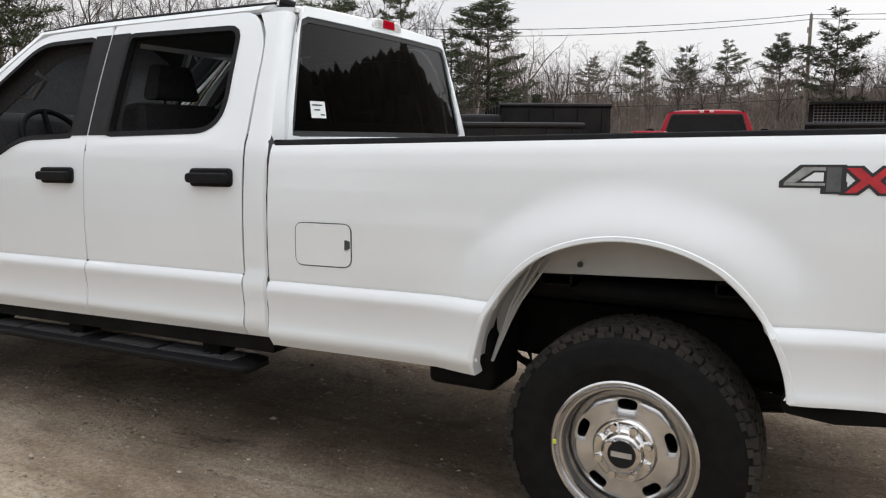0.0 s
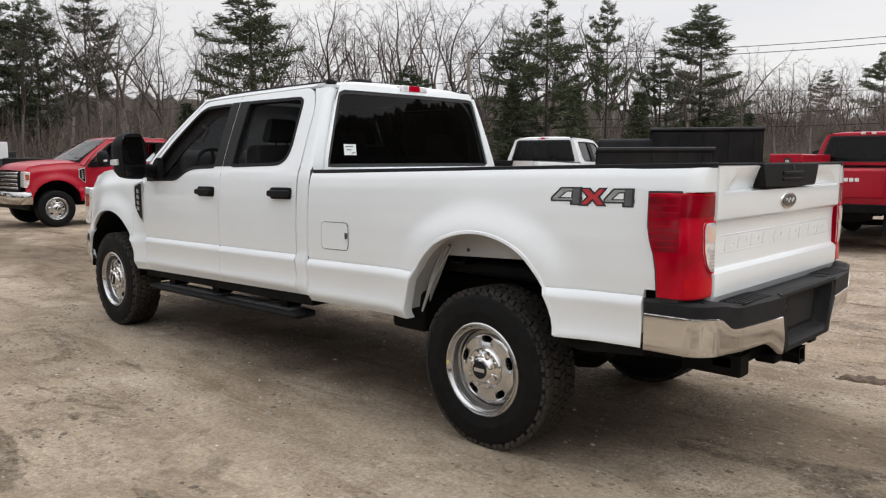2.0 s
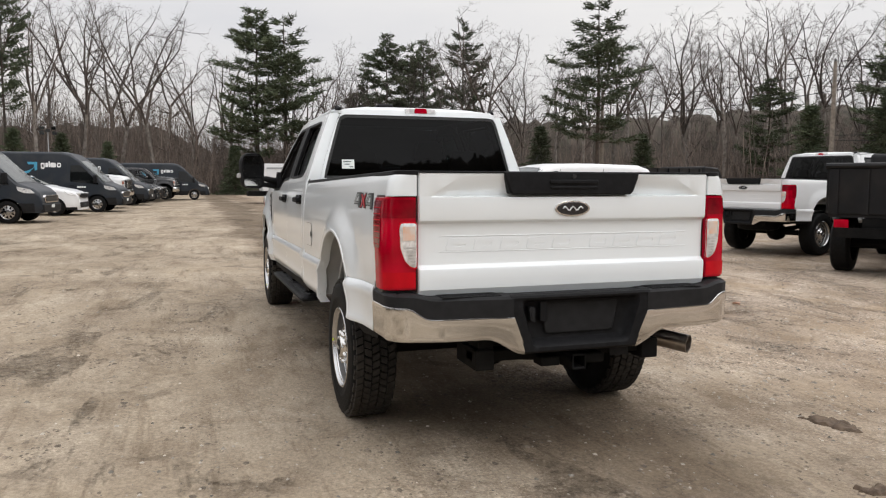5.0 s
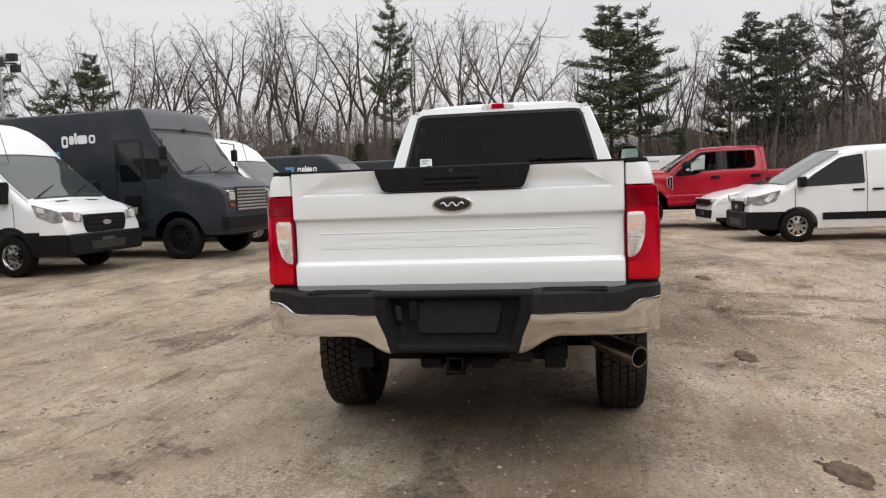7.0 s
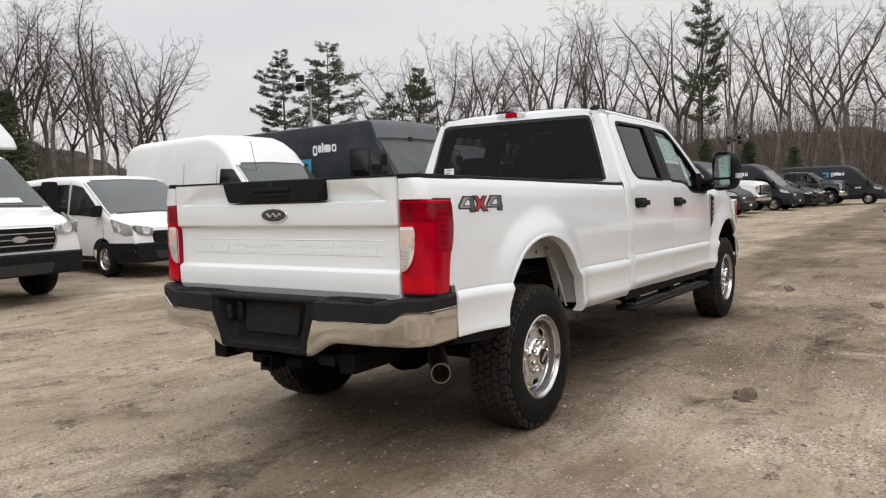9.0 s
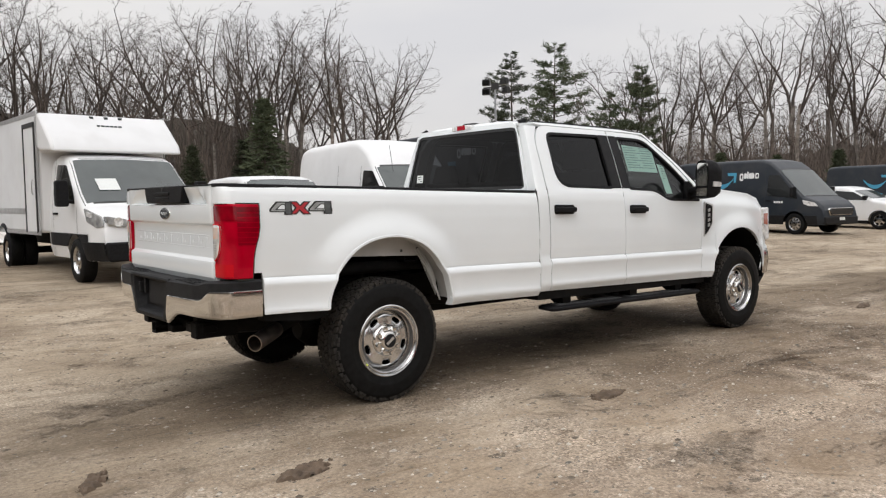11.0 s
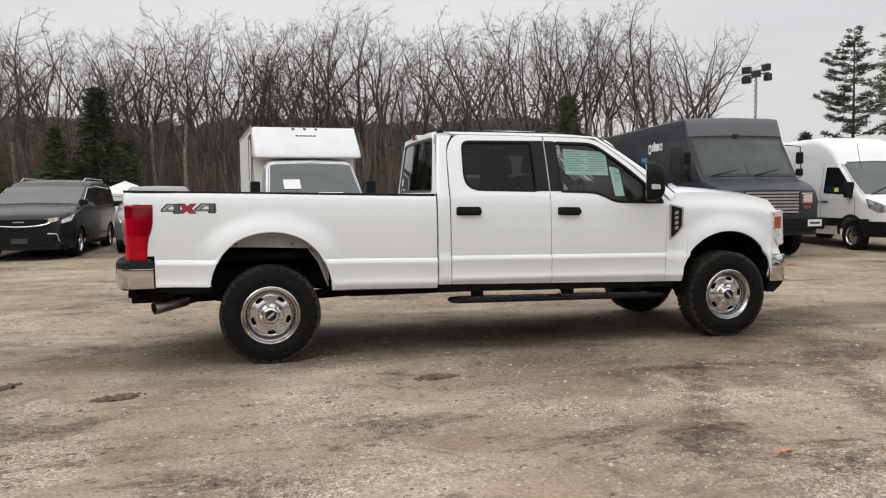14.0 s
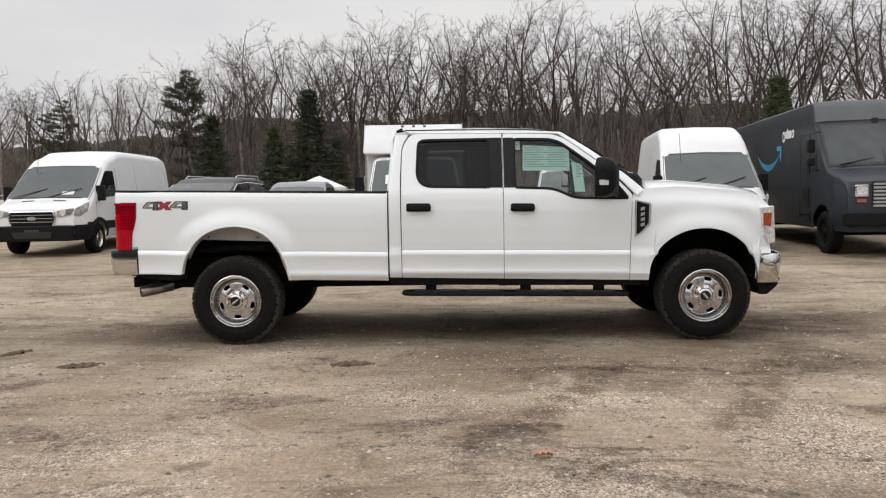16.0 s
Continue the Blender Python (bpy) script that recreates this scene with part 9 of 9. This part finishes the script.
# a damp muddy lane through the lot, with the truck's under-shade painted in
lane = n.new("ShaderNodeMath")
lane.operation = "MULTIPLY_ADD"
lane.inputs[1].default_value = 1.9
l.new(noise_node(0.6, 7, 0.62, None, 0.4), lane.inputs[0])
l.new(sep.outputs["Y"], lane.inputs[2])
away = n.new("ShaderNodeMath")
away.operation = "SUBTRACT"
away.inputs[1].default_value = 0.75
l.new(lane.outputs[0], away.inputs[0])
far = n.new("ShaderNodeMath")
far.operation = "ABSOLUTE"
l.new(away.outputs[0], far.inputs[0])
wet_shade = ramp(far.outputs[0], [(0.55, 1.0), (1.05, 0.0)])
# weaker behind the tail, strong under the truck to deepen its shade
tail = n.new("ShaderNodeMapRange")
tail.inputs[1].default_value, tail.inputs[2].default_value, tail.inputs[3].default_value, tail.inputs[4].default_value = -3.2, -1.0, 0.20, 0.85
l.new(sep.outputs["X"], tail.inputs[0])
wet_shade = calc("MULTIPLY", wet_shade, tail.outputs[0])
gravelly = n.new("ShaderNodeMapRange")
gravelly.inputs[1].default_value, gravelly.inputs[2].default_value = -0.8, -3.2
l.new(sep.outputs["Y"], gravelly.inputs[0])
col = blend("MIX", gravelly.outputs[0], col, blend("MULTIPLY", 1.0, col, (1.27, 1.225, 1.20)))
col = blend("MIX", wet_shade, col, blend("MULTIPLY", 1.0, col, (0.44, 0.40, 0.36)))
# damp earth beside the lane, and two old wheel tracks turning across it
ragged = noise_node(1.6, 8, 0.68, None, 0.5)
edge = calc("MULTIPLY_ADD", ragged, 2.2, calc("SUBTRACT", sep.outputs["Y"], 1.1))
beside = ramp(calc("ABSOLUTE", calc("ADD", edge, 1.75), 0.0), [(0.45, 0.8), (1.25, 0.0)])
along = n.new("ShaderNodeMapRange")
along.inputs[1].default_value, along.inputs[2].default_value = 0.4, 2.2
l.new(sep.outputs["X"], along.inputs[0])
col = blend("MIX", calc("MULTIPLY", beside, along.outputs[0]), col, blend("MULTIPLY", 1.0, col, (0.58, 0.54, 0.50)))
slant = calc("MULTIPLY_ADD", sep.outputs["Y"], -0.5, sep.outputs["X"])
slant = calc("MULTIPLY_ADD", noise_node(0.8, 3), 0.5, calc("SUBTRACT", slant, 0.25))
broken = ramp(noise_node(5.0, 6, 0.7), [(0.40, 0.0), (0.52, 1.0)])
reach = ramp(calc("ABSOLUTE", calc("ADD", sep.outputs["Y"], 2.75), 0.0), [(0.9, 1.0), (1.7, 0.0)])
broken = calc("MULTIPLY", broken, reach)
for c in (4.42, 5.68):
    band = ramp(calc("ABSOLUTE", calc("SUBTRACT", slant, c), 0.0), [(0.10, 0.9), (0.24, 0.0)])
    col = blend("MIX", calc("MULTIPLY", band, broken), col, blend("MULTIPLY", 1.0, col, (0.50, 0.46, 0.42)))
# scuffed patches where the crust is broken
scuff = ramp(noise_node(0.75, 8, 0.72, (0.7, 1.5, 1.0), 0.6), [(0.545, 0.0), (0.585, 1.0)])
crust = ramp(noise_node(15, 7, 0.75), [(0.36, (0.42, 0.39, 0.36)), (0.50, (1.0, 1.0, 1.0)), (0.64, (1.25, 1.25, 1.26))])
col = blend("MULTIPLY", calc("MULTIPLY", scuff, 0.85), col, crust)
col = blend("MULTIPLY", 1.0, col, (0.645, 0.638, 0.652))
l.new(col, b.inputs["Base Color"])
b.inputs["Roughness"].default_value = 0.92
b.inputs["Specular IOR Level"].default_value = 0.25
h1, h2 = noise_node(110, 4, 0.75), noise_node(18, 5, 0.65)
add = n.new("ShaderNodeMath")
add.operation = "MULTIPLY_ADD"
add.inputs[1].default_value = 2.6
l.new(h2, add.inputs[0])
l.new(h1, add.inputs[2])
bp = n.new("ShaderNodeBump")
bp.inputs["Distance"].default_value = 0.024
l.new(calc("MULTIPLY_ADD", scuff, 0.55, 0.45), bp.inputs["Strength"])
l.new(add.outputs[0], bp.inputs["Height"])
l.new(bp.outputs[0], b.inputs["Normal"])
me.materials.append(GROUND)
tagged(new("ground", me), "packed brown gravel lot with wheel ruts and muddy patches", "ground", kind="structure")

# loose stones over the part of the lot that lies nearest
rng = random.Random(9)
verts, faces = [], []
ICO = [(0, 0, 1), (0.9, 0, 0.3), (0.28, 0.85, 0.3), (-0.72, 0.52, 0.3), (-0.72, -0.52, 0.3), (0.28, -0.85, 0.3)]
for k in range(44000):
    x, y = rng.uniform(-8, 9), rng.uniform(-9, 7.5) if k < 20000 else rng.uniform(-8.5, -1.5)
    if abs(y) > 5.5 and rng.random() < 0.3:
        continue
    s = min(0.022, 0.0056 * math.exp(rng.gauss(0, 0.55)))
    z = ground_height(x, y) + relief(x, y) - s * 0.25
    a, fl = rng.uniform(0, math.tau), rng.uniform(0.5, 1.0)
    i = len(verts)
    for p in ICO:
        j = rng.uniform(0.75, 1.3)
        verts.append((x + (p[0] * math.cos(a) - p[1] * math.sin(a)) * s * j * 1.3, y + (p[0] * math.sin(a) + p[1] * math.cos(a)) * s * j, z + p[2] * s * fl))
    faces.extend([(i, i + 1, i + 2), (i, i + 2, i + 3), (i, i + 3, i + 4), (i, i + 4, i + 5), (i, i + 5, i + 1)])
me = bpy.data.meshes.new("gravel")
me.from_pydata(verts, [], faces)
me.materials.append(material("loose_stones", (0.31, 0.275, 0.23), 0.9, vary=0.35, scale=30, random_tint=0.65, island=True))
tagged(new("gravel", me), "loose grey and tan stones on the lot", "gravel", kind="stuff")

# crumbs of dark earth, in loose clusters
rng = random.Random(41)
verts, faces = [], []
for c in range(1000):
    cx, cy, wide = rng.uniform(-7, 7.5), rng.uniform(-2.5, 6.5) if c < 560 else rng.uniform(-7.5, 0.0), rng.uniform(0.03, 0.26)
    for k in range(rng.randint(10, 40)):
        x, y = cx + rng.gauss(0, wide * 1.3), cy + rng.gauss(0, wide * 0.45)
        s = min(0.024, 0.0085 * math.exp(rng.gauss(0, 0.55)))
        z = ground_height(x, y) + relief(x, y) - s * 0.25
        a, fl = rng.uniform(0, math.tau), rng.uniform(0.35, 0.75)
        i = len(verts)
        for p in ICO:
            j = rng.uniform(0.7, 1.4)
            verts.append((x + (p[0] * math.cos(a) - p[1] * math.sin(a)) * s * j * 1.4, y + (p[0] * math.sin(a) + p[1] * math.cos(a)) * s * j, z + p[2] * s * fl))
        faces.extend([(i, i + 1, i + 2), (i, i + 2, i + 3), (i, i + 3, i + 4), (i, i + 4, i + 5), (i, i + 5, i + 1)])
me = bpy.data.meshes.new("earth_crumbs")
me.from_pydata(verts, [], faces)
me.materials.append(material("dark_earth", (0.185, 0.148, 0.112), 0.95, vary=0.3, scale=40, random_tint=0.4, island=True))
tagged(new("earth_crumbs", me), "crumbs of dark earth scattered on the lot", "earth", kind="stuff")

# clods of dark mud pressed by tyres
CLOD = material("dark_mud", (0.105, 0.074, 0.050), 0.9, vary=0.3, scale=20, bump=0.6, bump_scale=60)
for x, y, a, L, W in ((-1.11, -1.80, 15, 0.20, 0.085), (1.25, -1.85, 5, 0.19, 0.075), (-2.0, -1.25, 60, 0.16, 0.06), (5.8, -2.3, 10, 0.24, 0.07), (6.9, -1.2, 12, 0.24, 0.07), (-3.2, -0.9, 20, 0.16, 0.05)):
    bm = B()
    rows = []
    for j in range(15):
        v = j / 14 * 2 - 1
        row = []
        for k in range(31):
            u = k / 30 * 2 - 1
            e = max(0.0, 0.85 - (u * u + v * v) - 0.9 * noise.noise(Vector((u * 3 + x, v * 2 + y, 0))) - 0.4 * noise.noise(Vector((u * 9, v * 7, y))))
            hgt = 0.020 * min(1, e * 2.5) + 0.010 * e * math.sin(u * 16 + 1.2 * v) + 0.006 * noise.noise(Vector((u * 9, v * 9, x)))
            row.append((u * L, v * W, (hgt if e > 0 else -0.012) - 0.002))
        rows.append(row)
    quadstrip(bm, rows)
    ob = part("mud_clod", bm, CLOD, None)
    ob.matrix_world = pose(x, y, ground_height(x, y) + relief(x, y), 0, 0, a)
    tagged(ob, "dark mud clod with tyre ridges on the gravel", "mud", "mud clods")


# one fallen oak leaf, dry and a little curled
def fallen_leaf(x, y, turn, size):
    bm = B()
    rows = []
    for j in range(13):
        v = j / 12
        half = size * 0.5 * math.sin(math.pi * (0.08 + 0.88 * v)) * (0.62 + 0.38 * math.cos(v * math.tau * 3.5))
        rows.append([(v * size * 1.25, u * half, 0.004 + 0.02 * abs(u) ** 1.5 + 0.012 * math.sin(v * 3)) for u in (-1, -0.5, 0, 0.5, 1)])
    quadstrip(bm, rows)
    ob = part("fallen_leaf", bm, material("dry_oak_leaf", (0.52, 0.31, 0.22), 0.8, vary=0.2, scale=40), None, solid=0.0012)
    ob.matrix_world = pose(x, y, ground_height(x, y) + relief(x, y), 0, 0, turn)
    tagged(ob, "dry reddish oak leaf lying on the gravel", "leaf")


fallen_leaf(2.56, -4.17, 8, 0.085)
